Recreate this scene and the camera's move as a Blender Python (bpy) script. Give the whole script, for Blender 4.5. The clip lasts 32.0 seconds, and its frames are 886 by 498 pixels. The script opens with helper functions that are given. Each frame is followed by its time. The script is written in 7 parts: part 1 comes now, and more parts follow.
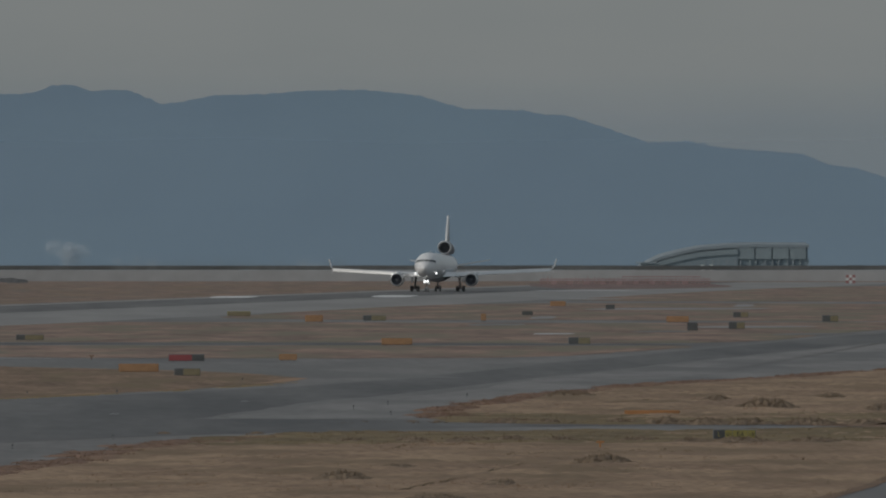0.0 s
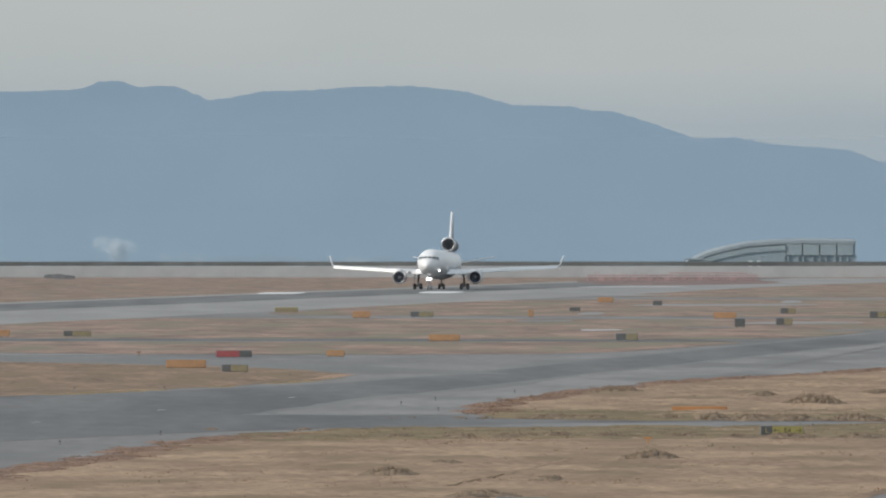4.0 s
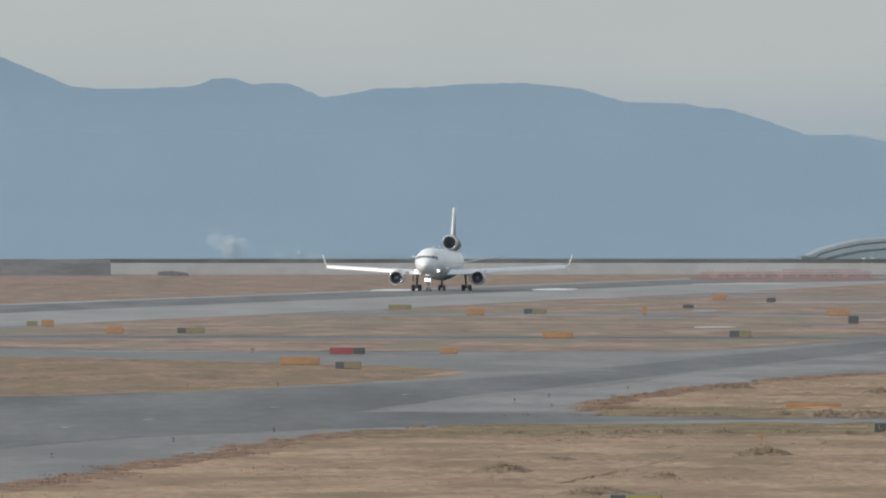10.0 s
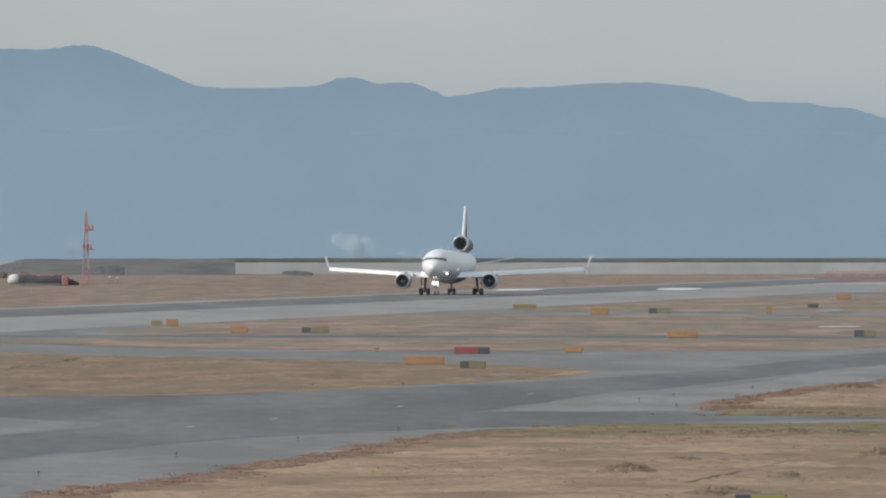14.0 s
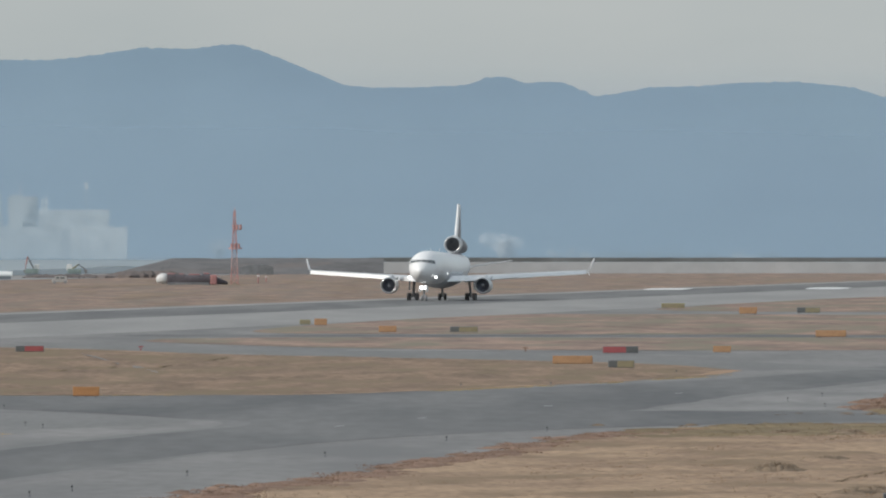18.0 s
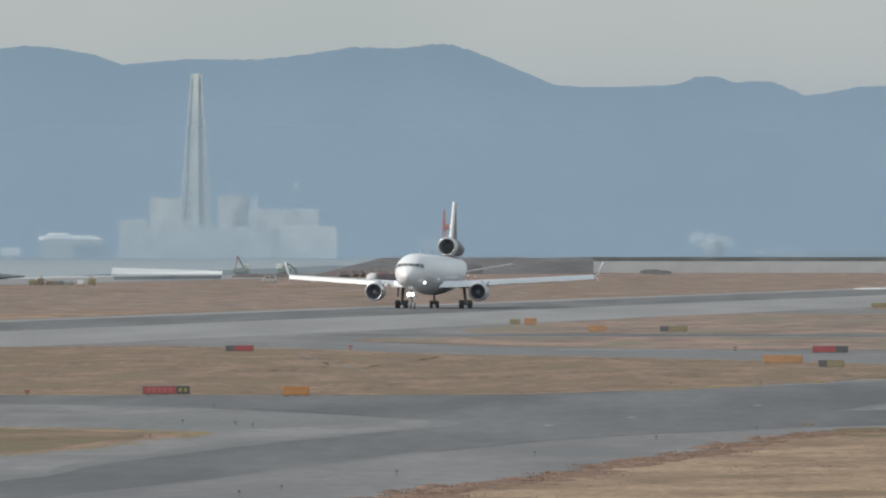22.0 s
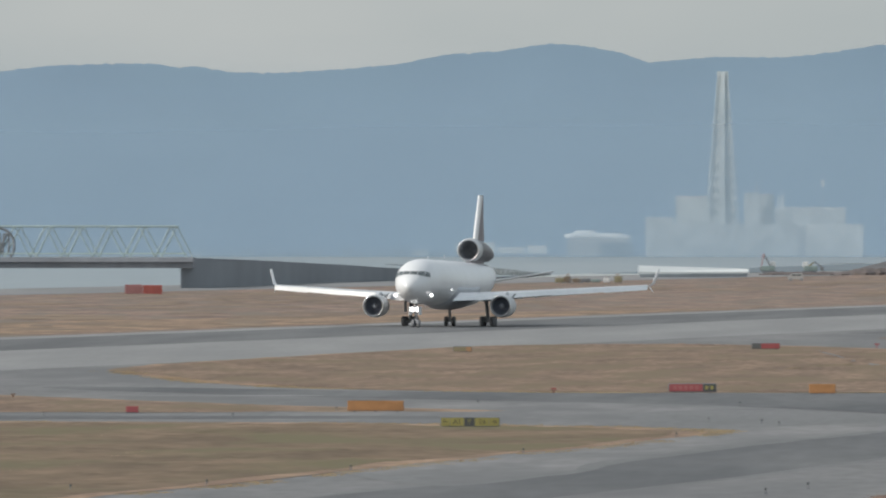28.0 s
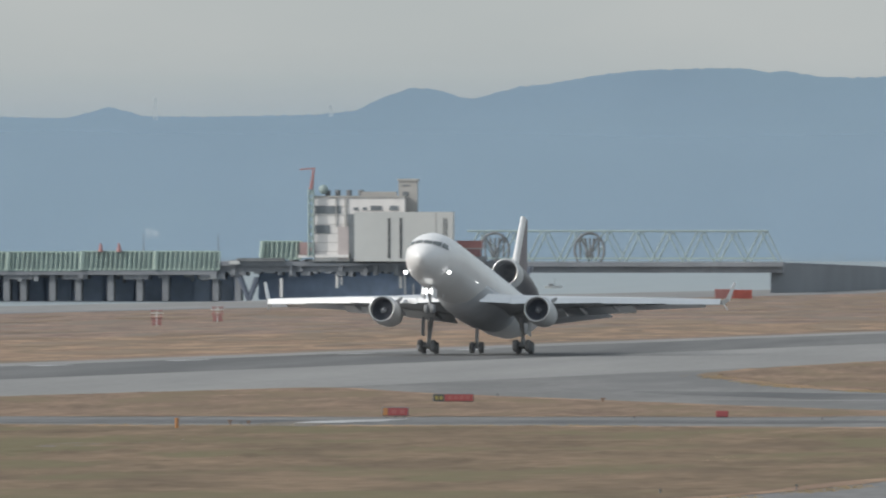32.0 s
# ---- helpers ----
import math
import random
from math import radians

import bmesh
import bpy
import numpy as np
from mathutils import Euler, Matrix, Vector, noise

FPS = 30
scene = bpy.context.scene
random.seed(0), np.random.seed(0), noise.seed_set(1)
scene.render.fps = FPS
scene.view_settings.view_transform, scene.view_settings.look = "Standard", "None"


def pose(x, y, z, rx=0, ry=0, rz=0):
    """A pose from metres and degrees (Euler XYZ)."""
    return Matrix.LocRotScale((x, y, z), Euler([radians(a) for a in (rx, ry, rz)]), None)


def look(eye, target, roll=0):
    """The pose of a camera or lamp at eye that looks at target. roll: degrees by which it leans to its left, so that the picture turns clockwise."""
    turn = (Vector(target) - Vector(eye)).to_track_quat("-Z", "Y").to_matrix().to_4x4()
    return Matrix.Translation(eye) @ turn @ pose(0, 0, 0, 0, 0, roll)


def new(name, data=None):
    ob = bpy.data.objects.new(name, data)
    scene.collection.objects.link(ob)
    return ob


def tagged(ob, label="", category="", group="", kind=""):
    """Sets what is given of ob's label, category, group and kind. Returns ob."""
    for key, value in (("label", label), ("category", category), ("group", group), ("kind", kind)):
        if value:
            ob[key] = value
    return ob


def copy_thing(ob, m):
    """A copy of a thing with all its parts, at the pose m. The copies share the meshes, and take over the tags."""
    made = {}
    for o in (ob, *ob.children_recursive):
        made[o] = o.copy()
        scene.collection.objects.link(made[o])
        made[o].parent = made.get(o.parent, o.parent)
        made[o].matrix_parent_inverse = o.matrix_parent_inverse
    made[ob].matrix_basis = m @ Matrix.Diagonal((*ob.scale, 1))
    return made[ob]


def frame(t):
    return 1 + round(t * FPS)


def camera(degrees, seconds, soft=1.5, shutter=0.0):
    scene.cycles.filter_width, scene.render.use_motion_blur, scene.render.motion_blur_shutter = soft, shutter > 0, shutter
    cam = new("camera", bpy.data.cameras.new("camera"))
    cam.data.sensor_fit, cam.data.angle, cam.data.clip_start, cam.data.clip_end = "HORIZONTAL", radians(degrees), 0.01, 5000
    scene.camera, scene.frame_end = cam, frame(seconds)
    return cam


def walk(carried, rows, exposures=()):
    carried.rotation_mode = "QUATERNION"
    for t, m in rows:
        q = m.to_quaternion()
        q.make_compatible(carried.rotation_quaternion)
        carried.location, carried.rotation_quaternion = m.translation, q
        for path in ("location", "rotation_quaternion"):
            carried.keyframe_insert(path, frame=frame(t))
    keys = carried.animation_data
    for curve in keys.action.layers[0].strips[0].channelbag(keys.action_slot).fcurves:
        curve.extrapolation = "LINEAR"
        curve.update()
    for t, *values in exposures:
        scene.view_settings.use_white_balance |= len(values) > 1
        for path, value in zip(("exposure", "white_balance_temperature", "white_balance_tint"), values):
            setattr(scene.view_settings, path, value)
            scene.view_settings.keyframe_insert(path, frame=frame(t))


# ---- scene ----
# The place is laid out by survey: x to the right, y away from the tripod, z up, metres.
# s runs along the runway away from the tripod, q is the distance to the left of the line of sight down the runway.
LENS = 27000.0
EYE_Z = 14.4
LEVEL = 390.5
TURN = (4428.0 - 784.0) / LENS

cam = camera(2 * math.degrees(math.atan(784 / LENS)), 32.0, soft=2.1, shutter=0.5)
# seconds, turn and tilt of the tripod head in 1/27000 rad
PATH = [
    (0, 859.0, -15.9), (0.5, 856.0, -15.7), (1, 849.3, -15.4), (1.5, 846.2, -12.3), (2, 836.1, -12.8), (2.5, 821.9, -12.3),
    (3, 807.9, -11.3), (3.5, 790.7, -9.8), (5.5, 732.8, -7.7), (6, 718.2, -6.5), (6.5, 707.4, -6.7), (7, 679.9, -5.2),
    (7.5, 655.4, -6.2), (8, 644.4, -6.7), (8.5, 633.8, -6.7), (9, 619.2, -5.0), (9.5, 607.7, -5.3), (10, 574.3, -3.9),
    (10.5, 540.4, -3.7), (11, 512.5, -4.5), (11.5, 494.9, -5.3), (12, 470.6, -3.9), (12.5, 437.7, -3.3), (13, 399.7, -1.4),
    (13.5, 370.4, -2.2), (14, 353.8, -3.0), (14.5, 331.1, -2.4), (16.5, 183.9, -0.5), (17, 164.3, -0.8), (17.5, 124.6, -2.0),
    (18, 91.0, -1.8), (18.5, 56.7, 0.9), (19, 0.0, -0.0), (19.5, -57.0, -2.3), (20, -119.0, -2.1), (20.5, -155.5, -3.7),
    (21, -187.7, -2.2), (21.5, -221.3, -1.2), (22, -280.2, -0.9), (22.5, -332.4, -1.2), (23, -410.1, 0.5), (23.5, -494.4, 0.4),
    (24, -548.5, -0.9), (24.5, -602.0, -1.0), (25, -666.8, 0.6), (25.5, -754.8, 4.1), (27.5, -1097.4, 6.7), (28, -1211.7, 2.9),
    (28.5, -1309.3, 0.5), (29, -1411.3, -2.6), (29.5, -1520.2, -8.8), (30, -1648.0, -11.3), (30.5, -1791.2, -11.0), (31, -1960.2, -0.5),
    (31.5, -2128.5, -3.6), (32, -2255.5, -5.3),
]
walk(cam, [(t, pose(0, 0, EYE_Z, 90 - math.degrees((441.0 - LEVEL + v) / LENS), 0, -math.degrees(u / LENS))) for t, u, v in PATH],
     exposures=[(0.0, -1.27), (0.25, -0.55), (0.45, 0.0), (32.0, 0.0)])

# ---- light ----
SUN_AZ, SUN_EL = 246.0, 32.0     # degrees: clockwise from +y, above the horizon
world = bpy.data.worlds.new("sky")
scene.world = world
world.use_nodes = True
wn, wl = world.node_tree.nodes, world.node_tree.links
wn.clear()
sky = wn.new("ShaderNodeTexSky")
sky.sky_type, sky.sun_disc = "NISHITA", False
sky.sun_elevation, sky.sun_rotation = radians(SUN_EL), radians(SUN_AZ)
sky.air_density, sky.dust_density, sky.ozone_density = 1.2, 3.0, 1.0
bg_clear = wn.new("ShaderNodeBackground")
bg_clear.inputs["Strength"].default_value = 0.05
wl.new(sky.outputs[0], bg_clear.inputs["Color"])
tc = wn.new("ShaderNodeTexCoord")
stretch = wn.new("ShaderNodeMapping")
stretch.inputs["Scale"].default_value = (26.0, 26.0, 70.0)
wl.new(tc.outputs["Generated"], stretch.inputs["Vector"])
cloud = wn.new("ShaderNodeTexNoise")
cloud.inputs["Scale"].default_value = 1.0
cloud.inputs["Detail"].default_value = 4.0
wl.new(stretch.outputs[0], cloud.inputs["Vector"])
ramp = wn.new("ShaderNodeValToRGB")
ramp.color_ramp.elements[0].position, ramp.color_ramp.elements[1].position = 0.3, 0.75
ramp.color_ramp.elements[0].color = (0.440, 0.488, 0.505, 1)
ramp.color_ramp.elements[1].color = (0.520, 0.550, 0.555, 1)
wl.new(cloud.outputs[0], ramp.inputs[0])
bg_cloud = wn.new("ShaderNodeBackground")
bg_cloud.inputs["Strength"].default_value = 0.86
wl.new(ramp.outputs[0], bg_cloud.inputs["Color"])
add = wn.new("ShaderNodeAddShader")
wl.new(bg_clear.outputs[0], add.inputs[0])
wl.new(bg_cloud.outputs[0], add.inputs[1])
wout = wn.new("ShaderNodeOutputWorld")
wl.new(add.outputs[0], wout.inputs["Surface"])

sun = new("sun", bpy.data.lights.new("sun", "SUN"))
sun.data.energy, sun.data.angle, sun.data.color = 2.4, radians(3.0), (1.0, 0.97, 0.92)
sun_from = Vector((math.sin(radians(SUN_AZ)) * math.cos(radians(SUN_EL)), math.cos(radians(SUN_AZ)) * math.cos(radians(SUN_EL)), math.sin(radians(SUN_EL))))
sun.matrix_world = look(sun_from * 300, (0, 0, 0))


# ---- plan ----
def field(s, q, z=0.0):
    """A place on the airfield from its distance along the runway and to the left of the sight line."""
    return Vector((s * math.sin(TURN) - q * math.cos(TURN), s * math.cos(TURN) + q * math.sin(TURN), z))


def sight(u, v, d):
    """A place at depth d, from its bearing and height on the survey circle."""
    return Vector((d * (u - 784) / LENS, d, EYE_Z - d * (v - LEVEL) / LENS))


def depth(v, z=0.0):
    return (EYE_Z - z) * LENS / (v - LEVEL)


def sized(d, n):
    """Metres that n survey units span at depth d."""
    return n * d / LENS


# ---- materials ----
def material(name, color, rough=0.7, metal=0.0, vary=0.15, scale=1.0, bump=0.0, second=None, fine=8.0, island=0.0, stretch_by=(1, 1, 1), spec=0.5, third=None, share=0.58):
    m = bpy.data.materials.new(name)
    m.use_nodes = True
    n, l = m.node_tree.nodes, m.node_tree.links
    b = n["Principled BSDF"]
    b.inputs["Roughness"].default_value, b.inputs["Metallic"].default_value = rough, metal
    b.inputs["Specular IOR Level"].default_value = spec
    co = n.new("ShaderNodeTexCoord")
    mp = n.new("ShaderNodeMapping")
    mp.inputs["Scale"].default_value = stretch_by
    l.new(co.outputs["Object"], mp.inputs["Vector"])
    big, small = n.new("ShaderNodeTexNoise"), n.new("ShaderNodeTexNoise")
    big.inputs["Scale"].default_value, big.inputs["Detail"].default_value = scale, 4
    small.inputs["Scale"].default_value, small.inputs["Detail"].default_value = scale * fine, 3
    l.new(mp.outputs[0], big.inputs["Vector"])
    l.new(mp.outputs[0], small.inputs["Vector"])
    c2 = second or tuple(c * (1 - vary) for c in color)
    c1 = color if second else tuple(min(1.0, c * (1 + vary)) for c in color)
    mix = n.new("ShaderNodeMix")
    mix.data_type = "RGBA"
    mix.inputs[6].default_value, mix.inputs[7].default_value = (*c1, 1), (*c2, 1)
    rng = n.new("ShaderNodeMapRange")
    rng.inputs["From Min"].default_value, rng.inputs["From Max"].default_value = 0.38, 0.62
    l.new(big.outputs[0], rng.inputs["Value"])
    l.new(rng.outputs[0], mix.inputs[0])
    mul = n.new("ShaderNodeMix")
    mul.data_type, mul.blend_type = "RGBA", "MULTIPLY"
    mul.inputs[0].default_value = 1.0
    sm = n.new("ShaderNodeMapRange")
    sm.inputs["From Min"].default_value, sm.inputs["From Max"].default_value = 0.3, 0.7
    sm.inputs["To Min"].default_value, sm.inputs["To Max"].default_value = 1 - vary, 1 + vary * 0.6
    l.new(small.outputs[0], sm.inputs["Value"])
    l.new(mix.outputs[2], mul.inputs[6])
    l.new(sm.outputs[0], mul.inputs[7])
    out = mul.outputs[2]
    if third:
        spot = n.new("ShaderNodeTexNoise")
        spot.inputs["Scale"].default_value, spot.inputs["Detail"].default_value = scale * 0.8, 5
        shift = n.new("ShaderNodeMapping")
        shift.inputs["Location"].default_value = (37.0, 81.0, 5.0)
        l.new(mp.outputs[0], shift.inputs["Vector"])
        l.new(shift.outputs[0], spot.inputs["Vector"])
        sr = n.new("ShaderNodeMapRange")
        sr.inputs["From Min"].default_value, sr.inputs["From Max"].default_value = share - 0.06, share + 0.08
        l.new(spot.outputs[0], sr.inputs["Value"])
        m3 = n.new("ShaderNodeMix")
        m3.data_type = "RGBA"
        m3.inputs[7].default_value = (*third, 1)
        l.new(sr.outputs[0], m3.inputs[0])
        l.new(out, m3.inputs[6])
        out = m3.outputs[2]
    if island:
        geo = n.new("ShaderNodeNewGeometry")
        ir = n.new("ShaderNodeMapRange")
        ir.inputs["To Min"].default_value, ir.inputs["To Max"].default_value = 1 - island, 1 + island
        l.new(geo.outputs["Random Per Island"], ir.inputs["Value"])
        m2 = n.new("ShaderNodeMix")
        m2.data_type, m2.blend_type = "RGBA", "MULTIPLY"
        m2.inputs[0].default_value = 1.0
        l.new(out, m2.inputs[6])
        l.new(ir.outputs[0], m2.inputs[7])
        out = m2.outputs[2]
    l.new(out, b.inputs["Base Color"])
    if bump:
        bp = n.new("ShaderNodeBump")
        bp.inputs["Strength"].default_value, bp.inputs["Distance"].default_value = bump, 0.1
        l.new(small.outputs[0], bp.inputs["Height"])
        l.new(bp.outputs[0], b.inputs["Normal"])
    return m


def glow(name, color, strength):
    m = bpy.data.materials.new(name)
    m.use_nodes = True
    b = m.node_tree.nodes["Principled BSDF"]
    b.inputs["Base Color"].default_value = (*color, 1)
    b.inputs["Emission Color"].default_value = (*color, 1)
    b.inputs["Emission Strength"].default_value = strength
    return m


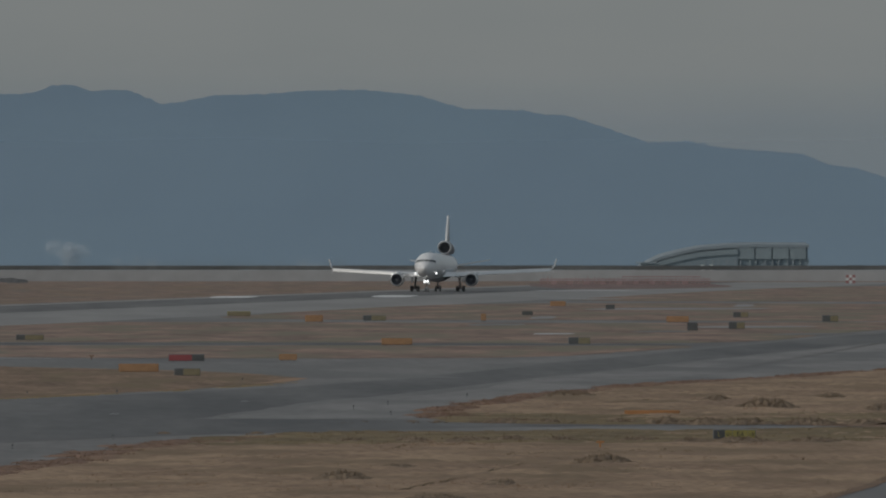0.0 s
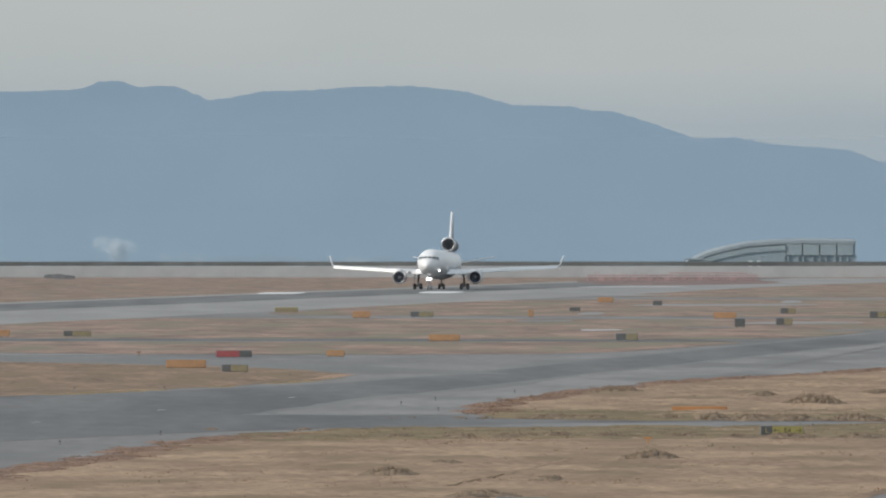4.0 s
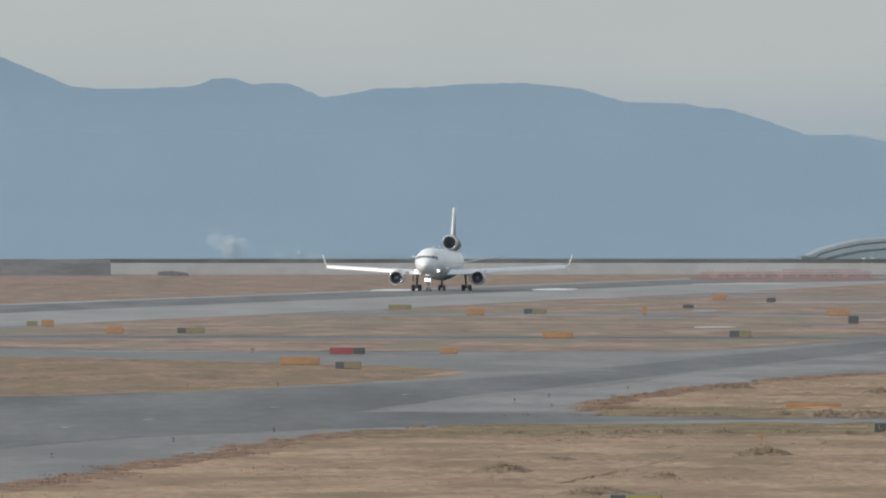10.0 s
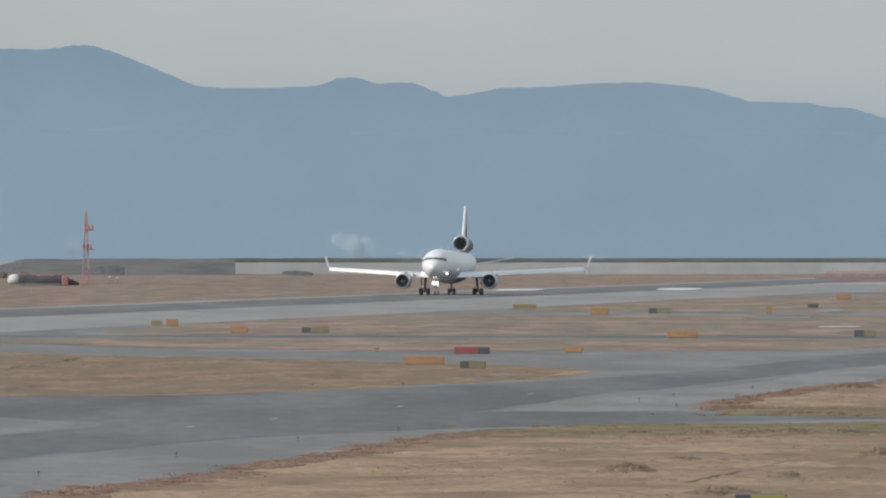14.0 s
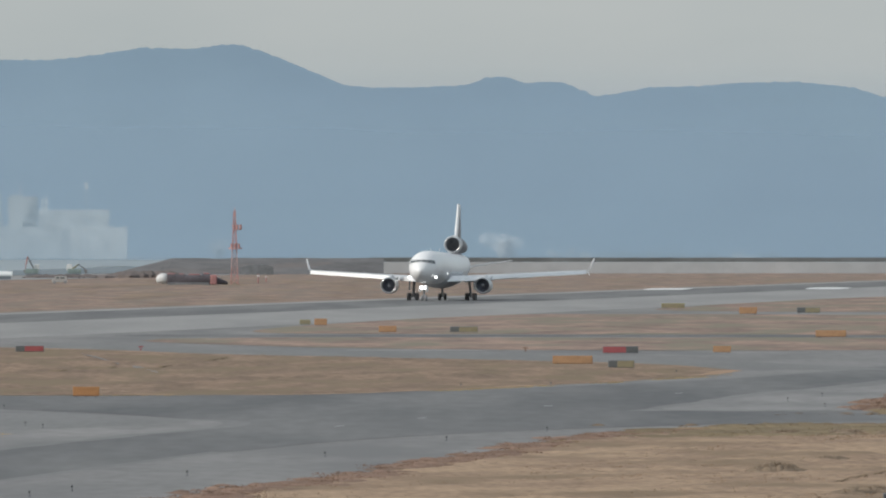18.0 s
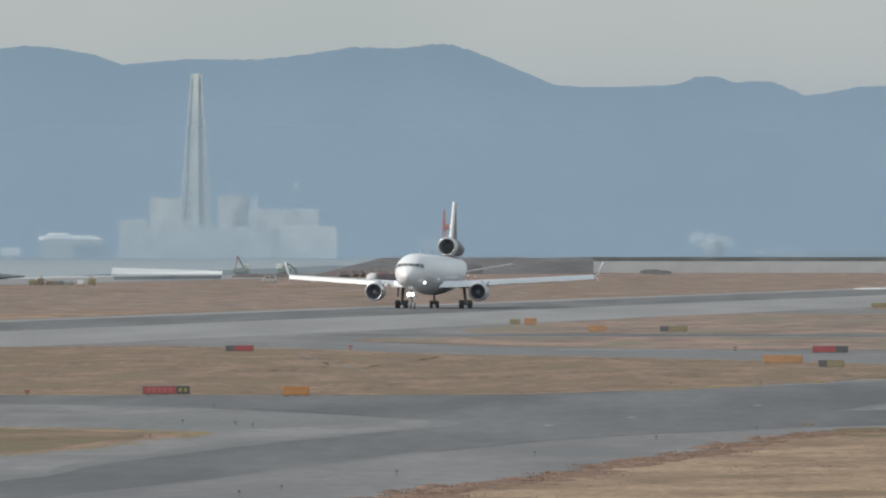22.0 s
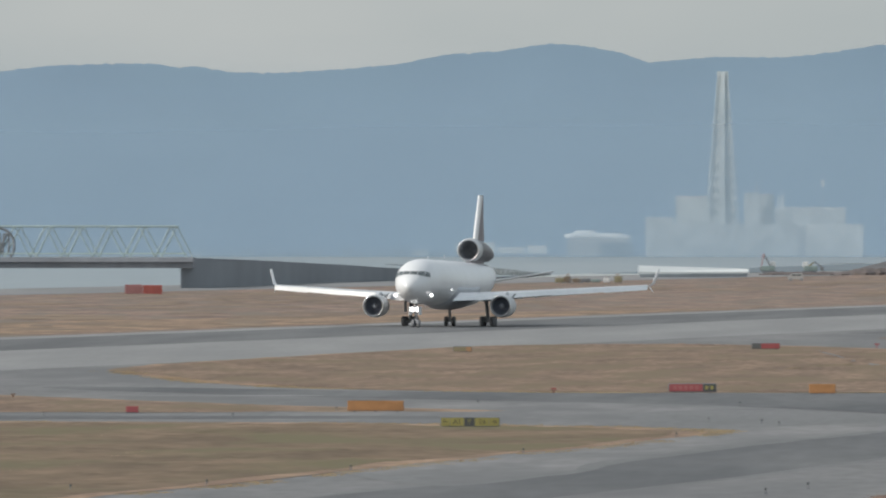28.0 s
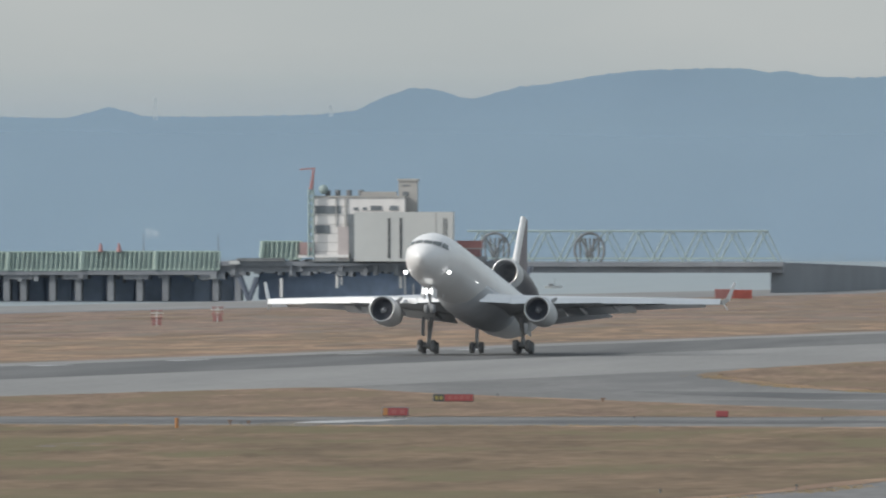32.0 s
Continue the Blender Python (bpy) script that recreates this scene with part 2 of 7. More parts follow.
M = {
    "grass": material("dry grass", (0.316, 0.228, 0.180), 0.95, vary=0.24, scale=0.024, bump=0.2, second=(0.205, 0.154, 0.132), fine=5, spec=0.1, stretch_by=(6, 1, 1), third=(0.214, 0.178, 0.148), share=0.53),
    "grass_tan": material("mown dry grass", (0.372, 0.262, 0.186), 0.95, vary=0.2, scale=0.035, bump=0.2, second=(0.250, 0.176, 0.130), fine=5, spec=0.1, stretch_by=(5, 1, 1), third=(0.205, 0.160, 0.116), share=0.54),
    "grass_brown": material("brown grass", (0.192, 0.140, 0.106), 0.95, vary=0.22, scale=0.030, bump=0.2, second=(0.270, 0.195, 0.142), fine=5, spec=0.1, stretch_by=(6, 1, 1), third=(0.198, 0.154, 0.106), share=0.54),
    "grass_green": material("thin green grass", (0.162, 0.122, 0.086), 0.95, vary=0.2, scale=0.032, bump=0.2, second=(0.234, 0.172, 0.120), fine=5, spec=0.1, stretch_by=(3.0, 1, 1), third=(0.168, 0.146, 0.090), share=0.535),
    "straw": material("pale straw grass", (0.366, 0.264, 0.182), 0.95, vary=0.28, scale=0.045, bump=0.2, second=(0.262, 0.186, 0.132), fine=12, spec=0.1, stretch_by=(2.6, 1, 1), third=(0.214, 0.158, 0.108), share=0.56),
    "rough_grass": material("olive rough grass", (0.232, 0.180, 0.108), 0.95, vary=0.2, scale=0.07, bump=0.2, second=(0.158, 0.124, 0.080), fine=6, spec=0.1, stretch_by=(3, 1, 1), third=(0.300, 0.218, 0.140), share=0.54),
    "far_turf": material("streaked far grass", (0.318, 0.230, 0.188), 0.95, vary=0.24, scale=0.017, second=(0.200, 0.152, 0.130), fine=5, spec=0.1, stretch_by=(6, 1, 1), third=(0.202, 0.182, 0.142), share=0.53),
    "far_grass": material("tall far grass", (0.270, 0.205, 0.152), 0.95, vary=0.12, scale=0.03, second=(0.225, 0.175, 0.138), fine=5, island=0.06, spec=0.1),
    "red_soil": material("reddish bare soil", (0.240, 0.178, 0.165), 0.95, vary=0.2, scale=0.02, second=(0.190, 0.142, 0.135), fine=5, spec=0.1, stretch_by=(6, 1, 1)),
    "weed_ground": material("reddish weedy ground", (0.228, 0.160, 0.117), 0.95, vary=0.2, scale=0.1, second=(0.176, 0.127, 0.098), fine=6, spec=0.1, stretch_by=(2, 1, 1), third=(0.280, 0.202, 0.138), share=0.55),
    "heap_soil": material("dark heaped soil", (0.172, 0.146, 0.140), 0.95, vary=0.2, scale=0.1, second=(0.140, 0.125, 0.120), fine=5, island=0.12, spec=0.1),
    "shoulder": material("pale shoulder concrete", (0.230, 0.225, 0.222), 0.85, vary=0.14, scale=0.1, second=(0.176, 0.175, 0.175), fine=7, spec=0.3, stretch_by=(1, 0.16, 1), third=(0.150, 0.150, 0.152), share=0.53),
    "track_dirt": material("worn stony track", (0.215, 0.190, 0.166), 0.95, vary=0.15, scale=0.06, second=(0.180, 0.165, 0.150), fine=6, spec=0.1, stretch_by=(2, 1, 1), third=(0.190, 0.150, 0.108), share=0.52),
    "worn_asphalt": material("greyed asphalt", (0.158, 0.159, 0.159), 0.85, vary=0.09, scale=0.1, second=(0.180, 0.180, 0.180), fine=12, spec=0.3, stretch_by=(1, 0.10, 1)),
    "olive_blades": material("olive grass blades", (0.228, 0.178, 0.110), 0.95, vary=0.15, scale=0.1, second=(0.172, 0.136, 0.090), fine=6, island=0.08, spec=0.1),
    "straw_blades": material("yellowish straw blades", (0.400, 0.315, 0.195), 0.95, vary=0.14, scale=0.08, second=(0.330, 0.252, 0.158), fine=9, island=0.06, spec=0.1),
    "weeds": material("reddish weeds", (0.258, 0.172, 0.128), 0.95, vary=0.2, scale=0.15, second=(0.190, 0.130, 0.102), fine=6, island=0.12, spec=0.1),
    "tufts": material("grass tufts", (0.328, 0.238, 0.165), 0.95, vary=0.14, scale=0.08, second=(0.260, 0.187, 0.133), fine=9, island=0.06, spec=0.1),
    "bush": material("dark dry bush", (0.226, 0.172, 0.124), 0.95, vary=0.2, scale=0.5, second=(0.172, 0.132, 0.098), fine=6, island=0.16, spec=0.1),
    "concrete": material("weathered shoulder concrete", (0.208, 0.204, 0.202), 0.85, vary=0.13, scale=0.08, second=(0.164, 0.163, 0.163), fine=10, spec=0.3, stretch_by=(1, 0.16, 1), third=(0.146, 0.146, 0.148), share=0.57),
    "runway_concrete": material("pale runway concrete", (0.264, 0.262, 0.258), 0.85, vary=0.08, scale=0.08, second=(0.224, 0.223, 0.221), fine=16, spec=0.3, stretch_by=(1, 0.08, 1)),
    "asphalt": material("worn asphalt", (0.100, 0.103, 0.107), 0.85, vary=0.13, scale=0.07, second=(0.150, 0.151, 0.152), fine=9, spec=0.3, stretch_by=(1, 0.09, 1)),
    "rubber": material("rubber-stained runway", (0.112, 0.114, 0.117), 0.85, vary=0.08, scale=0.1, second=(0.156, 0.157, 0.158), fine=10, spec=0.3, stretch_by=(1, 0.06, 1)),
    "paint": material("worn white road paint", (0.400, 0.402, 0.408), 0.8, vary=0.12, scale=0.3),
    "pale_concrete": material("pale sea wall concrete", (0.405, 0.418, 0.432), 0.9, vary=0.08, scale=0.02, fine=10, spec=0.2),
    "dark_wall": material("dark wall top", (0.145, 0.150, 0.150), 0.9, vary=0.15, scale=0.05, fine=8, spec=0.2),
    "water": material("hazy sea water", (0.246, 0.290, 0.314), 0.45, vary=0.04, scale=0.01, second=(0.266, 0.306, 0.326), fine=12, stretch_by=(1, 0.2, 1), spec=0.2),
    # mountain blue: distance haze mixed into the forest's base colour
    "mountain": material("haze-blue forested mountain", (0.196, 0.270, 0.345), 1.0, vary=0.03, scale=0.006, second=(0.203, 0.280, 0.350), fine=5, spec=0.0, third=(0.206, 0.286, 0.348), share=0.55),
    # far shore tones, paled and tinted in base colour for haze
    "haze_white": material("haze-paled far concrete", (0.700, 0.725, 0.705), 0.95, vary=0.09, scale=0.12, spec=0.0),
    "haze_grey": material("haze-greyed far concrete", (0.610, 0.645, 0.636), 0.95, vary=0.10, scale=0.16, spec=0.0),
    "haze_dark": material("haze-lifted far steel", (0.520, 0.555, 0.560), 0.95, vary=0.06, scale=0.1, spec=0.0),
    "haze_faint": material("haze-blue shore walls", (0.300, 0.360, 0.400), 0.95, vary=0.05, scale=0.05, spec=0.0),
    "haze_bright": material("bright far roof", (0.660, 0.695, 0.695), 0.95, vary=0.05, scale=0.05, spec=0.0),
    # hall walls and roof are blued in base colour for the haze
    "hall_wall": material("haze-blue hall panel", (0.262, 0.312, 0.336), 0.9, vary=0.06, scale=0.1, spec=0.1),
    "hall_dim": material("haze-blue hall wall", (0.245, 0.298, 0.330), 0.9, vary=0.08, scale=0.1, spec=0.1),
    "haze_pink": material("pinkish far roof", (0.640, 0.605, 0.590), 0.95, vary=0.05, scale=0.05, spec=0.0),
    "haze_tower": material("haze-paled chimney steel", (0.545, 0.580, 0.572), 0.95, vary=0.06, scale=0.15, spec=0.0),
    "arch_roof": material("haze-blue hall roof", (0.270, 0.312, 0.340), 0.9, vary=0.06, scale=0.1, spec=0.1),
    "steam": material("thin white steam", (0.88, 0.90, 0.90), 1.0, vary=0.02, scale=0.05, spec=0.0),
    "dark_stone": material("dark breakwater stone", (0.175, 0.196, 0.205), 0.95, vary=0.15, scale=0.03, fine=6, island=0.10, spec=0.05),
    "rubble": material("grey causeway stone", (0.262, 0.278, 0.298), 0.9, vary=0.07, scale=0.012, fine=5, spec=0.1),
    "white": material("white aircraft paint", (0.74, 0.75, 0.76), 0.32, vary=0.025, scale=0.25, fine=9),
    "slat_white": material("bare bright wing edge", (0.80, 0.81, 0.82), 0.36, 0.85, vary=0.03, scale=0.3),
    "roof_white": material("white roof sheet", (0.90, 0.90, 0.86), 0.5, vary=0.03, scale=0.3),
    "white_dull": material("dusty white paint", (0.60, 0.61, 0.61), 0.55, vary=0.06, scale=0.4),
    "van_white": material("white van paint", (0.66, 0.67, 0.67), 0.45, vary=0.03, scale=0.4),
    "grey_paint": material("grey wing paint", (0.500, 0.520, 0.545), 0.42, vary=0.05, scale=0.3),
    "belly": material("grey belly paint", (0.470, 0.495, 0.530), 0.45, vary=0.05, scale=0.3),
    "brown_paint": material("dark brown tail paint", (0.168, 0.146, 0.166), 0.40, vary=0.05, scale=0.3, spec=0.25),
    "bare_metal": material("bare polished metal", (0.62, 0.63, 0.64), 0.28, 1.0, vary=0.04, scale=1.0),
    # engine metal, tyres and glass: blacks lightened to carry the air's haze
    "dark_metal": material("haze-lifted engine metal", (0.270, 0.285, 0.310), 0.6, 0.1, vary=0.12, scale=2.0),
    "fan": material("dark fan blades", (0.130, 0.142, 0.172), 0.5, 0.1, vary=0.1, scale=2.0),
    "tyre": material("haze-lifted tyre rubber", (0.235, 0.242, 0.256), 0.85, vary=0.15, scale=2.0),
    "strut": material("grey gear metal", (0.38, 0.39, 0.41), 0.5, 0.2, vary=0.1, scale=2.0),
    "glass": material("haze-lifted cockpit glass", (0.130, 0.145, 0.150), 0.12, vary=0.05, scale=1.0),
    "lamp": glow("lit landing lamp", (1.0, 1.0, 0.98), 3.4),
    "sign_red": material("red sign face", (0.300, 0.075, 0.080), 0.55, vary=0.07, scale=0.8),
    "sign_black": material("black sign face", (0.065, 0.070, 0.075), 0.55, vary=0.07, scale=0.8),
    "sign_yellow": material("yellow sign face", (0.285, 0.255, 0.085), 0.55, vary=0.07, scale=0.8),
    # copies of the sign colours dulled for haze, for signs beyond 1300 m
    "sign_dull": material("haze-dulled yellow sign face", (0.232, 0.204, 0.128), 0.55, vary=0.08, scale=0.8),
    "sign_faded": material("haze-dulled orange sign back", (0.362, 0.216, 0.118), 0.6, vary=0.10, scale=0.8),
    "sign_grey": material("haze-greyed black sign face", (0.092, 0.098, 0.100), 0.6, vary=0.10, scale=0.8),
    "sign_orange": material("orange sign back", (0.375, 0.185, 0.075), 0.6, vary=0.10, scale=0.8),
    "sign_white": material("faded sign letters", (0.340, 0.118, 0.116), 0.6, vary=0.04, scale=0.8),
    "sign_ink": material("dark sign letters", (0.06, 0.06, 0.04), 0.6, vary=0.04, scale=0.8),
    "red": material("red and orange paint", (0.350, 0.095, 0.080), 0.6, vary=0.08, scale=0.6),
    "red_far": material("faded red paint", (0.335, 0.165, 0.162), 0.7, vary=0.08, scale=0.6),
    "pink_paint": material("faded pinkish paint", (0.375, 0.270, 0.268), 0.8, vary=0.1, scale=0.3),
    # mast red made paler and pinker to hold the distance haze
    "mast_red": material("haze-paled red mast paint", (0.400, 0.215, 0.205), 0.7, vary=0.08, scale=0.6),
    "hulk_red": material("dull dark red paint", (0.235, 0.130, 0.140), 0.7, vary=0.12, scale=0.4),
    # dark steels, lightened in base colour for haze as well
    "hulk": material("haze-lifted scorched steel", (0.088, 0.080, 0.092), 0.8, vary=0.2, scale=0.4),
    "dark": material("haze-lifted weathered steel", (0.165, 0.176, 0.188), 0.7, vary=0.15, scale=0.4),
    "pier": material("shaded pier concrete", (0.232, 0.246, 0.272), 0.85, vary=0.12, scale=0.08, fine=8),
    # blue tones that hold under-deck shade and far haze in the colour
    "pier_dark": material("haze-lifted blue pier steel", (0.400, 0.480, 0.620), 0.85, vary=0.12, scale=0.1),
    "navy_shade": material("blue shade under the deck", (0.330, 0.410, 0.560), 0.85, vary=0.18, scale=0.06, fine=6),
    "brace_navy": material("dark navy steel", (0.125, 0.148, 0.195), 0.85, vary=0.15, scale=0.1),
    "slate_paint": material("dark slate engine casing", (0.128, 0.128, 0.140), 0.42, vary=0.06, scale=0.3, spec=0.3),
    # truss green, blued and lightened in the colour for haze
    "truss_paint": material("haze-paled green truss paint", (0.318, 0.395, 0.402), 0.7, vary=0.08, scale=0.2),
    "bright_paint": material("fresh white runway paint", (0.60, 0.61, 0.61), 0.7, vary=0.08, scale=0.3),
    "green_steel": material("pale green bridge paint", (0.345, 0.435, 0.400), 0.7, vary=0.07, scale=0.2),
    "grey_steel": material("grey green steel", (0.265, 0.335, 0.335), 0.7, vary=0.08, scale=0.2),
    "bldg_white": material("off-white building panel", (0.520, 0.530, 0.525), 0.85, vary=0.025, scale=0.08, fine=8),
    "bldg_cream": material("off-white building wall", (0.710, 0.695, 0.690), 0.85, vary=0.05, scale=0.08, fine=8),
    "wing_pink": material("pinkish grey wall", (0.470, 0.425, 0.425), 0.85, vary=0.07, scale=0.08, fine=8),
    "bldg_grey": material("grey building wall", (0.385, 0.380, 0.370), 0.85, vary=0.07, scale=0.08, fine=8),
    "window": material("dim window band", (0.165, 0.185, 0.205), 0.3, vary=0.1, scale=0.3),
    "yellow_machine": material("yellow digger paint", (0.215, 0.195, 0.120), 0.6, vary=0.1, scale=0.8),
    "teal_machine": material("grey-green digger cab", (0.20, 0.26, 0.25), 0.6, vary=0.1, scale=0.8),
    "soil": material("dark soil mound", (0.116, 0.114, 0.117), 0.95, vary=0.18, scale=0.06, fine=6, bump=0.4, third=(0.142, 0.124, 0.118), share=0.57),
}

# steam lets most of the light through, unevenly
sn, sl = M["steam"].node_tree.nodes, M["steam"].node_tree.links
wisp = sn.new("ShaderNodeTexNoise")
wisp.inputs["Scale"].default_value, wisp.inputs["Detail"].default_value = 0.9, 5
wisp_at = sn.new("ShaderNodeTexCoord")
sl.new(wisp_at.outputs["Object"], wisp.inputs["Vector"])
thin = sn.new("ShaderNodeMapRange")
thin.inputs["From Min"].default_value, thin.inputs["From Max"].default_value = 0.30, 0.70
thin.inputs["To Max"].default_value = 0.50
sl.new(wisp.outputs[0], thin.inputs["Value"])
sl.new(thin.outputs[0], sn["Principled BSDF"].inputs["Alpha"])


# ---- mesh helpers ----
def box(bm, size, at=(0, 0, 0), m=None):
    """A box of that size about the point at."""
    r = bmesh.ops.create_cube(bm, size=1.0, matrix=(m or Matrix()) @ Matrix.Translation(at) @ Matrix.Diagonal((*size, 1)))
    return r["verts"]


def rod(bm, a, b, r1, r2=None, seg=8):
    """A round bar from a to b."""
    a, b = Vector(a), Vector(b)
    d = b - a
    m = Matrix.Translation((a + b) / 2) @ d.to_track_quat("Z", "Y").to_matrix().to_4x4()
    return bmesh.ops.create_cone(bm, cap_ends=True, segments=seg, radius1=r1, radius2=r1 if r2 is None else r2, depth=d.length, matrix=m)["verts"]


def loft(bm, rings, cap=True):
    """Skin through rings of equally many points."""
    vs = [[bm.verts.new(p) for p in ring] for ring in rings]
    n = len(vs[0])
    for a, b in zip(vs, vs[1:]):
        for i in range(n):
            bm.faces.new((a[i], a[(i + 1) % n], b[(i + 1) % n], b[i]))
    if cap:
        bm.faces.new(list(reversed(vs[0])))
        bm.faces.new(vs[-1])
    return vs


def ring_x(x, cy, cz, ry, rz, n=28, power=2.0):
    """An oval ring across the x axis."""
    out = []
    for i in range(n):
        a = 2 * math.pi * i / n
        c, s = math.cos(a), math.sin(a)
        k = (abs(c) ** power + abs(s) ** power) ** (-1 / power)
        out.append((x, cy + ry * c * k, cz + rz * s * k))
    return out


def done(name, bm, mat, smooth=False):
    bmesh.ops.recalc_face_normals(bm, faces=bm.faces)
    me = bpy.data.meshes.new(name)
    bm.to_mesh(me)
    bm.free()
    me.materials.append(mat)
    if smooth:
        me.shade_smooth()
    return me


def part(name, bm, mat, parent, label="", smooth=False):
    ob = new(name, done(name, bm, mat, smooth))
    ob.parent = parent
    if label:
        ob["label"] = label
    return ob


def thing(name, at, label, category, group="", yaw=0.0, kind=""):
    ob = new(name)
    ob.matrix_world = Matrix.Translation(at) @ pose(0, 0, 0, 0, 0, yaw)
    return tagged(ob, label, category, group, kind)


def whole(name, bm, mat, label, category="", kind="", smooth=False, group=""):
    return tagged(new(name, done(name, bm, mat, smooth)), label, category, group, kind)


def facing(u):
    """Yaw that turns a thing's front (its -y side) to the tripod."""
    return -math.degrees((u - 784) / LENS)


# ---- ground, runway and taxiways ----
def sheet(name, outline, z, mat, label, kind="structure", thick=0.0):
    bm = bmesh.new()
    vs = [bm.verts.new(field(s, q, z)) for s, q in outline]
    bm.faces.new(vs)
    bmesh.ops.triangulate(bm, faces=bm.faces)
    for f in bm.faces:
        if f.normal.z < 0:
            f.normal_flip()
    me = bpy.data.meshes.new(name)
    bm.to_mesh(me)
    bm.free()
    me.materials.append(mat)
    return tagged(new(name, me), label, "", "", kind)


def rounded(corners, per=6, rough=0.0):
    """A closed outline that glides through the corners."""
    n, out = len(corners), []
    for i in range(n):
        p0, p1, p2, p3 = (Vector(corners[(i + k - 1) % n]) for k in range(4))
        for j in range(per):
            t = j / per
            p = 0.5 * (2 * p1 + (p2 - p0) * t + (2 * p0 - 5 * p1 + 4 * p2 - p3) * t * t + (3 * p1 - p0 - 3 * p2 + p3) * t ** 3)
            w = rough * noise.noise(Vector((p.x * 0.07, p.y * 0.3, 3.0)))
            out.append((p.x + w * 3, p.y + w))
    return out


def inset(outline, by):
    """The outline drawn inwards: by metres across the field, and more along it."""
    n, out = len(outline), []
    area = sum(outline[i][0] * outline[(i + 1) % n][1] - outline[(i + 1) % n][0] * outline[i][1] for i in range(n))
    for i in range(n):
        a, b = Vector(outline[i - 1]), Vector(outline[(i + 1) % n])
        d = (b - a).normalized()
        nrm = Vector((-d.y, d.x)) * (1 if area > 0 else -1)
        wob = 1 + 1.1 * noise.noise(Vector((outline[i][0] * 0.03, outline[i][1] * 0.08, 9.0)))
        out.append((outline[i][0] + nrm.x * by * 4 * wob, outline[i][1] + nrm.y * by * wob))
    return out


GROUND_FAR = 4330.0
sheet("ground", [(-300, -900), (-300, 632), (GROUND_FAR, 632), (GROUND_FAR, -900)], 0.0, M["grass"], "dry brown grass ground of the airfield")
sheet("pavement", [(-200, 20), (-200, 300), (700, 310), (1100, 318), (1240, 310), (1330, 383), (4150, 383), (4150, 20)], 0.010, M["concrete"], "pale weathered concrete of taxiways and shoulders")
sheet("runway", [(300, 312), (300, 384), (4150, 384), (4150, 300), (1300, 300)], 0.018, M["runway_concrete"], "pale grey concrete runway shoulder")
sheet("runway_lane", [(300, 344), (300, 376), (4150, 376), (4150, 346)], 0.026, M["rubber"], "dark rubber-stained middle of the runway")
TAXIWAY = [(500, 132), (839, 136), (956, 140), (1120, 138.3), (1165, 138.3), (1290, 141), (1487, 143.5), (1760, 144), (3900, 142), (3900, 158), (1926, 158), (1624, 157), (1468, 154.5), (1388, 157),
                  (1320, 164), (1270, 171), (1200, 168), (1079, 156.7), (959, 153.8), (832, 148), (500, 145)]
sheet("taxiway_edge", inset(TAXIWAY, -0.9), 0.0145, M["worn_asphalt"], "greyed worn edge of the taxiway asphalt")
sheet("taxiway", TAXIWAY, 0.018, M["asphalt"], "dark asphalt middle of the parallel taxiway")
# turn-offs from the taxiway towards the runway, and the cross road
sheet("taxiway_exit", rounded([(1079, 156.7), (1106, 166.7), (1151, 184.7), (1185, 210), (1215, 234), (1262, 262), (1282, 266), (1270, 250), (1250, 232), (1239, 203), (1254, 184), (1290, 172), (1240, 160)], 4), 0.024, M["asphalt"], "grey asphalt lane of a runway exit")
sheet("taxiway_turn", rounded([(1470, 150), (1560, 176), (1630, 200), (1680, 222), (1740, 262), (1800, 290), (1720, 268), (1640, 235), (1580, 205), (1500, 168)], 4), 0.024, M["worn_asphalt"], "grey asphalt strip of a farther runway exit")
sheet("cross_road", [(1062, 420), (1070, 260), (1079, 192), (1094, 200), (1088, 260), (1080, 420)], 0.030, M["asphalt"], "grey asphalt road across the airfield")
sheet("cross_road_far", [(1890, 292), (1884, 160), (1912, 160), (1918, 292)], 0.030, M["asphalt"], "grey asphalt road far across the airfield")
sheet("shore_road", [(300, 604), (300, 650), (GROUND_FAR, 650), (GROUND_FAR, 604)], 0.012, M["runway_concrete"], "pale concrete strip along the shore")
# flat dark strip standing for the shadow of the kerb
sheet("kerb_shadow", [(300, 596), (300, 604), (GROUND_FAR, 604), (GROUND_FAR, 596)], 0.008, M["dark"], "dark strip painted as the kerb's shadow by the shore road")

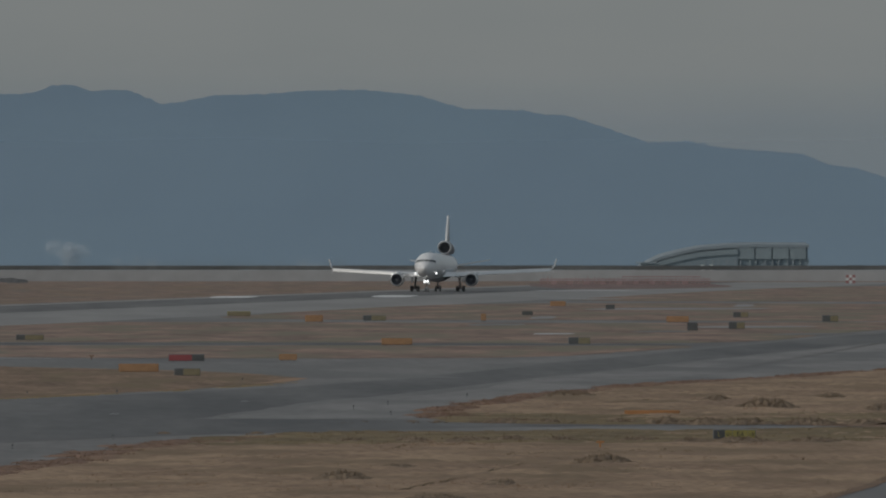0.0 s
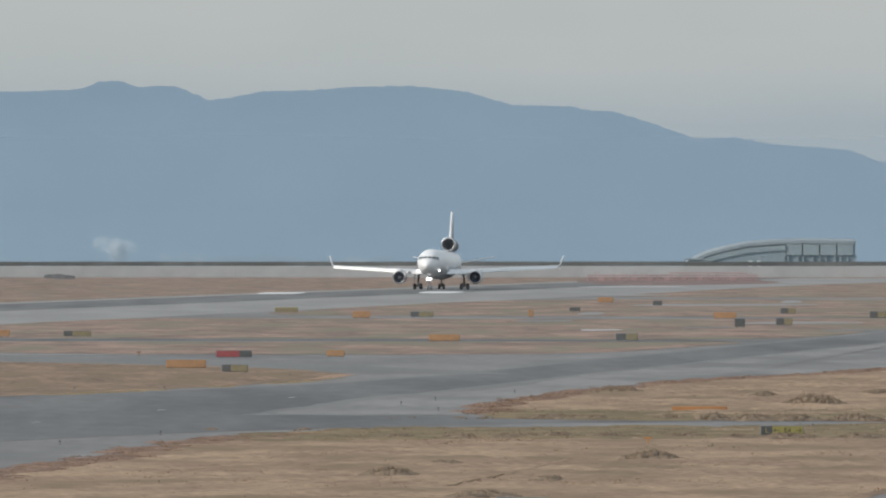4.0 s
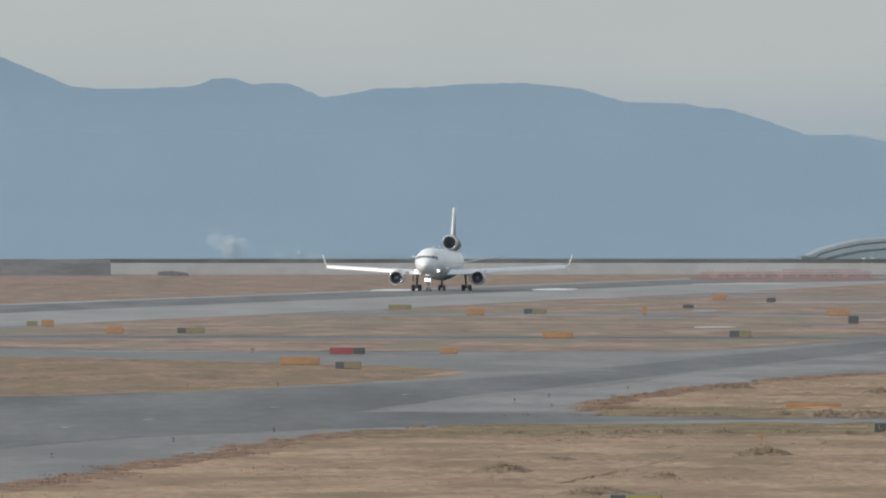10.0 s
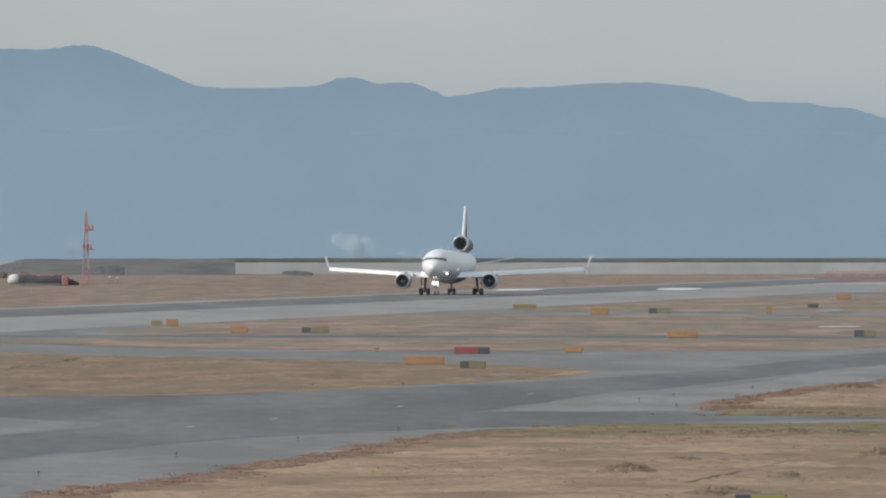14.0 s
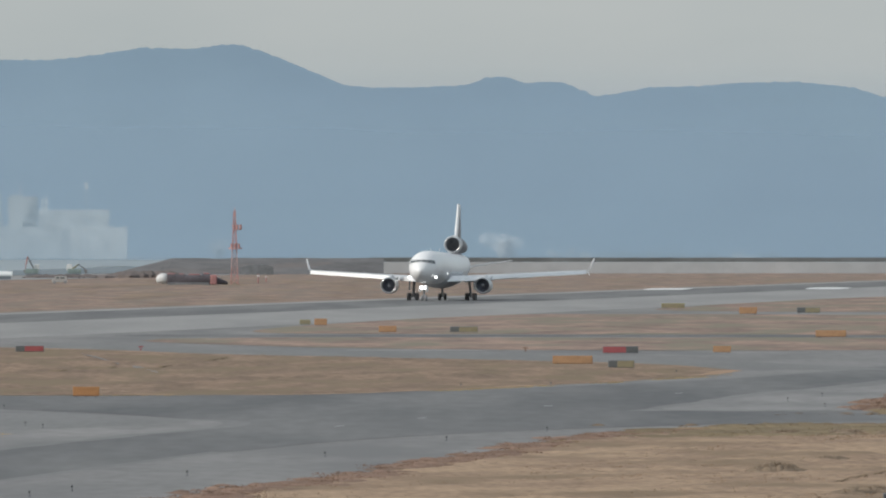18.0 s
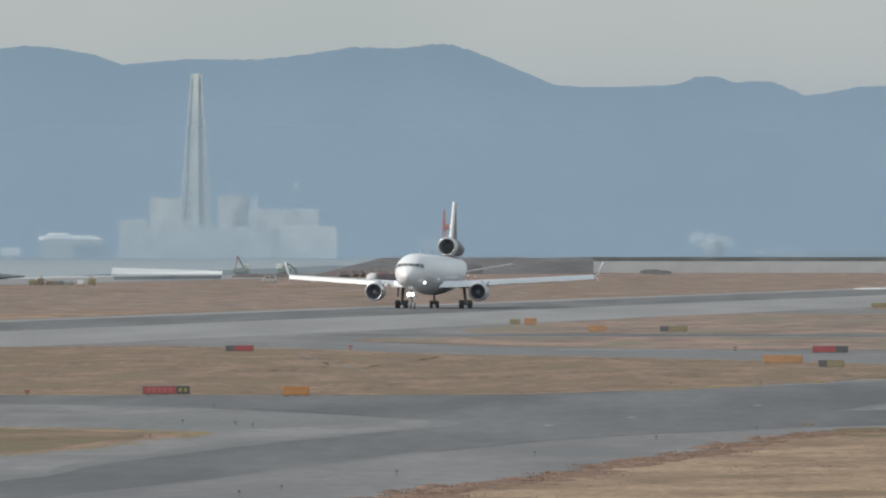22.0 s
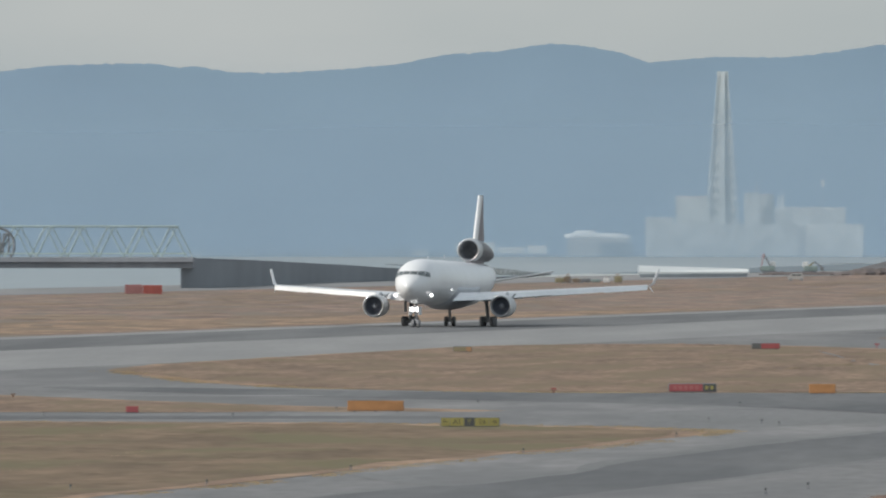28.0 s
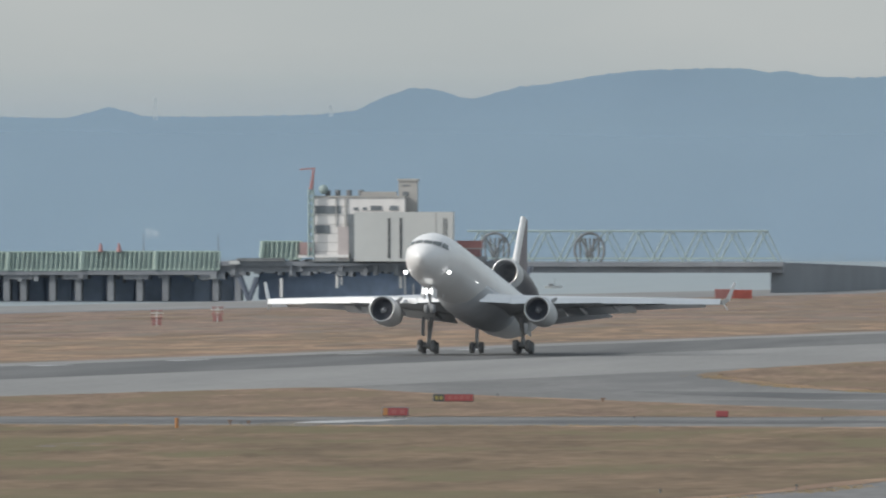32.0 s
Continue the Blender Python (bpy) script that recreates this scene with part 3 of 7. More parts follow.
ISLANDS = {
    "grass_near": ([(600, 66), (600, 117), (760, 117), (900, 120), (1000, 124), (1045, 120), (1070, 108), (1076, 92), (1076, 66), (900, 65)], "weed_ground", "straw"),
    "grass_right": ([(1128, 64), (1126, 98), (1133, 112), (1160, 120), (1190, 124), (1258, 127.5), (1389, 128), (1490, 120), (1580, 115.5), (1800, 114), (2200, 112), (2200, 60), (1500, 60)], "weed_ground", "straw"),
    "grass_left": ([(600, 158), (780, 159), (900, 162), (985, 164), (1022, 168), (1045, 185), (1058, 210), (1058, 250), (1052, 300), (900, 300), (700, 300)], "grass_tan", "grass_green"),
    "grass_wedge": ([(1100, 316), (1104, 270), (1110, 235), (1118, 207), (1126, 200), (1150, 220), (1195, 246), (1263, 282), (1302, 299), (1270, 306), (1200, 313)], "grass_tan", "grass_brown"),
    "grass_middle": ([(1434, 293), (1412, 288.5), (1343, 269.3), (1302, 256), (1268, 240), (1248, 220), (1246, 198), (1254, 178), (1300, 170), (1370, 164), (1440, 163), (1482, 169), (1545, 188), (1630, 238), (1690, 262), (1722, 280), (1730, 292), (1700, 304), (1600, 302), (1540, 300), (1480, 297.5)], "grass_tan", "grass_brown"),
    "grass_far": ([(1812, 276), (1760, 258), (1712, 235), (1692, 205), (1694, 178), (1720, 166), (1790, 163), (1870, 163), (1878, 180), (1876, 220), (1874, 262), (1850, 278)], "far_turf", None),
    "grass_beyond": ([(1930, 166), (1928, 220), (1932, 262), (1960, 284), (2100, 296), (2320, 299), (2350, 280), (2335, 220), (2345, 166), (2100, 163)], "far_turf", None),
    "grass_distant": ([(2420, 166), (2410, 230), (2440, 285), (2600, 298), (2900, 299), (2960, 270), (2940, 210), (2960, 166)], "far_turf", None),
    "grass_last": ([(3040, 166), (3030, 230), (3060, 285), (3200, 299), (3800, 299), (3900, 240), (3900, 166)], "far_turf", None),
    "grass_side": ([(2280, 112), (2280, 60), (3000, 40), (3900, 20), (3900, 110), (3000, 116)], "far_turf", None),
}
# s and q spans, cell sizes, and the height of the tussocks
RELIEF = {"grass_near": (735, 1080, 64, 126, 0.9, 0.30, 0.12), "grass_right": (1120, 1560, 60, 132, 1.4, 0.36, 0.17), "grass_left": (715, 1062, 156, 304, 1.0, 0.46, 0.13),
          "grass_wedge": (1096, 1306, 196, 318, 1.5, 0.6, 0.14), "grass_middle": (1240, 1735, 160, 314, 2.6, 0.75, 0.17)}


def lattice_noise(x, y, seed):
    """Smooth random values from 0 to 1 over the plane."""
    table = np.random.RandomState(seed).rand(64, 64)
    i, j = np.floor(x).astype(int), np.floor(y).astype(int)
    f, g = x - i, y - j
    f, g = f * f * (3 - 2 * f), g * g * (3 - 2 * g)
    a, b = table[i % 64, j % 64], table[(i + 1) % 64, j % 64]
    c, d = table[i % 64, (j + 1) % 64], table[(i + 1) % 64, (j + 1) % 64]
    return (a * (1 - f) + b * f) * (1 - g) + (c * (1 - f) + d * f) * g


def relief(name, outline, plan, mat, label):
    """A tussocky sheet of grass within the outline, flat at its rim."""
    s0, s1, q0, q1, ds, dq, tall = plan
    s, q = np.meshgrid(np.arange(s0, s1, ds), np.arange(q0, q1, dq), indexing="ij")
    o = np.array(outline)
    inner, gap = np.zeros(s.shape, bool), np.full(s.shape, 1e9)
    for (x0, y0), (x1, y1) in zip(o, np.roll(o, -1, 0)):
        if y0 != y1:
            inner ^= ((y0 > q) != (y1 > q)) & (s < (x1 - x0) * (q - y0) / (y1 - y0) + x0)
        ex, ey = x1 - x0, y1 - y0
        f = np.clip(((s - x0) * ex + (q - y0) * ey) / max(1e-9, ex * ex + ey * ey), 0, 1)
        gap = np.minimum(gap, np.hypot((s - x0 - f * ex) / 3, q - y0 - f * ey))
    lumps = 0.50 * lattice_noise(s / 2.6, q / 0.8, 1) + 0.30 * lattice_noise(s / 7, q / 2.0, 2) + 0.20 * lattice_noise(s / 26, q / 8, 3)
    lumps = np.clip((lumps - 0.34) * 2.6, 0, 1.2) * (0.35 + 1.1 * lattice_noise(s / 40, q / 14, 4))
    rim = 1.15 * max(ds / 3, dq)
    z = 0.044 + tall * lumps * np.clip((gap - rim) / 2.0, 0, 1)
    at = np.stack([s * math.sin(TURN) - q * math.cos(TURN), s * math.cos(TURN) + q * math.sin(TURN), z], -1)
    order = np.cumsum(inner.ravel()).reshape(s.shape) - 1
    quad = inner[:-1, :-1] & inner[1:, :-1] & inner[1:, 1:] & inner[:-1, 1:]
    faces = np.stack([order[:-1, :-1][quad], order[:-1, 1:][quad], order[1:, 1:][quad], order[1:, :-1][quad]], -1)
    me = bpy.data.meshes.new(name)
    me.from_pydata(at[inner].tolist(), [], faces.tolist())
    me.materials.append(mat)
    me.shade_smooth()
    if me.polygons[0].normal.z < 0:
        me.flip_normals()
    return tagged(new(name, me), label, "", "", "structure")


OUT = {}
for name, (corners, mat, inner) in ISLANDS.items():
    OUT[name] = rounded(corners, 6, 1.6)
    sheet(name, OUT[name], 0.036, M[mat], "dry tan grass between the taxiways")
    if inner:
        relief(name + "_middle", inset(OUT[name], 1.5 if mat != "weed_ground" else 0.9), RELIEF[name], M[inner], "uneven dry grass in the middle of the verge")


def at_sight(u, v):
    """Field distances of the ground seen at that bearing and height."""
    p = sight(u, v, depth(v))
    return p.x * math.sin(TURN) + p.y * math.cos(TURN), -p.x * math.cos(TURN) + p.y * math.sin(TURN)


# the road that runs off towards the near side, and the pale shoulders where the lanes part
sheet("cross_road_near", rounded([at_sight(u, v) for u, v in ((480, 780), (800, 745), (1090, 733), (1180, 727), (1300, 726), (1450, 728), (1600, 729), (1700, 732.5), (2040, 732), (2440, 731), (2440, 737), (1900, 739.5), (1700, 742), (1500, 746), (1300, 752), (1100, 758), (880, 768), (690, 780), (480, 799))], 4), 0.0245, M["asphalt"], "grey asphalt road joining the taxiway")
SHOULDERS = {"shoulder_left": ([(536, 747), (333, 737), (133, 725), (-67, 718), (-267, 715), (-560, 713), (-760, 722), (-760, 800), (-500, 860), (-267, 851), (-67, 816), (133, 791), (333, 771)], 0.026),
             "shoulder_right": ([(1240, 722), (1320, 710), (1420, 695), (1620, 680), (1800, 655), (2000, 633), (2200, 612), (2440, 592), (2440, 640), (2100, 668), (1900, 690), (1660, 722), (1500, 727), (1340, 727)], 0.0215)}
for name, (corners, z) in SHOULDERS.items():
    outer = rounded([at_sight(u, v) for u, v in corners], 8, 1.1)
    sheet(name, outer, z, M["worn_asphalt"], "grey worn edge of a pale concrete shoulder")
    sheet(name + "_middle", inset(outer, 1.3), z + 0.002, M["shoulder"], "pale concrete shoulder between two taxiway lanes")
sheet("worn_lane", rounded([at_sight(u, v) for u, v in ((-90, 736), (30, 730), (200, 731.5), (330, 739), (420, 745), (330, 750.5), (200, 757), (60, 762), (-60, 760))], 5, 1.2), 0.0305, M["worn_asphalt"], "darker worn band across the pale shoulder")
sheet("edge_line", rounded([at_sight(u, v) for u, v in ((-1010, 702.6), (-860, 703.8), (-700, 703.4), (-640, 704.6), (-800, 705.4), (-960, 704.6))], 5, 0.4), 0.0325, M["runway_concrete"], "worn pale edge line beside the grass")

sheet("red_soil", rounded([at_sight(u, v) for u, v in ((1800, 488), (1900, 484.5), (2060, 485), (2125, 488), (2150, 493), (2000, 496), (1850, 495.5))], 5, 3.0), 0.05, M["red_soil"], "reddish bare soil under the aerial row")

# bands of rougher olive grass along the road edges, and the tan grass beyond the runway
ROUGH_NEAR = rounded([at_sight(u, v) for u, v in ((1215, 766), (1290, 757), (1420, 752), (1650, 751), (1900, 748), (2140, 748), (2440, 745), (2440, 765), (2200, 767), (1960, 770), (1720, 769), (1520, 771), (1330, 773), (1240, 772))], 4, 1.0)
ROUGH_RIGHT = rounded([at_sight(u, v) for u, v in ((1655, 722), (1700, 719), (1800, 720), (1960, 722), (2120, 721), (2440, 719), (2440, 731), (2100, 735), (1900, 736), (1740, 734), (1680, 730))], 4, 0.8)
sheet("rough_verge", ROUGH_NEAR, 0.048, M["rough_grass"], "olive rough grass along the road edge")
sheet("rough_verge_beyond", ROUGH_RIGHT, 0.048, M["rough_grass"], "olive rough grass along the road edge")
sheet("runway_verge", rounded([(600, 388), (600, 470), (1000, 478), (1300, 486), (1600, 470), (1950, 452), (2250, 420), (2420, 392), (2200, 388), (1400, 388)], 6, 6.0), 0.012, M["grass_tan"], "tan grass along the far side of the runway")
# the track that forks off the cross road, and the pale strip beside the road
sheet("verge_track", rounded([at_sight(u, v) for u, v in ((-1735, 743), (-1820, 750), (-1905, 762), (-2050, 776), (-2240, 790), (-2240, 803), (-2080, 795), (-1905, 774), (-1790, 760), (-1690, 748))], 4, 1.5), 0.050, M["track_dirt"], "grey worn track forking off the road")
sheet("pale_strip", rounded([at_sight(u, v) for u, v in ((-1742, 746), (-1690, 742.5), (-1600, 740), (-1536, 739), (-1590, 742.5), (-1660, 746))], 4), 0.056, M["paint"], "pale strip of concrete beside the road")
sheet("pale_dash", rounded([at_sight(u, v) for u, v in ((-1966, 776), (-1940, 773.5), (-1902, 774), (-1930, 777))], 4), 0.058, M["paint"], "short pale strip beside the track")


# ---- sea, sea wall and distance ----
def sea_height(y):
    """The far water climbs a little, as it does to the eye over many kilometres."""
    return -1.1 + max(0.0, y - 3000) / 1860 * 4.9


def sea():
    bm = bmesh.new()
    rows = []
    for s_ in list(range(300, 2900, 400)) + list(range(2900, 4801, 100)):
        row = []
        for q in (648, 700, 800, 1000, 1400, 2000):
            p = field(s_, q)
            if p.y > 4862:
                p *= 4862 / p.y
            p.z = sea_height(p.y) - (0.4 if q == 648 else 0.0)
            row.append(bm.verts.new(p))
        rows.append(row)
    for a, b in zip(rows, rows[1:]):
        for i in range(len(a) - 1):
            bm.faces.new((a[i], a[i + 1], b[i + 1], b[i]))
    whole("water", bm, M["water"], "calm pale hazy sea beyond the airfield", kind="structure")
    bm = bmesh.new()
    vs = [bm.verts.new((x, y, sea_height(y) - 0.3)) for x, y in ((-120, 4262), (1500, 4262), (1700, 4862), (-260, 4862))]
    bm.faces.new(vs)
    whole("water_beyond", bm, M["water"], "pale sea behind the sea wall", kind="structure")


sea()


def sea_wall():
    """The long pale wall with a dark top at the runway's far end, and the darker bank beside it."""
    wall = thing("sea_wall", (0, 0, 0), "long pale concrete sea wall with dark top", "sea wall", kind="structure")
    d = 4240.0
    x0, x1 = d * (742 - 784) / LENS, d * (2900 - 784) / LENS
    bm = bmesh.new()
    for i in range(24):
        a, b = x0 + (x1 - x0) * i / 24, x0 + (x1 - x0) * (i + 1) / 24
        box(bm, (b - a - 0.02, 3.0, 3.1 + 0.05 * (i % 3)), ((a + b) / 2, d, 1.5))
    part("wall_face", bm, M["pale_concrete"], wall)
    bm = bmesh.new()
    for i in range(60):
        a, b = x0 + (x1 - x0) * i / 60, x0 + (x1 - x0) * (i + 1) / 60
        box(bm, (b - a, 4.0, 1.15 + 0.14 * noise.noise(Vector((i * 0.7, 0, 0)))), ((a + b) / 2, d + 2, 3.75))
    part("wall_top", bm, M["dark_wall"], wall)
    bank = bmesh.new()
    rings = []
    for i in range(41):
        u = 285 + (770 - 285) * i / 40
        rise = min(1.0, i / 9) * (4.3 + 0.35 * noise.noise(Vector((u * 0.02, 1, 0))))
        x = 4180 * (u - 784) / LENS
        rings.append([(x, 4150, 0.0), (x, 4172, rise * 0.7), (x, 4186, rise), (x, 4200, rise), (x, 4220, -1.0)])
    loft(bank, rings)
    whole("bank", bank, M["soil"], "dark earth bank at the end of the airfield", kind="structure")


sea_wall()

RIDGE_WEST = [(-2700, 206), (-2255, 201), (-2150, 203), (-2108, 193), (-2075, 183), (-2035, 192), (-2012, 200), (-1900, 201), (-1700, 197), (-1632, 190), (-1590, 169),
              (-1535, 150), (-1490, 152), (-1442, 167), (-1420, 169), (-1388, 160), (-1340, 148), (-1290, 143), (-1205, 128), (-1130, 119), (-1000, 115), (-932, 116),
              (-900, 123), (-868, 120), (-805, 131), (-720, 132)]
RIDGE_MIDDLE = [(-650, 128), (-600, 125), (-505, 116), (-420, 99), (-330, 94), (-240, 80), (-180, 84), (-110, 97), (-65, 114), (-30, 111), (50, 104), (180, 105), (262, 96),
                (340, 83), (430, 85), (492, 77), (522, 79), (560, 91), (602, 108), (660, 132), (702, 150), (760, 154), (840, 153), (918, 149), (950, 136), (985, 134), (1020, 146), (1062, 143)]
RIDGE_EAST = [(1090, 145), (1120, 158), (1147, 169), (1190, 163), (1240, 153), (1330, 151), (1400, 145), (1500, 143), (1600, 153), (1680, 177), (1760, 179), (1790, 180),
              (1820, 187), (1859, 188), (1919, 206), (2009, 237), (2079, 234), (2139, 246), (2279, 256), (2329, 276), (2379, 282), (2440, 303), (2700, 330)]


def mountains():
    line = RIDGE_WEST + RIDGE_MIDDLE + RIDGE_EAST
    us, hs = [p[0] for p in line], [p[1] for p in line]
    bm = bmesh.new()
    grid = []
    n, m = 1100, 16
    for i in range(n):
        u = -2700 + 5400 * i / (n - 1)
        top = float(np.interp(u, us, hs))
        z_top = EYE_Z - 4800 * (top - LEVEL) / LENS
        z_top += 0.42 * noise.noise(Vector((u * 0.09, 2.0, 0))) + 0.36 * noise.noise(Vector((u * 0.24, 7.0, 0)))
        col = []
        for j in range(m):
            z = 3.3 + (z_top - 3.3) * j / (m - 1)
            k = min(1.0, z / 78.0)
            d = 4700 + 165 * (1 - (1 - k) ** 1.6)
            d += 1.3 * noise.noise(Vector((u * 0.006, z * 0.05, 5.0))) * min(1.0, (m - 1 - j) / 3)
            x = 4800 * (u - 784) / LENS
            z2 = EYE_Z + (z - EYE_Z) * d / 4800
            col.append(bm.verts.new((x * d / 4800, d, z2)))
        grid.append(col)
    for a, b in zip(grid, grid[1:]):
        for j in range(m - 1):
            bm.faces.new((a[j], b[j], b[j + 1], a[j + 1]))
    whole("backdrop", bm, M["mountain"], "blue hazy haze-blue forested mountain ridge", kind="structure", smooth=True)


mountains()


def haze_sheet():
    """Sea haze over the far water: one upright see-through sheet in haze colour, densest low down."""
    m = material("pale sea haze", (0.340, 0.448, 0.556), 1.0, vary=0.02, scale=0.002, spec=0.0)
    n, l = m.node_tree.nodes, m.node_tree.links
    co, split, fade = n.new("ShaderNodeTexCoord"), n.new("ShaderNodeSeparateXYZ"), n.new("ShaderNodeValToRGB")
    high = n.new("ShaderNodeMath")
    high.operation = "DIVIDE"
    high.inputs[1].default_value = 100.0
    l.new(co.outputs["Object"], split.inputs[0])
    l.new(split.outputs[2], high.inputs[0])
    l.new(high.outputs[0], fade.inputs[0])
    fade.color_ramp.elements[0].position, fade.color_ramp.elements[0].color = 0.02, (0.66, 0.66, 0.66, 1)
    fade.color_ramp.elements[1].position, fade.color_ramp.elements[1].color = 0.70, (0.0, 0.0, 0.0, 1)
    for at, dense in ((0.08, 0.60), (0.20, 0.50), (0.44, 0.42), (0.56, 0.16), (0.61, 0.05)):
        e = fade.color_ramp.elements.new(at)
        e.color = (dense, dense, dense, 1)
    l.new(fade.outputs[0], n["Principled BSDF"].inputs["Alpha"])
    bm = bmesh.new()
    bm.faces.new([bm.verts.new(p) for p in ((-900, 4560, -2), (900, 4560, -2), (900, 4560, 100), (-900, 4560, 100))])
    whole("haze", bm, m, "upright see-through sheet painted as sea haze", kind="structure")


haze_sheet()


def ridge_pylon(u, v0, v1):
    t = thing("ridge_pylon", (0, 0, 0), "faint lattice pylon on the mountain ridge", "pylon", "ridge pylons")
    d = 4790.0
    bm = bmesh.new()
    for k in (-1, 1):
        rod(bm, sight(u + 3.2 * k, v1, d), sight(u + 0.5 * k, v0, d), 0.13, 0.08, 5)
    for j in range(5):
        a, b = j / 5, (j + 1) / 5
        wa, wb = 3.2 - 2.7 * a, 3.2 - 2.7 * b
        rod(bm, sight(u - wa, v1 + (v0 - v1) * a, d), sight(u + wb, v1 + (v0 - v1) * b, d), 0.06, None, 4)
    part("tower", bm, M["haze_dark"], t)
    for f in (0.72, 0.88):
        bm = bmesh.new()
        v = v1 + (v0 - v1) * f
        rod(bm, sight(u - 4, v, d), sight(u + 4, v, d), 0.07, None, 4)
        part("arm", bm, M["haze_dark"], t)


ridge_pylon(-1990, 166, 206)
ridge_pylon(-1677, 180, 201)


def far_box(name, u0, u1, v0, v1, d, mat, parent, deep=8.0, label=""):
    """A block of a far building between two bearings and two heights."""
    a, b = sight(u0, v1, d), sight(u1, v0, d)
    bm = bmesh.new()
    box(bm, (b.x - a.x, deep, b.z - a.z), ((a.x + b.x) / 2, d + deep / 2, (a.z + b.z) / 2))
    return part(name, bm, mat, parent, label)


def power_station():
    d = 4600.0
    st = thing("power_station", (0, 0, 0), "pale hazy power station blocks across the water", "power station")
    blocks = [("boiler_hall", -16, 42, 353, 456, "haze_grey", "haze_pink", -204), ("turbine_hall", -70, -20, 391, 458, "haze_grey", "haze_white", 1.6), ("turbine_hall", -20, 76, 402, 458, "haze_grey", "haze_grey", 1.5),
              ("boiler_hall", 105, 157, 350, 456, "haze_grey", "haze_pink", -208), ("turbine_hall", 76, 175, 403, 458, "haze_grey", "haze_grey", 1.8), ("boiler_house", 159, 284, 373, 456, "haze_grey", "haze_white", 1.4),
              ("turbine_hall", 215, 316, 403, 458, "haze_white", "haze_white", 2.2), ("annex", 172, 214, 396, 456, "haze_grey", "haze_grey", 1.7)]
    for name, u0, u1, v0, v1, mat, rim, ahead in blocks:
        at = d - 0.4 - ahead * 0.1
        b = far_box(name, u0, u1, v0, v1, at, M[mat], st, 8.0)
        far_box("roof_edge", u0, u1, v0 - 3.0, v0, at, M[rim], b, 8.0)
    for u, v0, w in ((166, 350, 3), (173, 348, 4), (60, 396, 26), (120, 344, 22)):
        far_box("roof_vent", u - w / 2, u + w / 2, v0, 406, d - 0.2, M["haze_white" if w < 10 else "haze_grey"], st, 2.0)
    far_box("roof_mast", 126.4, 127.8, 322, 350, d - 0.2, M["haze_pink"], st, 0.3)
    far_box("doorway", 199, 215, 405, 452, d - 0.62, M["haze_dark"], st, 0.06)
    # the chimney: a straight shaft above, four legs that spread below, and a flue between them
    tall = thing("chimney", (0, 0, 0), "tall pale chimney in a tapered lattice tower", "chimney")
    y = d + 9.0
    base, knee, top = sight(66, 455, y), sight(66, 262, y), sight(67, 133, y)
    def half_width(f):
        """Half width of the tower at a share of its height."""
        return 1.45 + 4.4 * (1 - f) ** 1.06
    corners = ((-1, -1), (1, -1), (1, 1), (-1, 1))
    def at_height(f, c, k=1.0):
        return base.lerp(top, f) + Vector((c[0] * half_width(f) * k, c[1] * half_width(f) * k, 0))
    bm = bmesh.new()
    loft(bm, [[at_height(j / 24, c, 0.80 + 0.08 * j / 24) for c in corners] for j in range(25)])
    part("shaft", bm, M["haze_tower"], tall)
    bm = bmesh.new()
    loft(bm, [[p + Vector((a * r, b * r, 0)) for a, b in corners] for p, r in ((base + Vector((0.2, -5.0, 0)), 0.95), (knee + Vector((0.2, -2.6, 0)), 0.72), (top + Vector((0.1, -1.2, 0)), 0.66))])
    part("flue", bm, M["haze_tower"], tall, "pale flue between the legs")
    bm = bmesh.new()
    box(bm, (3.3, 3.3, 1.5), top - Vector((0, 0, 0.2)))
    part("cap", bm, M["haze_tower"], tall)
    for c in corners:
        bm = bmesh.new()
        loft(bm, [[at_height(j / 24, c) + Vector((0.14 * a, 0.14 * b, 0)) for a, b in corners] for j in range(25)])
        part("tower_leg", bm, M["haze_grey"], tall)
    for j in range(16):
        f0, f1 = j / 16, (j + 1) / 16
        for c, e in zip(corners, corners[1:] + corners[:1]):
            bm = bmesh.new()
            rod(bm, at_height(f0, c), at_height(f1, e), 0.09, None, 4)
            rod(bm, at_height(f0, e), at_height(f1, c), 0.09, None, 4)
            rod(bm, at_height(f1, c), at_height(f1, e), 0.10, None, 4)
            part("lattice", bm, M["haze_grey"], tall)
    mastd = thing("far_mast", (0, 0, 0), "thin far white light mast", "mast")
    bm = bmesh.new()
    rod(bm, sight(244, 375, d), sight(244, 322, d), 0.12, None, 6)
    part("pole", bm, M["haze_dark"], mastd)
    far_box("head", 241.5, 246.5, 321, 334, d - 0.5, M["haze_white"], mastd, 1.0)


power_station()


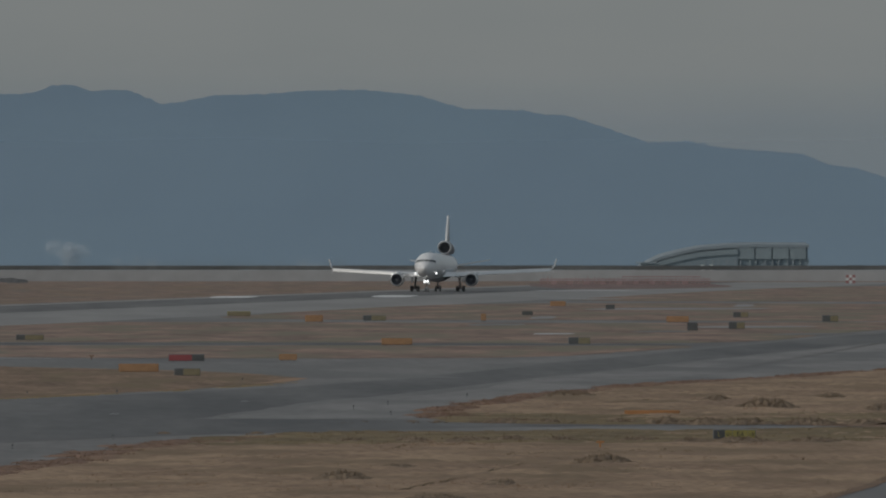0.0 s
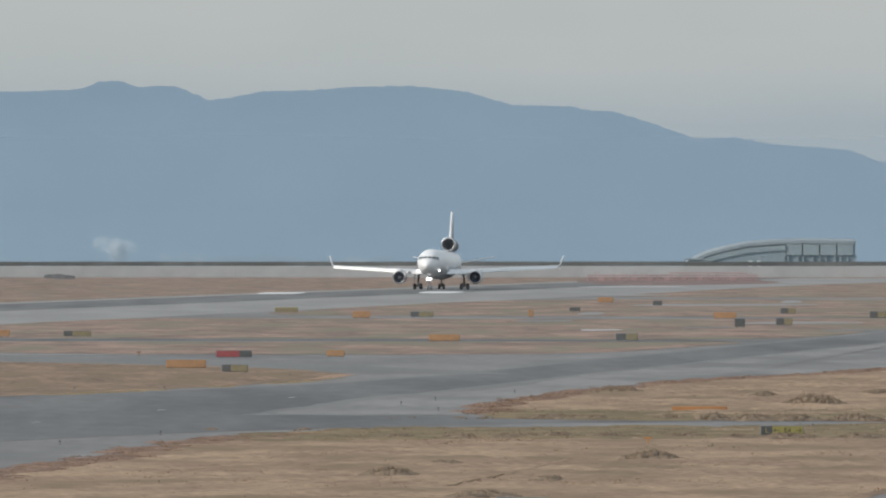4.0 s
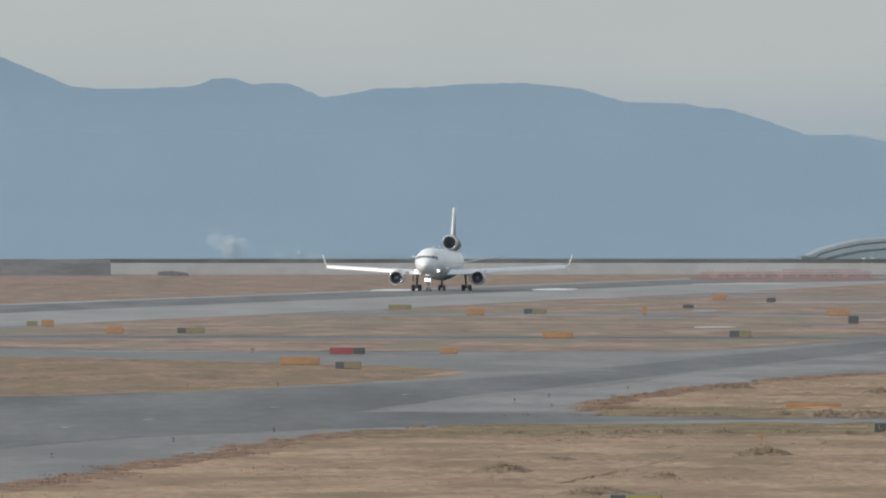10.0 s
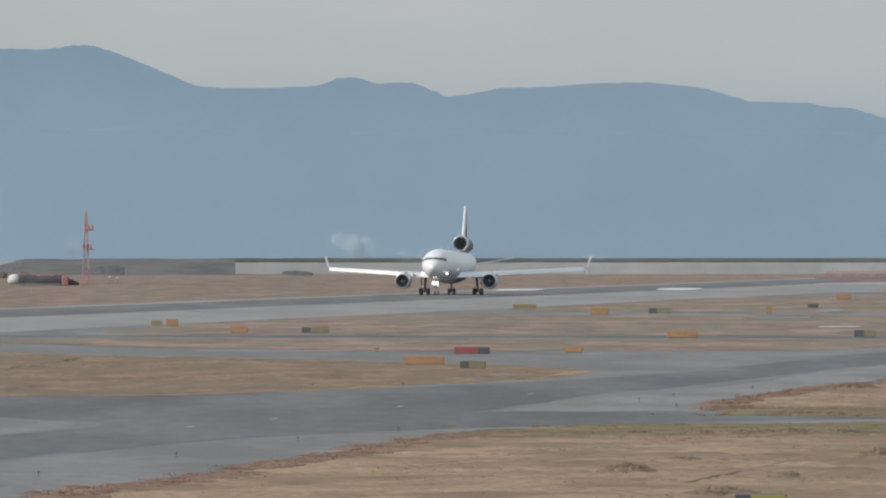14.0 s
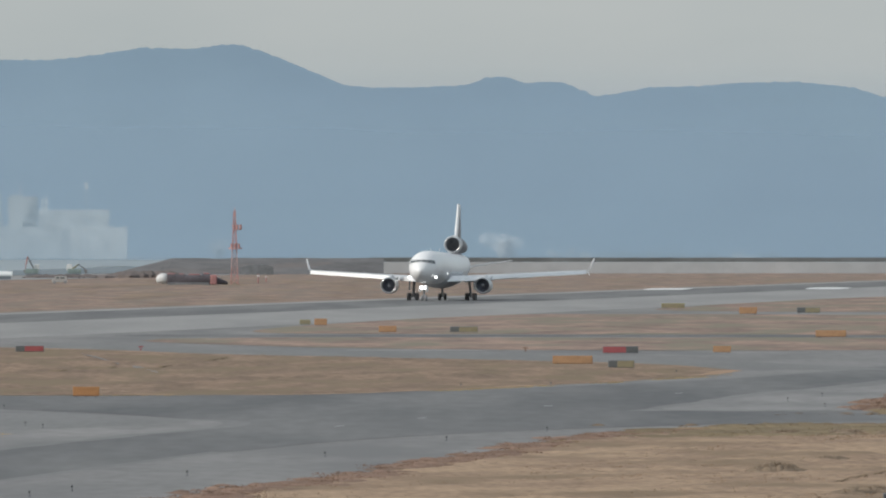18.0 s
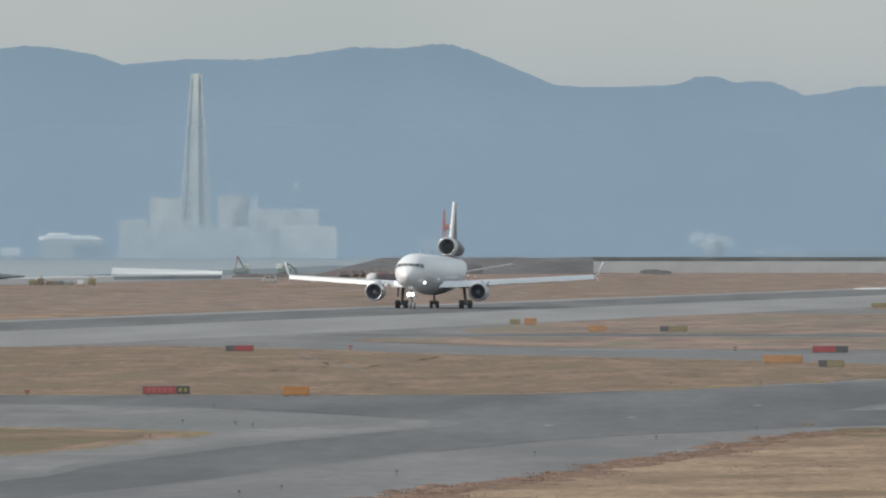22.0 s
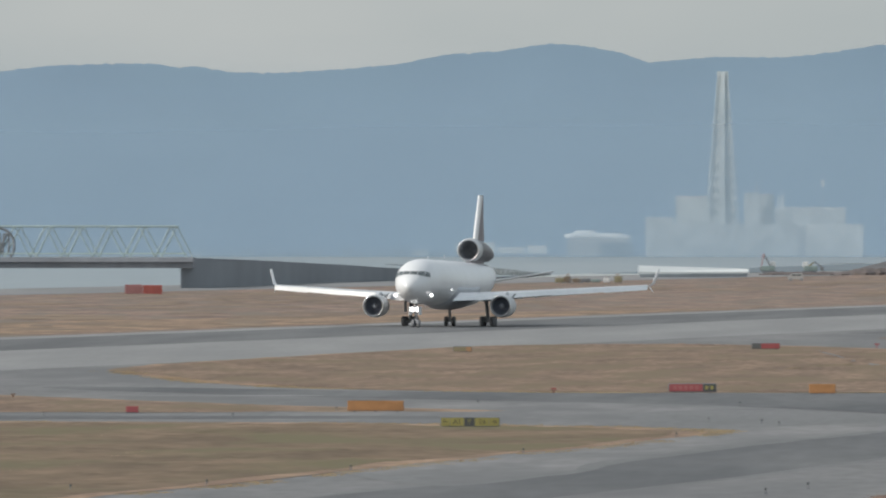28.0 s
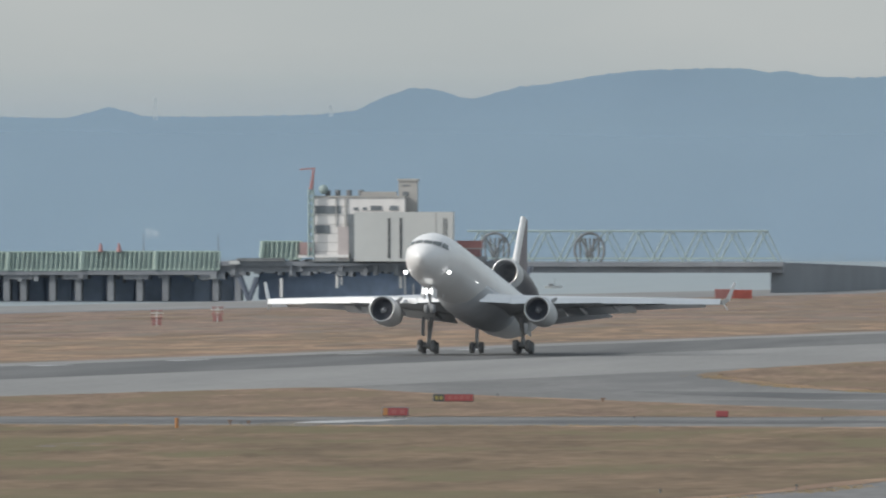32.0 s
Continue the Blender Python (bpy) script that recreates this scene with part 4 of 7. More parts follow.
def far_town():
    """Low pale works and houses along the far shore."""
    rnd = random.Random(4)
    spans = [(-406, -225, 422, 448, 4), (-610, -420, 440, 453, 6), (1060, 1300, 438, 452, 9), (1290, 1500, 440, 453, 8), (620, 900, 446, 455, 6),
             (-900, -640, 444, 454, 9), (-1500, -1150, 444, 458, 8), (-2300, -1700, 448, 462, 9)]
    for u0, u1, v0, v1, n in spans:
        t = thing("far_works", (0, 0, 0), "low pale hazy buildings on the far shore", "far buildings", "far shore buildings")
        u = u0
        for i in range(n):
            w = (u1 - u0) / n * rnd.uniform(0.7, 1.25)
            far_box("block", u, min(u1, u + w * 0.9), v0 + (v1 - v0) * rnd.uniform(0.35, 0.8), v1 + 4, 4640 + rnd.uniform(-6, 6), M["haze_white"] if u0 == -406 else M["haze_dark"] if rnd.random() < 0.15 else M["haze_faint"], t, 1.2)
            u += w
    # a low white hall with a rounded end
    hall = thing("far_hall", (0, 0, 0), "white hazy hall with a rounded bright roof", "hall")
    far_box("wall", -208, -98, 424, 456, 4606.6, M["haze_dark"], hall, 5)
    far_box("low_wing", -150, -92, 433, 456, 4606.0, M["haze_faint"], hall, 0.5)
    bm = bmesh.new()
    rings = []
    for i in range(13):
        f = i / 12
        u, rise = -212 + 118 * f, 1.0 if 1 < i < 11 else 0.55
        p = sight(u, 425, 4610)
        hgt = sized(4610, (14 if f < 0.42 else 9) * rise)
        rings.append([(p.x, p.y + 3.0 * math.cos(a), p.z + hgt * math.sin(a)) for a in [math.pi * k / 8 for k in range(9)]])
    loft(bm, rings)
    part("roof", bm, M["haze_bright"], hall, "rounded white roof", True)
    # still plumes of steam: a soft body and a denser heart
    # the last one stands in for a pale patch on the hillside
    for u, v, w, hgt, n in ((986, 437, 30, 21, 9), (478, 439, 32, 14, 8), (1080, 446, 50, 6, 7), (-1998, 408, 17, 8, 5)):
        bm = bmesh.new()
        c = sight(u, v, 4640)
        for i in range(n):
            f = (i + 0.5) / n
            lean = rnd.gauss(0, 0.48) * (0.45 + 0.55 * f)
            at = c + Vector((sized(4640, w) * lean, rnd.uniform(-3, 3), sized(4640, hgt) * (1.7 * f - 0.9)))
            r = sized(4640, min(w, hgt * 1.3)) * rnd.uniform(0.34, 0.56)
            for vtx in bmesh.ops.create_icosphere(bm, subdivisions=2, radius=1.0)["verts"]:
                k = r * (1 + 0.3 * noise.noise(vtx.co * 1.7 + Vector((i, u, 0))))
                vtx.co = at + Vector((vtx.co.x * k * 1.2, vtx.co.y * k, vtx.co.z * k))
        whole("steam_plume", bm, M["steam"], "still ragged white plume of steam on the far shore", "steam", "stuff", True)


far_town()


def arched_terminal():
    """A long hall with a curved roof beyond the sea wall."""
    d = 4420.0
    t = thing("arched_hall", (0, 0, 0), "grey hall with long curved pale roof", "hall")
    curve_u, curve_v = (1988, 2010, 2030, 2060, 2100, 2150, 2200, 2292), (461, 447, 438, 430, 422, 418, 416.5, 417.5)
    bm = bmesh.new()
    rings = []
    for i in range(31):
        u = 1988 + (2292 - 1988) * i / 30
        v = float(np.interp(u, curve_u, curve_v))
        a, b = sight(u, v, d), sight(u, v + 5.5, d)
        rings.append([(a.x, d, a.z), (a.x, d + 16, a.z + 0.6), (b.x, d + 16, b.z), (b.x, d, b.z)])
    loft(bm, rings)
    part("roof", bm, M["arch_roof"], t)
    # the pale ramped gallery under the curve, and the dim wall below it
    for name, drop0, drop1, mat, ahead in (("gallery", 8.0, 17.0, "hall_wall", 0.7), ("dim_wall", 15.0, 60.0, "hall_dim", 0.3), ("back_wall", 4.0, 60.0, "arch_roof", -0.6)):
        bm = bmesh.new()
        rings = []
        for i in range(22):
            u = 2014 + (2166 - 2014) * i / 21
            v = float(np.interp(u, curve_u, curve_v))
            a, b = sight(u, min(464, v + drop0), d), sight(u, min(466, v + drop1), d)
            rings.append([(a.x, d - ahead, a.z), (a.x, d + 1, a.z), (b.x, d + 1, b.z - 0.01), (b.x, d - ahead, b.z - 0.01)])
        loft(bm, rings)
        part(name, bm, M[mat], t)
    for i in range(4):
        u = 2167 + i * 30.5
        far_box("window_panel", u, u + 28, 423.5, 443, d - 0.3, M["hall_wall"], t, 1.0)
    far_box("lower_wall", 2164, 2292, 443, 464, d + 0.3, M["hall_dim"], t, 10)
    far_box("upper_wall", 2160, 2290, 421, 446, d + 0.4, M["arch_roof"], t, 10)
    rnd = random.Random(9)
    for i in range(17):
        u = 2066 + i * 13.2 + rnd.uniform(-3, 3)
        far_box("post", u, u + rnd.uniform(2, 5), 450 if u < 2100 else 445, 464, d - 0.4, M["hall_wall"] if rnd.random() < 0.35 else M["arch_roof"], t, 0.6)
    far_box("white_kiosk", 2100, 2107, 453, 463, d - 1.0, M["haze_bright"], t, 0.6)
    far_box("white_kiosk", 2116, 2122, 453, 463, d - 1.0, M["haze_bright"], t, 0.6)
    far_box("porch", 1994, 2024, 450, 470, d - 5, M["hall_wall"], t, 3)
    far_box("porch_beam", 1986, 2022, 448, 451, d - 5.4, M["arch_roof"], t, 3)


arched_terminal()


def aerial_array():
    """The faded red row of aerial posts and rails at the runway's end."""
    d = 3960.0
    t = thing("aerial_array", (0, 0, 0), "long faded red and white aerial row at the runway end", "aerial array")
    rnd = random.Random(17)
    for i in range(44):
        u = 1815 + i * 6.9 + rnd.uniform(-1.5, 1.5)
        bm = bmesh.new()
        a = sight(u, 486, d)
        a.z = 0.0
        b = sight(u + rnd.uniform(-1, 1), 472 + rnd.uniform(0, 7), d)
        rod(bm, a, b, 0.12, 0.08, 5)
        part("post", bm, M["pink_paint"], t)
    for v, u0, u1 in ((478.5, 1815, 2118), (482, 1815, 2118), (486, 1815, 2118), (474, 1960, 2100)):
        bm = bmesh.new()
        rod(bm, sight(u0, v, d - 0.4), sight(u1, v, d - 0.4), 0.15, None, 5)
        part("rail", bm, M["pink_paint"], t)
    for i in range(9):
        u = 1840 + i * 29
        bm = bmesh.new()
        p = sight(u, 486, d - 0.3)
        box(bm, (1.4, 0.6, 0.9), (p.x, p.y, 0.5))
        part("cabinet", bm, M["pink_paint"], t)


aerial_array()


# ---- the aircraft ----
def wing_section(x, y, z, chord, thick, n=9, twist=0.0, droop=0.0):
    """An aerofoil ring, leading edge at x, trailing edge at x - chord."""
    up, lo = [], []
    for i in range(n + 1):
        f = i / n
        g = f * f * (3 - 2 * f) * 0.6 + f * 0.4
        t = thick * chord * 2.6 * (0.2969 * math.sqrt(g) - 0.126 * g - 0.3516 * g * g + 0.2843 * g ** 3 - 0.1015 * g ** 4) * 1.9
        c = 0.02 * chord * math.sin(math.pi * g) - droop * max(0.0, g - 0.7) * chord
        up.append((x - g * chord, y, z + c + t * 0.55 + twist * g))
        lo.append((x - g * chord, y, z + c - t * 0.45 + twist * g))
    return up + lo[-2:0:-1]


def wheel(name, parent, x, y, z, r, w):
    bm = bmesh.new()
    prof = [(-w / 2, r * 0.55), (-w / 2, r * 0.86), (-w * 0.36, r * 0.97), (0, r), (w * 0.36, r * 0.97), (w / 2, r * 0.86), (w / 2, r * 0.55)]
    rings = [[(x + rr * math.cos(a), y + dy, z + rr * math.sin(a)) for a in [2 * math.pi * k / 20 for k in range(20)]] for dy, rr in prof]
    loft(bm, rings)
    t = part(name, bm, M["tyre"], parent, smooth=True)
    return t


def engine(parent, name, x, y, z, r, length, cowl_mat, tail=False):
    """A turbofan: cowling with a bright lip, dark duct, fan and spinner, and a cone behind."""
    n = 28
    bm = bmesh.new()
    outer = [(0.0, 0.90), (-0.06, 0.955), (-0.22, 0.985), (-0.8, 1.03), (-1.8, 1.04), (-length * 0.62, 0.98), (-length * 0.85, 0.84), (-length, 0.70)]
    rings = [ring_x(x + dx, y, z, r * k, r * k, n) for dx, k in outer[2:]]
    loft(bm, rings, cap=False)
    root = part(name, bm, cowl_mat, parent, smooth=True)
    bm = bmesh.new()
    loft(bm, [ring_x(x + dx, y, z, r * k, r * k, n) for dx, k in ((-0.5, 0.80), (-0.2, 0.815), (-0.05, 0.845), (0.0, 0.90), (-0.06, 0.955), (-0.22, 0.987))], cap=False)
    part("inlet_lip", bm, M["bare_metal"], root, "bright metal inlet lip", True)
    bm = bmesh.new()
    loft(bm, [ring_x(x + dx, y, z, r * k, r * k, n) for dx, k in ((-0.48, 0.80), (-1.25, 0.80), (-1.26, 0.76 if tail else 0.02))], cap=False)
    part("inlet_duct", bm, M["dark_metal"], root, "dark inlet duct", True)
    if tail:
        bm = bmesh.new()
        loft(bm, [ring_x(x - 1.2 + dx, y, z, rr * r, rr * r, 20) for dx, rr in ((0.0, 0.82), (-2.6, 0.70), (-2.7, 0.02))], cap=False)
        part("deep_duct", bm, M["dark_metal"], root, "dark deep inlet duct", True)
        return root
    for k in range(22):
        m = Matrix.Translation((x - 1.12, y, z)) @ Matrix.Rotation(2 * math.pi * k / 22, 4, "X")
        bm = bmesh.new()
        loft(bm, [[m @ Vector(p) for p in ring] for ring in (((0.05, -0.05, r * 0.22), (-0.08, 0.10, r * 0.22), (-0.10, 0.07, r * 0.22), (0.02, -0.07, r * 0.22)),
                                                             ((0.08, -0.12, r * 0.78), (-0.16, 0.16, r * 0.78), (-0.18, 0.14, r * 0.78), (0.05, -0.14, r * 0.78)))])
        part("fan_blade", bm, M["fan"], root)
    bm = bmesh.new()
    loft(bm, [ring_x(x - 1.14 + dx, y, z, rr * r, rr * r, 16) for dx, rr in ((0.0, 0.25), (0.25, 0.19), (0.48, 0.08), (0.55, 0.01))])
    part("spinner", bm, M["dark_metal"], root, "", True)
    bm = bmesh.new()
    loft(bm, [ring_x(x + dx, y, z, rr * r, rr * r, 20) for dx, rr in ((-length * 0.92, 0.62), (-length * 1.08, 0.5), (-length * 1.28, 0.22), (-length * 1.4, 0.06))])
    part("exhaust_cone", bm, M["dark_metal"], root, "dark exhaust cone", True)
    return root


def lamp(parent, x, y, z, r):
    bm = bmesh.new()
    loft(bm, [ring_x(x + dx, y, z, rr * r, rr * r, 16) for dx, rr in ((-0.25, 0.7), (-0.05, 1.0))])
    housing = part("lamp_housing", bm, M["strut"], parent)
    bm = bmesh.new()
    loft(bm, [ring_x(x + dx, y, z, rr * r, rr * r, 16) for dx, rr in ((-0.05, 0.94), (0.03, 0.92), (0.10, 0.5))])
    part("lamp_lens", bm, M["lamp"], housing, "glowing white landing lamp", True)


MOVING = {}


def build_aircraft():
    """Origin on the ground under the main wheels; nose towards +x, left wing towards +y."""
    ac = thing("cargo_jet", (0, 0, 0), "white three-engined cargo jet with brown tail taking off", "aircraft")
    # fuselage: stations ahead of the main wheels, centre height, half width, half height
    st = [(30.7, 5.38, 0.06, 0.06), (30.5, 5.39, 0.55, 0.52), (30.0, 5.43, 1.05, 1.02), (29.2, 5.51, 1.55, 1.55), (28.2, 5.65, 1.98, 2.02), (27.1, 5.78, 2.30, 2.38), (25.8, 5.91, 2.58, 2.68),
          (24.3, 6.00, 2.80, 2.88), (22.3, 6.05, 2.95, 2.98), (20.0, 6.05, 3.01, 3.01), (8.0, 5.86, 3.01, 3.01), (-6.0, 5.62, 3.01, 3.01), (-12.0, 5.55, 2.98, 2.95), (-17.0, 5.72, 2.80, 2.70),
          (-21.5, 6.10, 2.40, 2.24), (-25.5, 6.55, 1.85, 1.68), (-28.0, 6.85, 1.30, 1.15), (-29.6, 7.00, 0.55, 0.50)]
    bm = bmesh.new()
    loft(bm, [ring_x(x, 0, z, ry, rz, 40) for x, z, ry, rz in st[:16]])
    body = part("fuselage", bm, M["white"], ac, "white painted fuselage", True)
    bm = bmesh.new()
    loft(bm, [ring_x(x, 0, z, ry, rz, 40) for x, z, ry, rz in st[15:]])
    part("tail_cone", bm, M["brown_paint"], ac, "dark brown tail end", True)
    # grey belly, a hand's width proud of the skin
    bm = bmesh.new()
    rings = []
    for x, z, ry, rz in [(12.5, 5.70, 2.0, 2.4), (11.0, 5.4, 2.75, 2.75), (7.0, 5.2, 3.12, 2.95), (0.0, 5.15, 3.25, 3.0), (-5.0, 5.2, 3.15, 2.9), (-9.0, 5.4, 2.8, 2.75), (-11.5, 5.7, 2.0, 2.5)]:
        rings.append([(x, ry * math.cos(a), z + rz * math.sin(a)) for a in [math.pi + math.pi * k / 20 for k in range(21)]])
    loft(bm, rings)
    part("belly_fairing", bm, M["belly"], ac, "grey wing root fairing", True)
    # cockpit windows: a level band of six panes round the nose
    def skin(y, z):
        """The place on the nose at that offset and height."""
        for (x1, z1, y1, h1), (x0, z0, y0, h0) in zip(st, st[1:9]):
            for k in range(20):
                f = k / 20
                ry, rz, zc = y1 + (y0 - y1) * f, h1 + (h0 - h1) * f, z1 + (z0 - z1) * f
                if (y / ry) ** 2 + ((z - zc) / rz) ** 2 <= 1:
                    return Vector((x1 + (x0 - x1) * f, y, z))
        return Vector((22.3, y, z))
    panes = [((0.05, 7.05), (0.92, 6.98), (0.92, 7.40), (0.05, 7.44)), ((1.00, 6.96), (1.70, 6.84), (1.70, 7.38), (1.00, 7.40)), ((1.78, 6.80), (2.30, 6.62), (2.12, 7.22), (1.76, 7.36))]
    for sgn in (1, -1):
        for corners in panes:
            bm = bmesh.new()
            (ya, za), (yb, zb), (yc, zc), (yd, zd) = corners
            grid = []
            for i in range(7):
                f = i / 6
                row = []
                for j in range(3):
                    g = j / 2
                    y = (ya + (yb - ya) * f) * (1 - g) + (yd + (yc - yd) * f) * g
                    z = (za + (zb - za) * f) * (1 - g) + (zd + (zc - zd) * f) * g
                    p = skin(sgn * y, z)
                    out = Vector((1.2, p.y * 0.5, (p.z - 5.8) * 0.5)).normalized()
                    row.append(bm.verts.new(p + out * 0.07))
                grid.append(row)
            for r0, r1 in zip(grid, grid[1:]):
                for j in range(2):
                    bm.faces.new((r0[j], r1[j], r1[j + 1], r0[j + 1]))
            part("cockpit_pane", bm, M["glass"], ac, "dark cockpit window pane")
    # wings
    for sgn, side in ((-1, "right"), (1, "left")):
        sec = [(9.2, 2.2, 3.75, 14.2, 0.075), (6.8, 5.2, 3.98, 11.0, 0.07), (4.2, 8.4, 4.22, 8.6, 0.065), (0.2, 14.0, 4.55, 6.4, 0.058), (-4.6, 20.2, 4.86, 4.6, 0.062), (-8.8, 25.5, 5.12, 3.0, 0.075)]
        bm = bmesh.new()
        loft(bm, [wing_section(x, sgn * y, z, c, t) for x, y, z, c, t in sec])
        wing = part("wing", bm, M["grey_paint"], ac, "grey swept wing with drooped flaps", True)
        MOVING[side] = wing
        bm = bmesh.new()
        for (x0, y0, z0, c0, t0), (x1, y1, z1, c1, t1) in zip(sec, sec[1:]):
            low = 0.30 if y0 < 5 else 0.54
            a = [(x0 + 0.32, sgn * y0, z0 - low), (x0 + 0.18, sgn * y0, z0 + 0.14), (x0 - 0.5, sgn * y0, z0 + c0 * t0 * 0.6 + 0.12), (x0 - 0.4, sgn * y0, z0 - 0.18)]
            b = [(x1 + 0.32, sgn * (y1 - 0.02), z1 - 0.46), (x1 + 0.18, sgn * (y1 - 0.02), z1 + 0.13), (x1 - 0.4, sgn * (y1 - 0.06), z1 + c1 * t1 * 0.6 + 0.1), (x1 - 0.3, sgn * (y1 - 0.06), z1 - 0.14)]
            loft(bm, [a, b])
        part("slats", bm, M["slat_white"], wing, "white leading edge slats, extended")
        for y0, y1, x0, x1, z0, z1, ch in ((3.4, 9.0, -2.7, -2.9, 3.78, 4.14, 3.8), (9.0, 16.3, -3.0, -5.6, 4.18, 4.56, 3.1), (16.3, 23.6, -5.9, -8.9, 4.62, 4.98, 2.0)):
            bm = bmesh.new()
            loft(bm, [wing_section(x0, sgn * y0, z0, ch, 0.08, 6, -0.15 * ch), wing_section(x1, sgn * y1, z1, ch * 0.8, 0.08, 6, -0.14 * ch)])
            part("flap", bm, M["grey_paint"], wing, "", True)
        for y, x, z in ((5.2, -4.4, 3.5), (11.0, -4.6, 4.0), (14.5, -5.8, 4.3)):
            bm = bmesh.new()
            loft(bm, [ring_x(x + dx, sgn * y, z + 0.02, rr * 0.8, rr, 10) for dx, rr in ((2.2, 0.05), (1.4, 0.24), (0.0, 0.30), (-1.6, 0.20), (-2.4, 0.04))])
            part("flap_track", bm, M["grey_paint"], wing, "", True)
        bm = bmesh.new()
        loft(bm, [[(x, sgn * (y + dy * 0.17), z) for x, y, z, dy in ((xa, yy, zz, 0), (xa - c * 0.4, yy, zz, 1), (xa - c, yy, zz, 0), (xa - c * 0.4, yy, zz, -1))]
                  for xa, yy, zz, c in ((-8.9, 25.4, 5.12, 2.7), (-9.7, 25.95, 5.5, 2.2), (-11.2, 26.6, 7.45, 1.0))])
        part("winglet", bm, M["white"], wing, "white upswept winglet")
        bm = bmesh.new()
        loft(bm, [[(x, sgn * (y + dy * 0.06), z) for x, y, z, dy in ((xa, yy, zz, 0), (xa - c * 0.4, yy, zz, 1), (xa - c, yy, zz, 0), (xa - c * 0.4, yy, zz, -1))]
                  for xa, yy, zz, c in ((-9.6, 25.5, 5.02, 1.4), (-10.4, 25.9, 4.35, 0.6))])
        part("lower_winglet", bm, M["white"], wing)
        MOVING[side + "_engine"] = engine(ac, "engine_cowling", 9.4, sgn * 8.62, 2.75, 1.50, 6.2, M["white_dull"])
        bm = bmesh.new()
        loft(bm, [[(x0, sgn * 8.62 - w, z), (x0, sgn * 8.62 + w, z), (x1, sgn * 8.62 + w, z), (x1, sgn * 8.62 - w, z)] for z, x0, x1, w in ((4.05, 8.2, 3.4, 0.24), (4.55, 5.6, 1.2, 0.20))])
        MOVING[side + "_pylon"] = part("pylon", bm, M["grey_paint"], ac, "grey engine pylon")
        for z, x0, yy in ((3.9, 7.6, 1.12), ):
            bm = bmesh.new()
            loft(bm, [[(x0, sgn * 8.62 + yy, z), (x0 - 1.8, sgn * 8.62 + yy, z - 0.1), (x0 - 1.8, sgn * 8.62 + yy + 0.05, z - 0.05)], [(x0 - 0.9, sgn * 8.62 + yy * 1.35, z + 0.55), (x0 - 1.9, sgn * 8.62 + yy * 1.35, z + 0.55), (x0 - 1.9, sgn * 8.62 + yy * 1.35 + 0.05, z + 0.55)]])
            part("nacelle_strake", bm, M["grey_paint"], MOVING[side + "_engine"])
        # tailplane
        bm = bmesh.new()
        loft(bm, [wing_section(x, sgn * y, z, c, t) for x, y, z, c, t in ((-19.6, 1.2, 5.72, 7.0, 0.07), (-23.2, 5.2, 6.45, 4.7, 0.06), (-26.8, 9.3, 7.18, 2.6, 0.05))])
        stab = part("tailplane", bm, M["grey_paint"], ac, "grey swept tailplane", True)
        bm = bmesh.new()
        for (x0, y0, z0), (x1, y1, z1) in (((-19.5, 1.3, 5.76), (-23.1, 5.2, 6.48)), ((-23.1, 5.2, 6.48), (-26.7, 9.3, 7.20))):
            rod(bm, (x0, sgn * y0, z0), (x1, sgn * y1, z1), 0.11, None, 6)
        part("leading_edge", bm, M["slat_white"], stab, "bright metal leading edge")
    # tail engine and fin
    bm = bmesh.new()
    loft(bm, [[(x, sy * w, z + dz) for sy, dz in ((-1, 0), (-1, top), (1, top), (1, 0))] for x, w, z, top in ((-14.4, 0.30, 7.9, 0.62), (-15.6, 0.55, 7.9, 0.9), (-20.0, 0.60, 7.9, 1.3), (-24.0, 0.4, 7.9, 1.3))])
    part("tail_engine_pylon", bm, M["brown_paint"], ac, "dark brown tail engine mount")
    bm = bmesh.new()
    loft(bm, [ring_x(x, 0, z, r, r, 28) for x, z, r in ((-17.0, 10.1, 1.50), (-20.0, 10.05, 1.52), (-23.5, 9.85, 1.42), (-27.5, 9.6, 1.12), (-29.4, 9.5, 0.85))], cap=False)
    part("tail_engine_duct", bm, M["slate_paint"], ac, "dark slate tail engine casing", True)
    engine(ac, "tail_engine_cowling", -14.4, 0, 10.15, 1.56, 4.6, M["white_dull"], True)
    bm = bmesh.new()
    def fin_ring(z, x, c, w):
        return [(x, 0, z), (x - c * 0.25, w, z), (x - c * 0.6, w, z), (x - c, 0.03, z), (x - c, -0.03, z), (x - c * 0.6, -w, z), (x - c * 0.25, -w, z)]
    loft(bm, [fin_ring(11.3, -18.8, 7.6, 0.30), (fin_ring(14.5, -20.9, 5.0, 0.23)), fin_ring(17.5, -22.9, 2.9, 0.15)])
    fin = part("fin", bm, M["brown_paint"], ac, "dark brown tail fin")
    bm = bmesh.new()
    loft(bm, [[(x + 0.16, 0.15 * w, z), (x + 0.04, 0.75 * w, z), (x - 1.2, w, z), (x - 1.2, -w, z), (x + 0.04, -0.75 * w, z), (x + 0.16, -0.15 * w, z)] for x, z, w in ((-18.8, 11.3, 0.30), (-20.9, 14.5, 0.27), (-22.9, 17.55, 0.22))])
    part("fin_leading_edge", bm, M["white"], fin, "bright white fin leading edge")
    # undercarriage
    ng = new("nose_gear")
    ng.parent = ac
    bm = bmesh.new()
    rod(bm, (24.6, 0, 0.55), (24.3, 0, 3.2), 0.16, None, 10)
    rod(bm, (24.6, 0, 1.1), (26.2, 0, 2.8), 0.08, None, 6)
    rod(bm, (24.6, -0.5, 0.55), (24.6, 0.5, 0.55), 0.10, None, 8)
    part("strut", bm, M["strut"], ng)
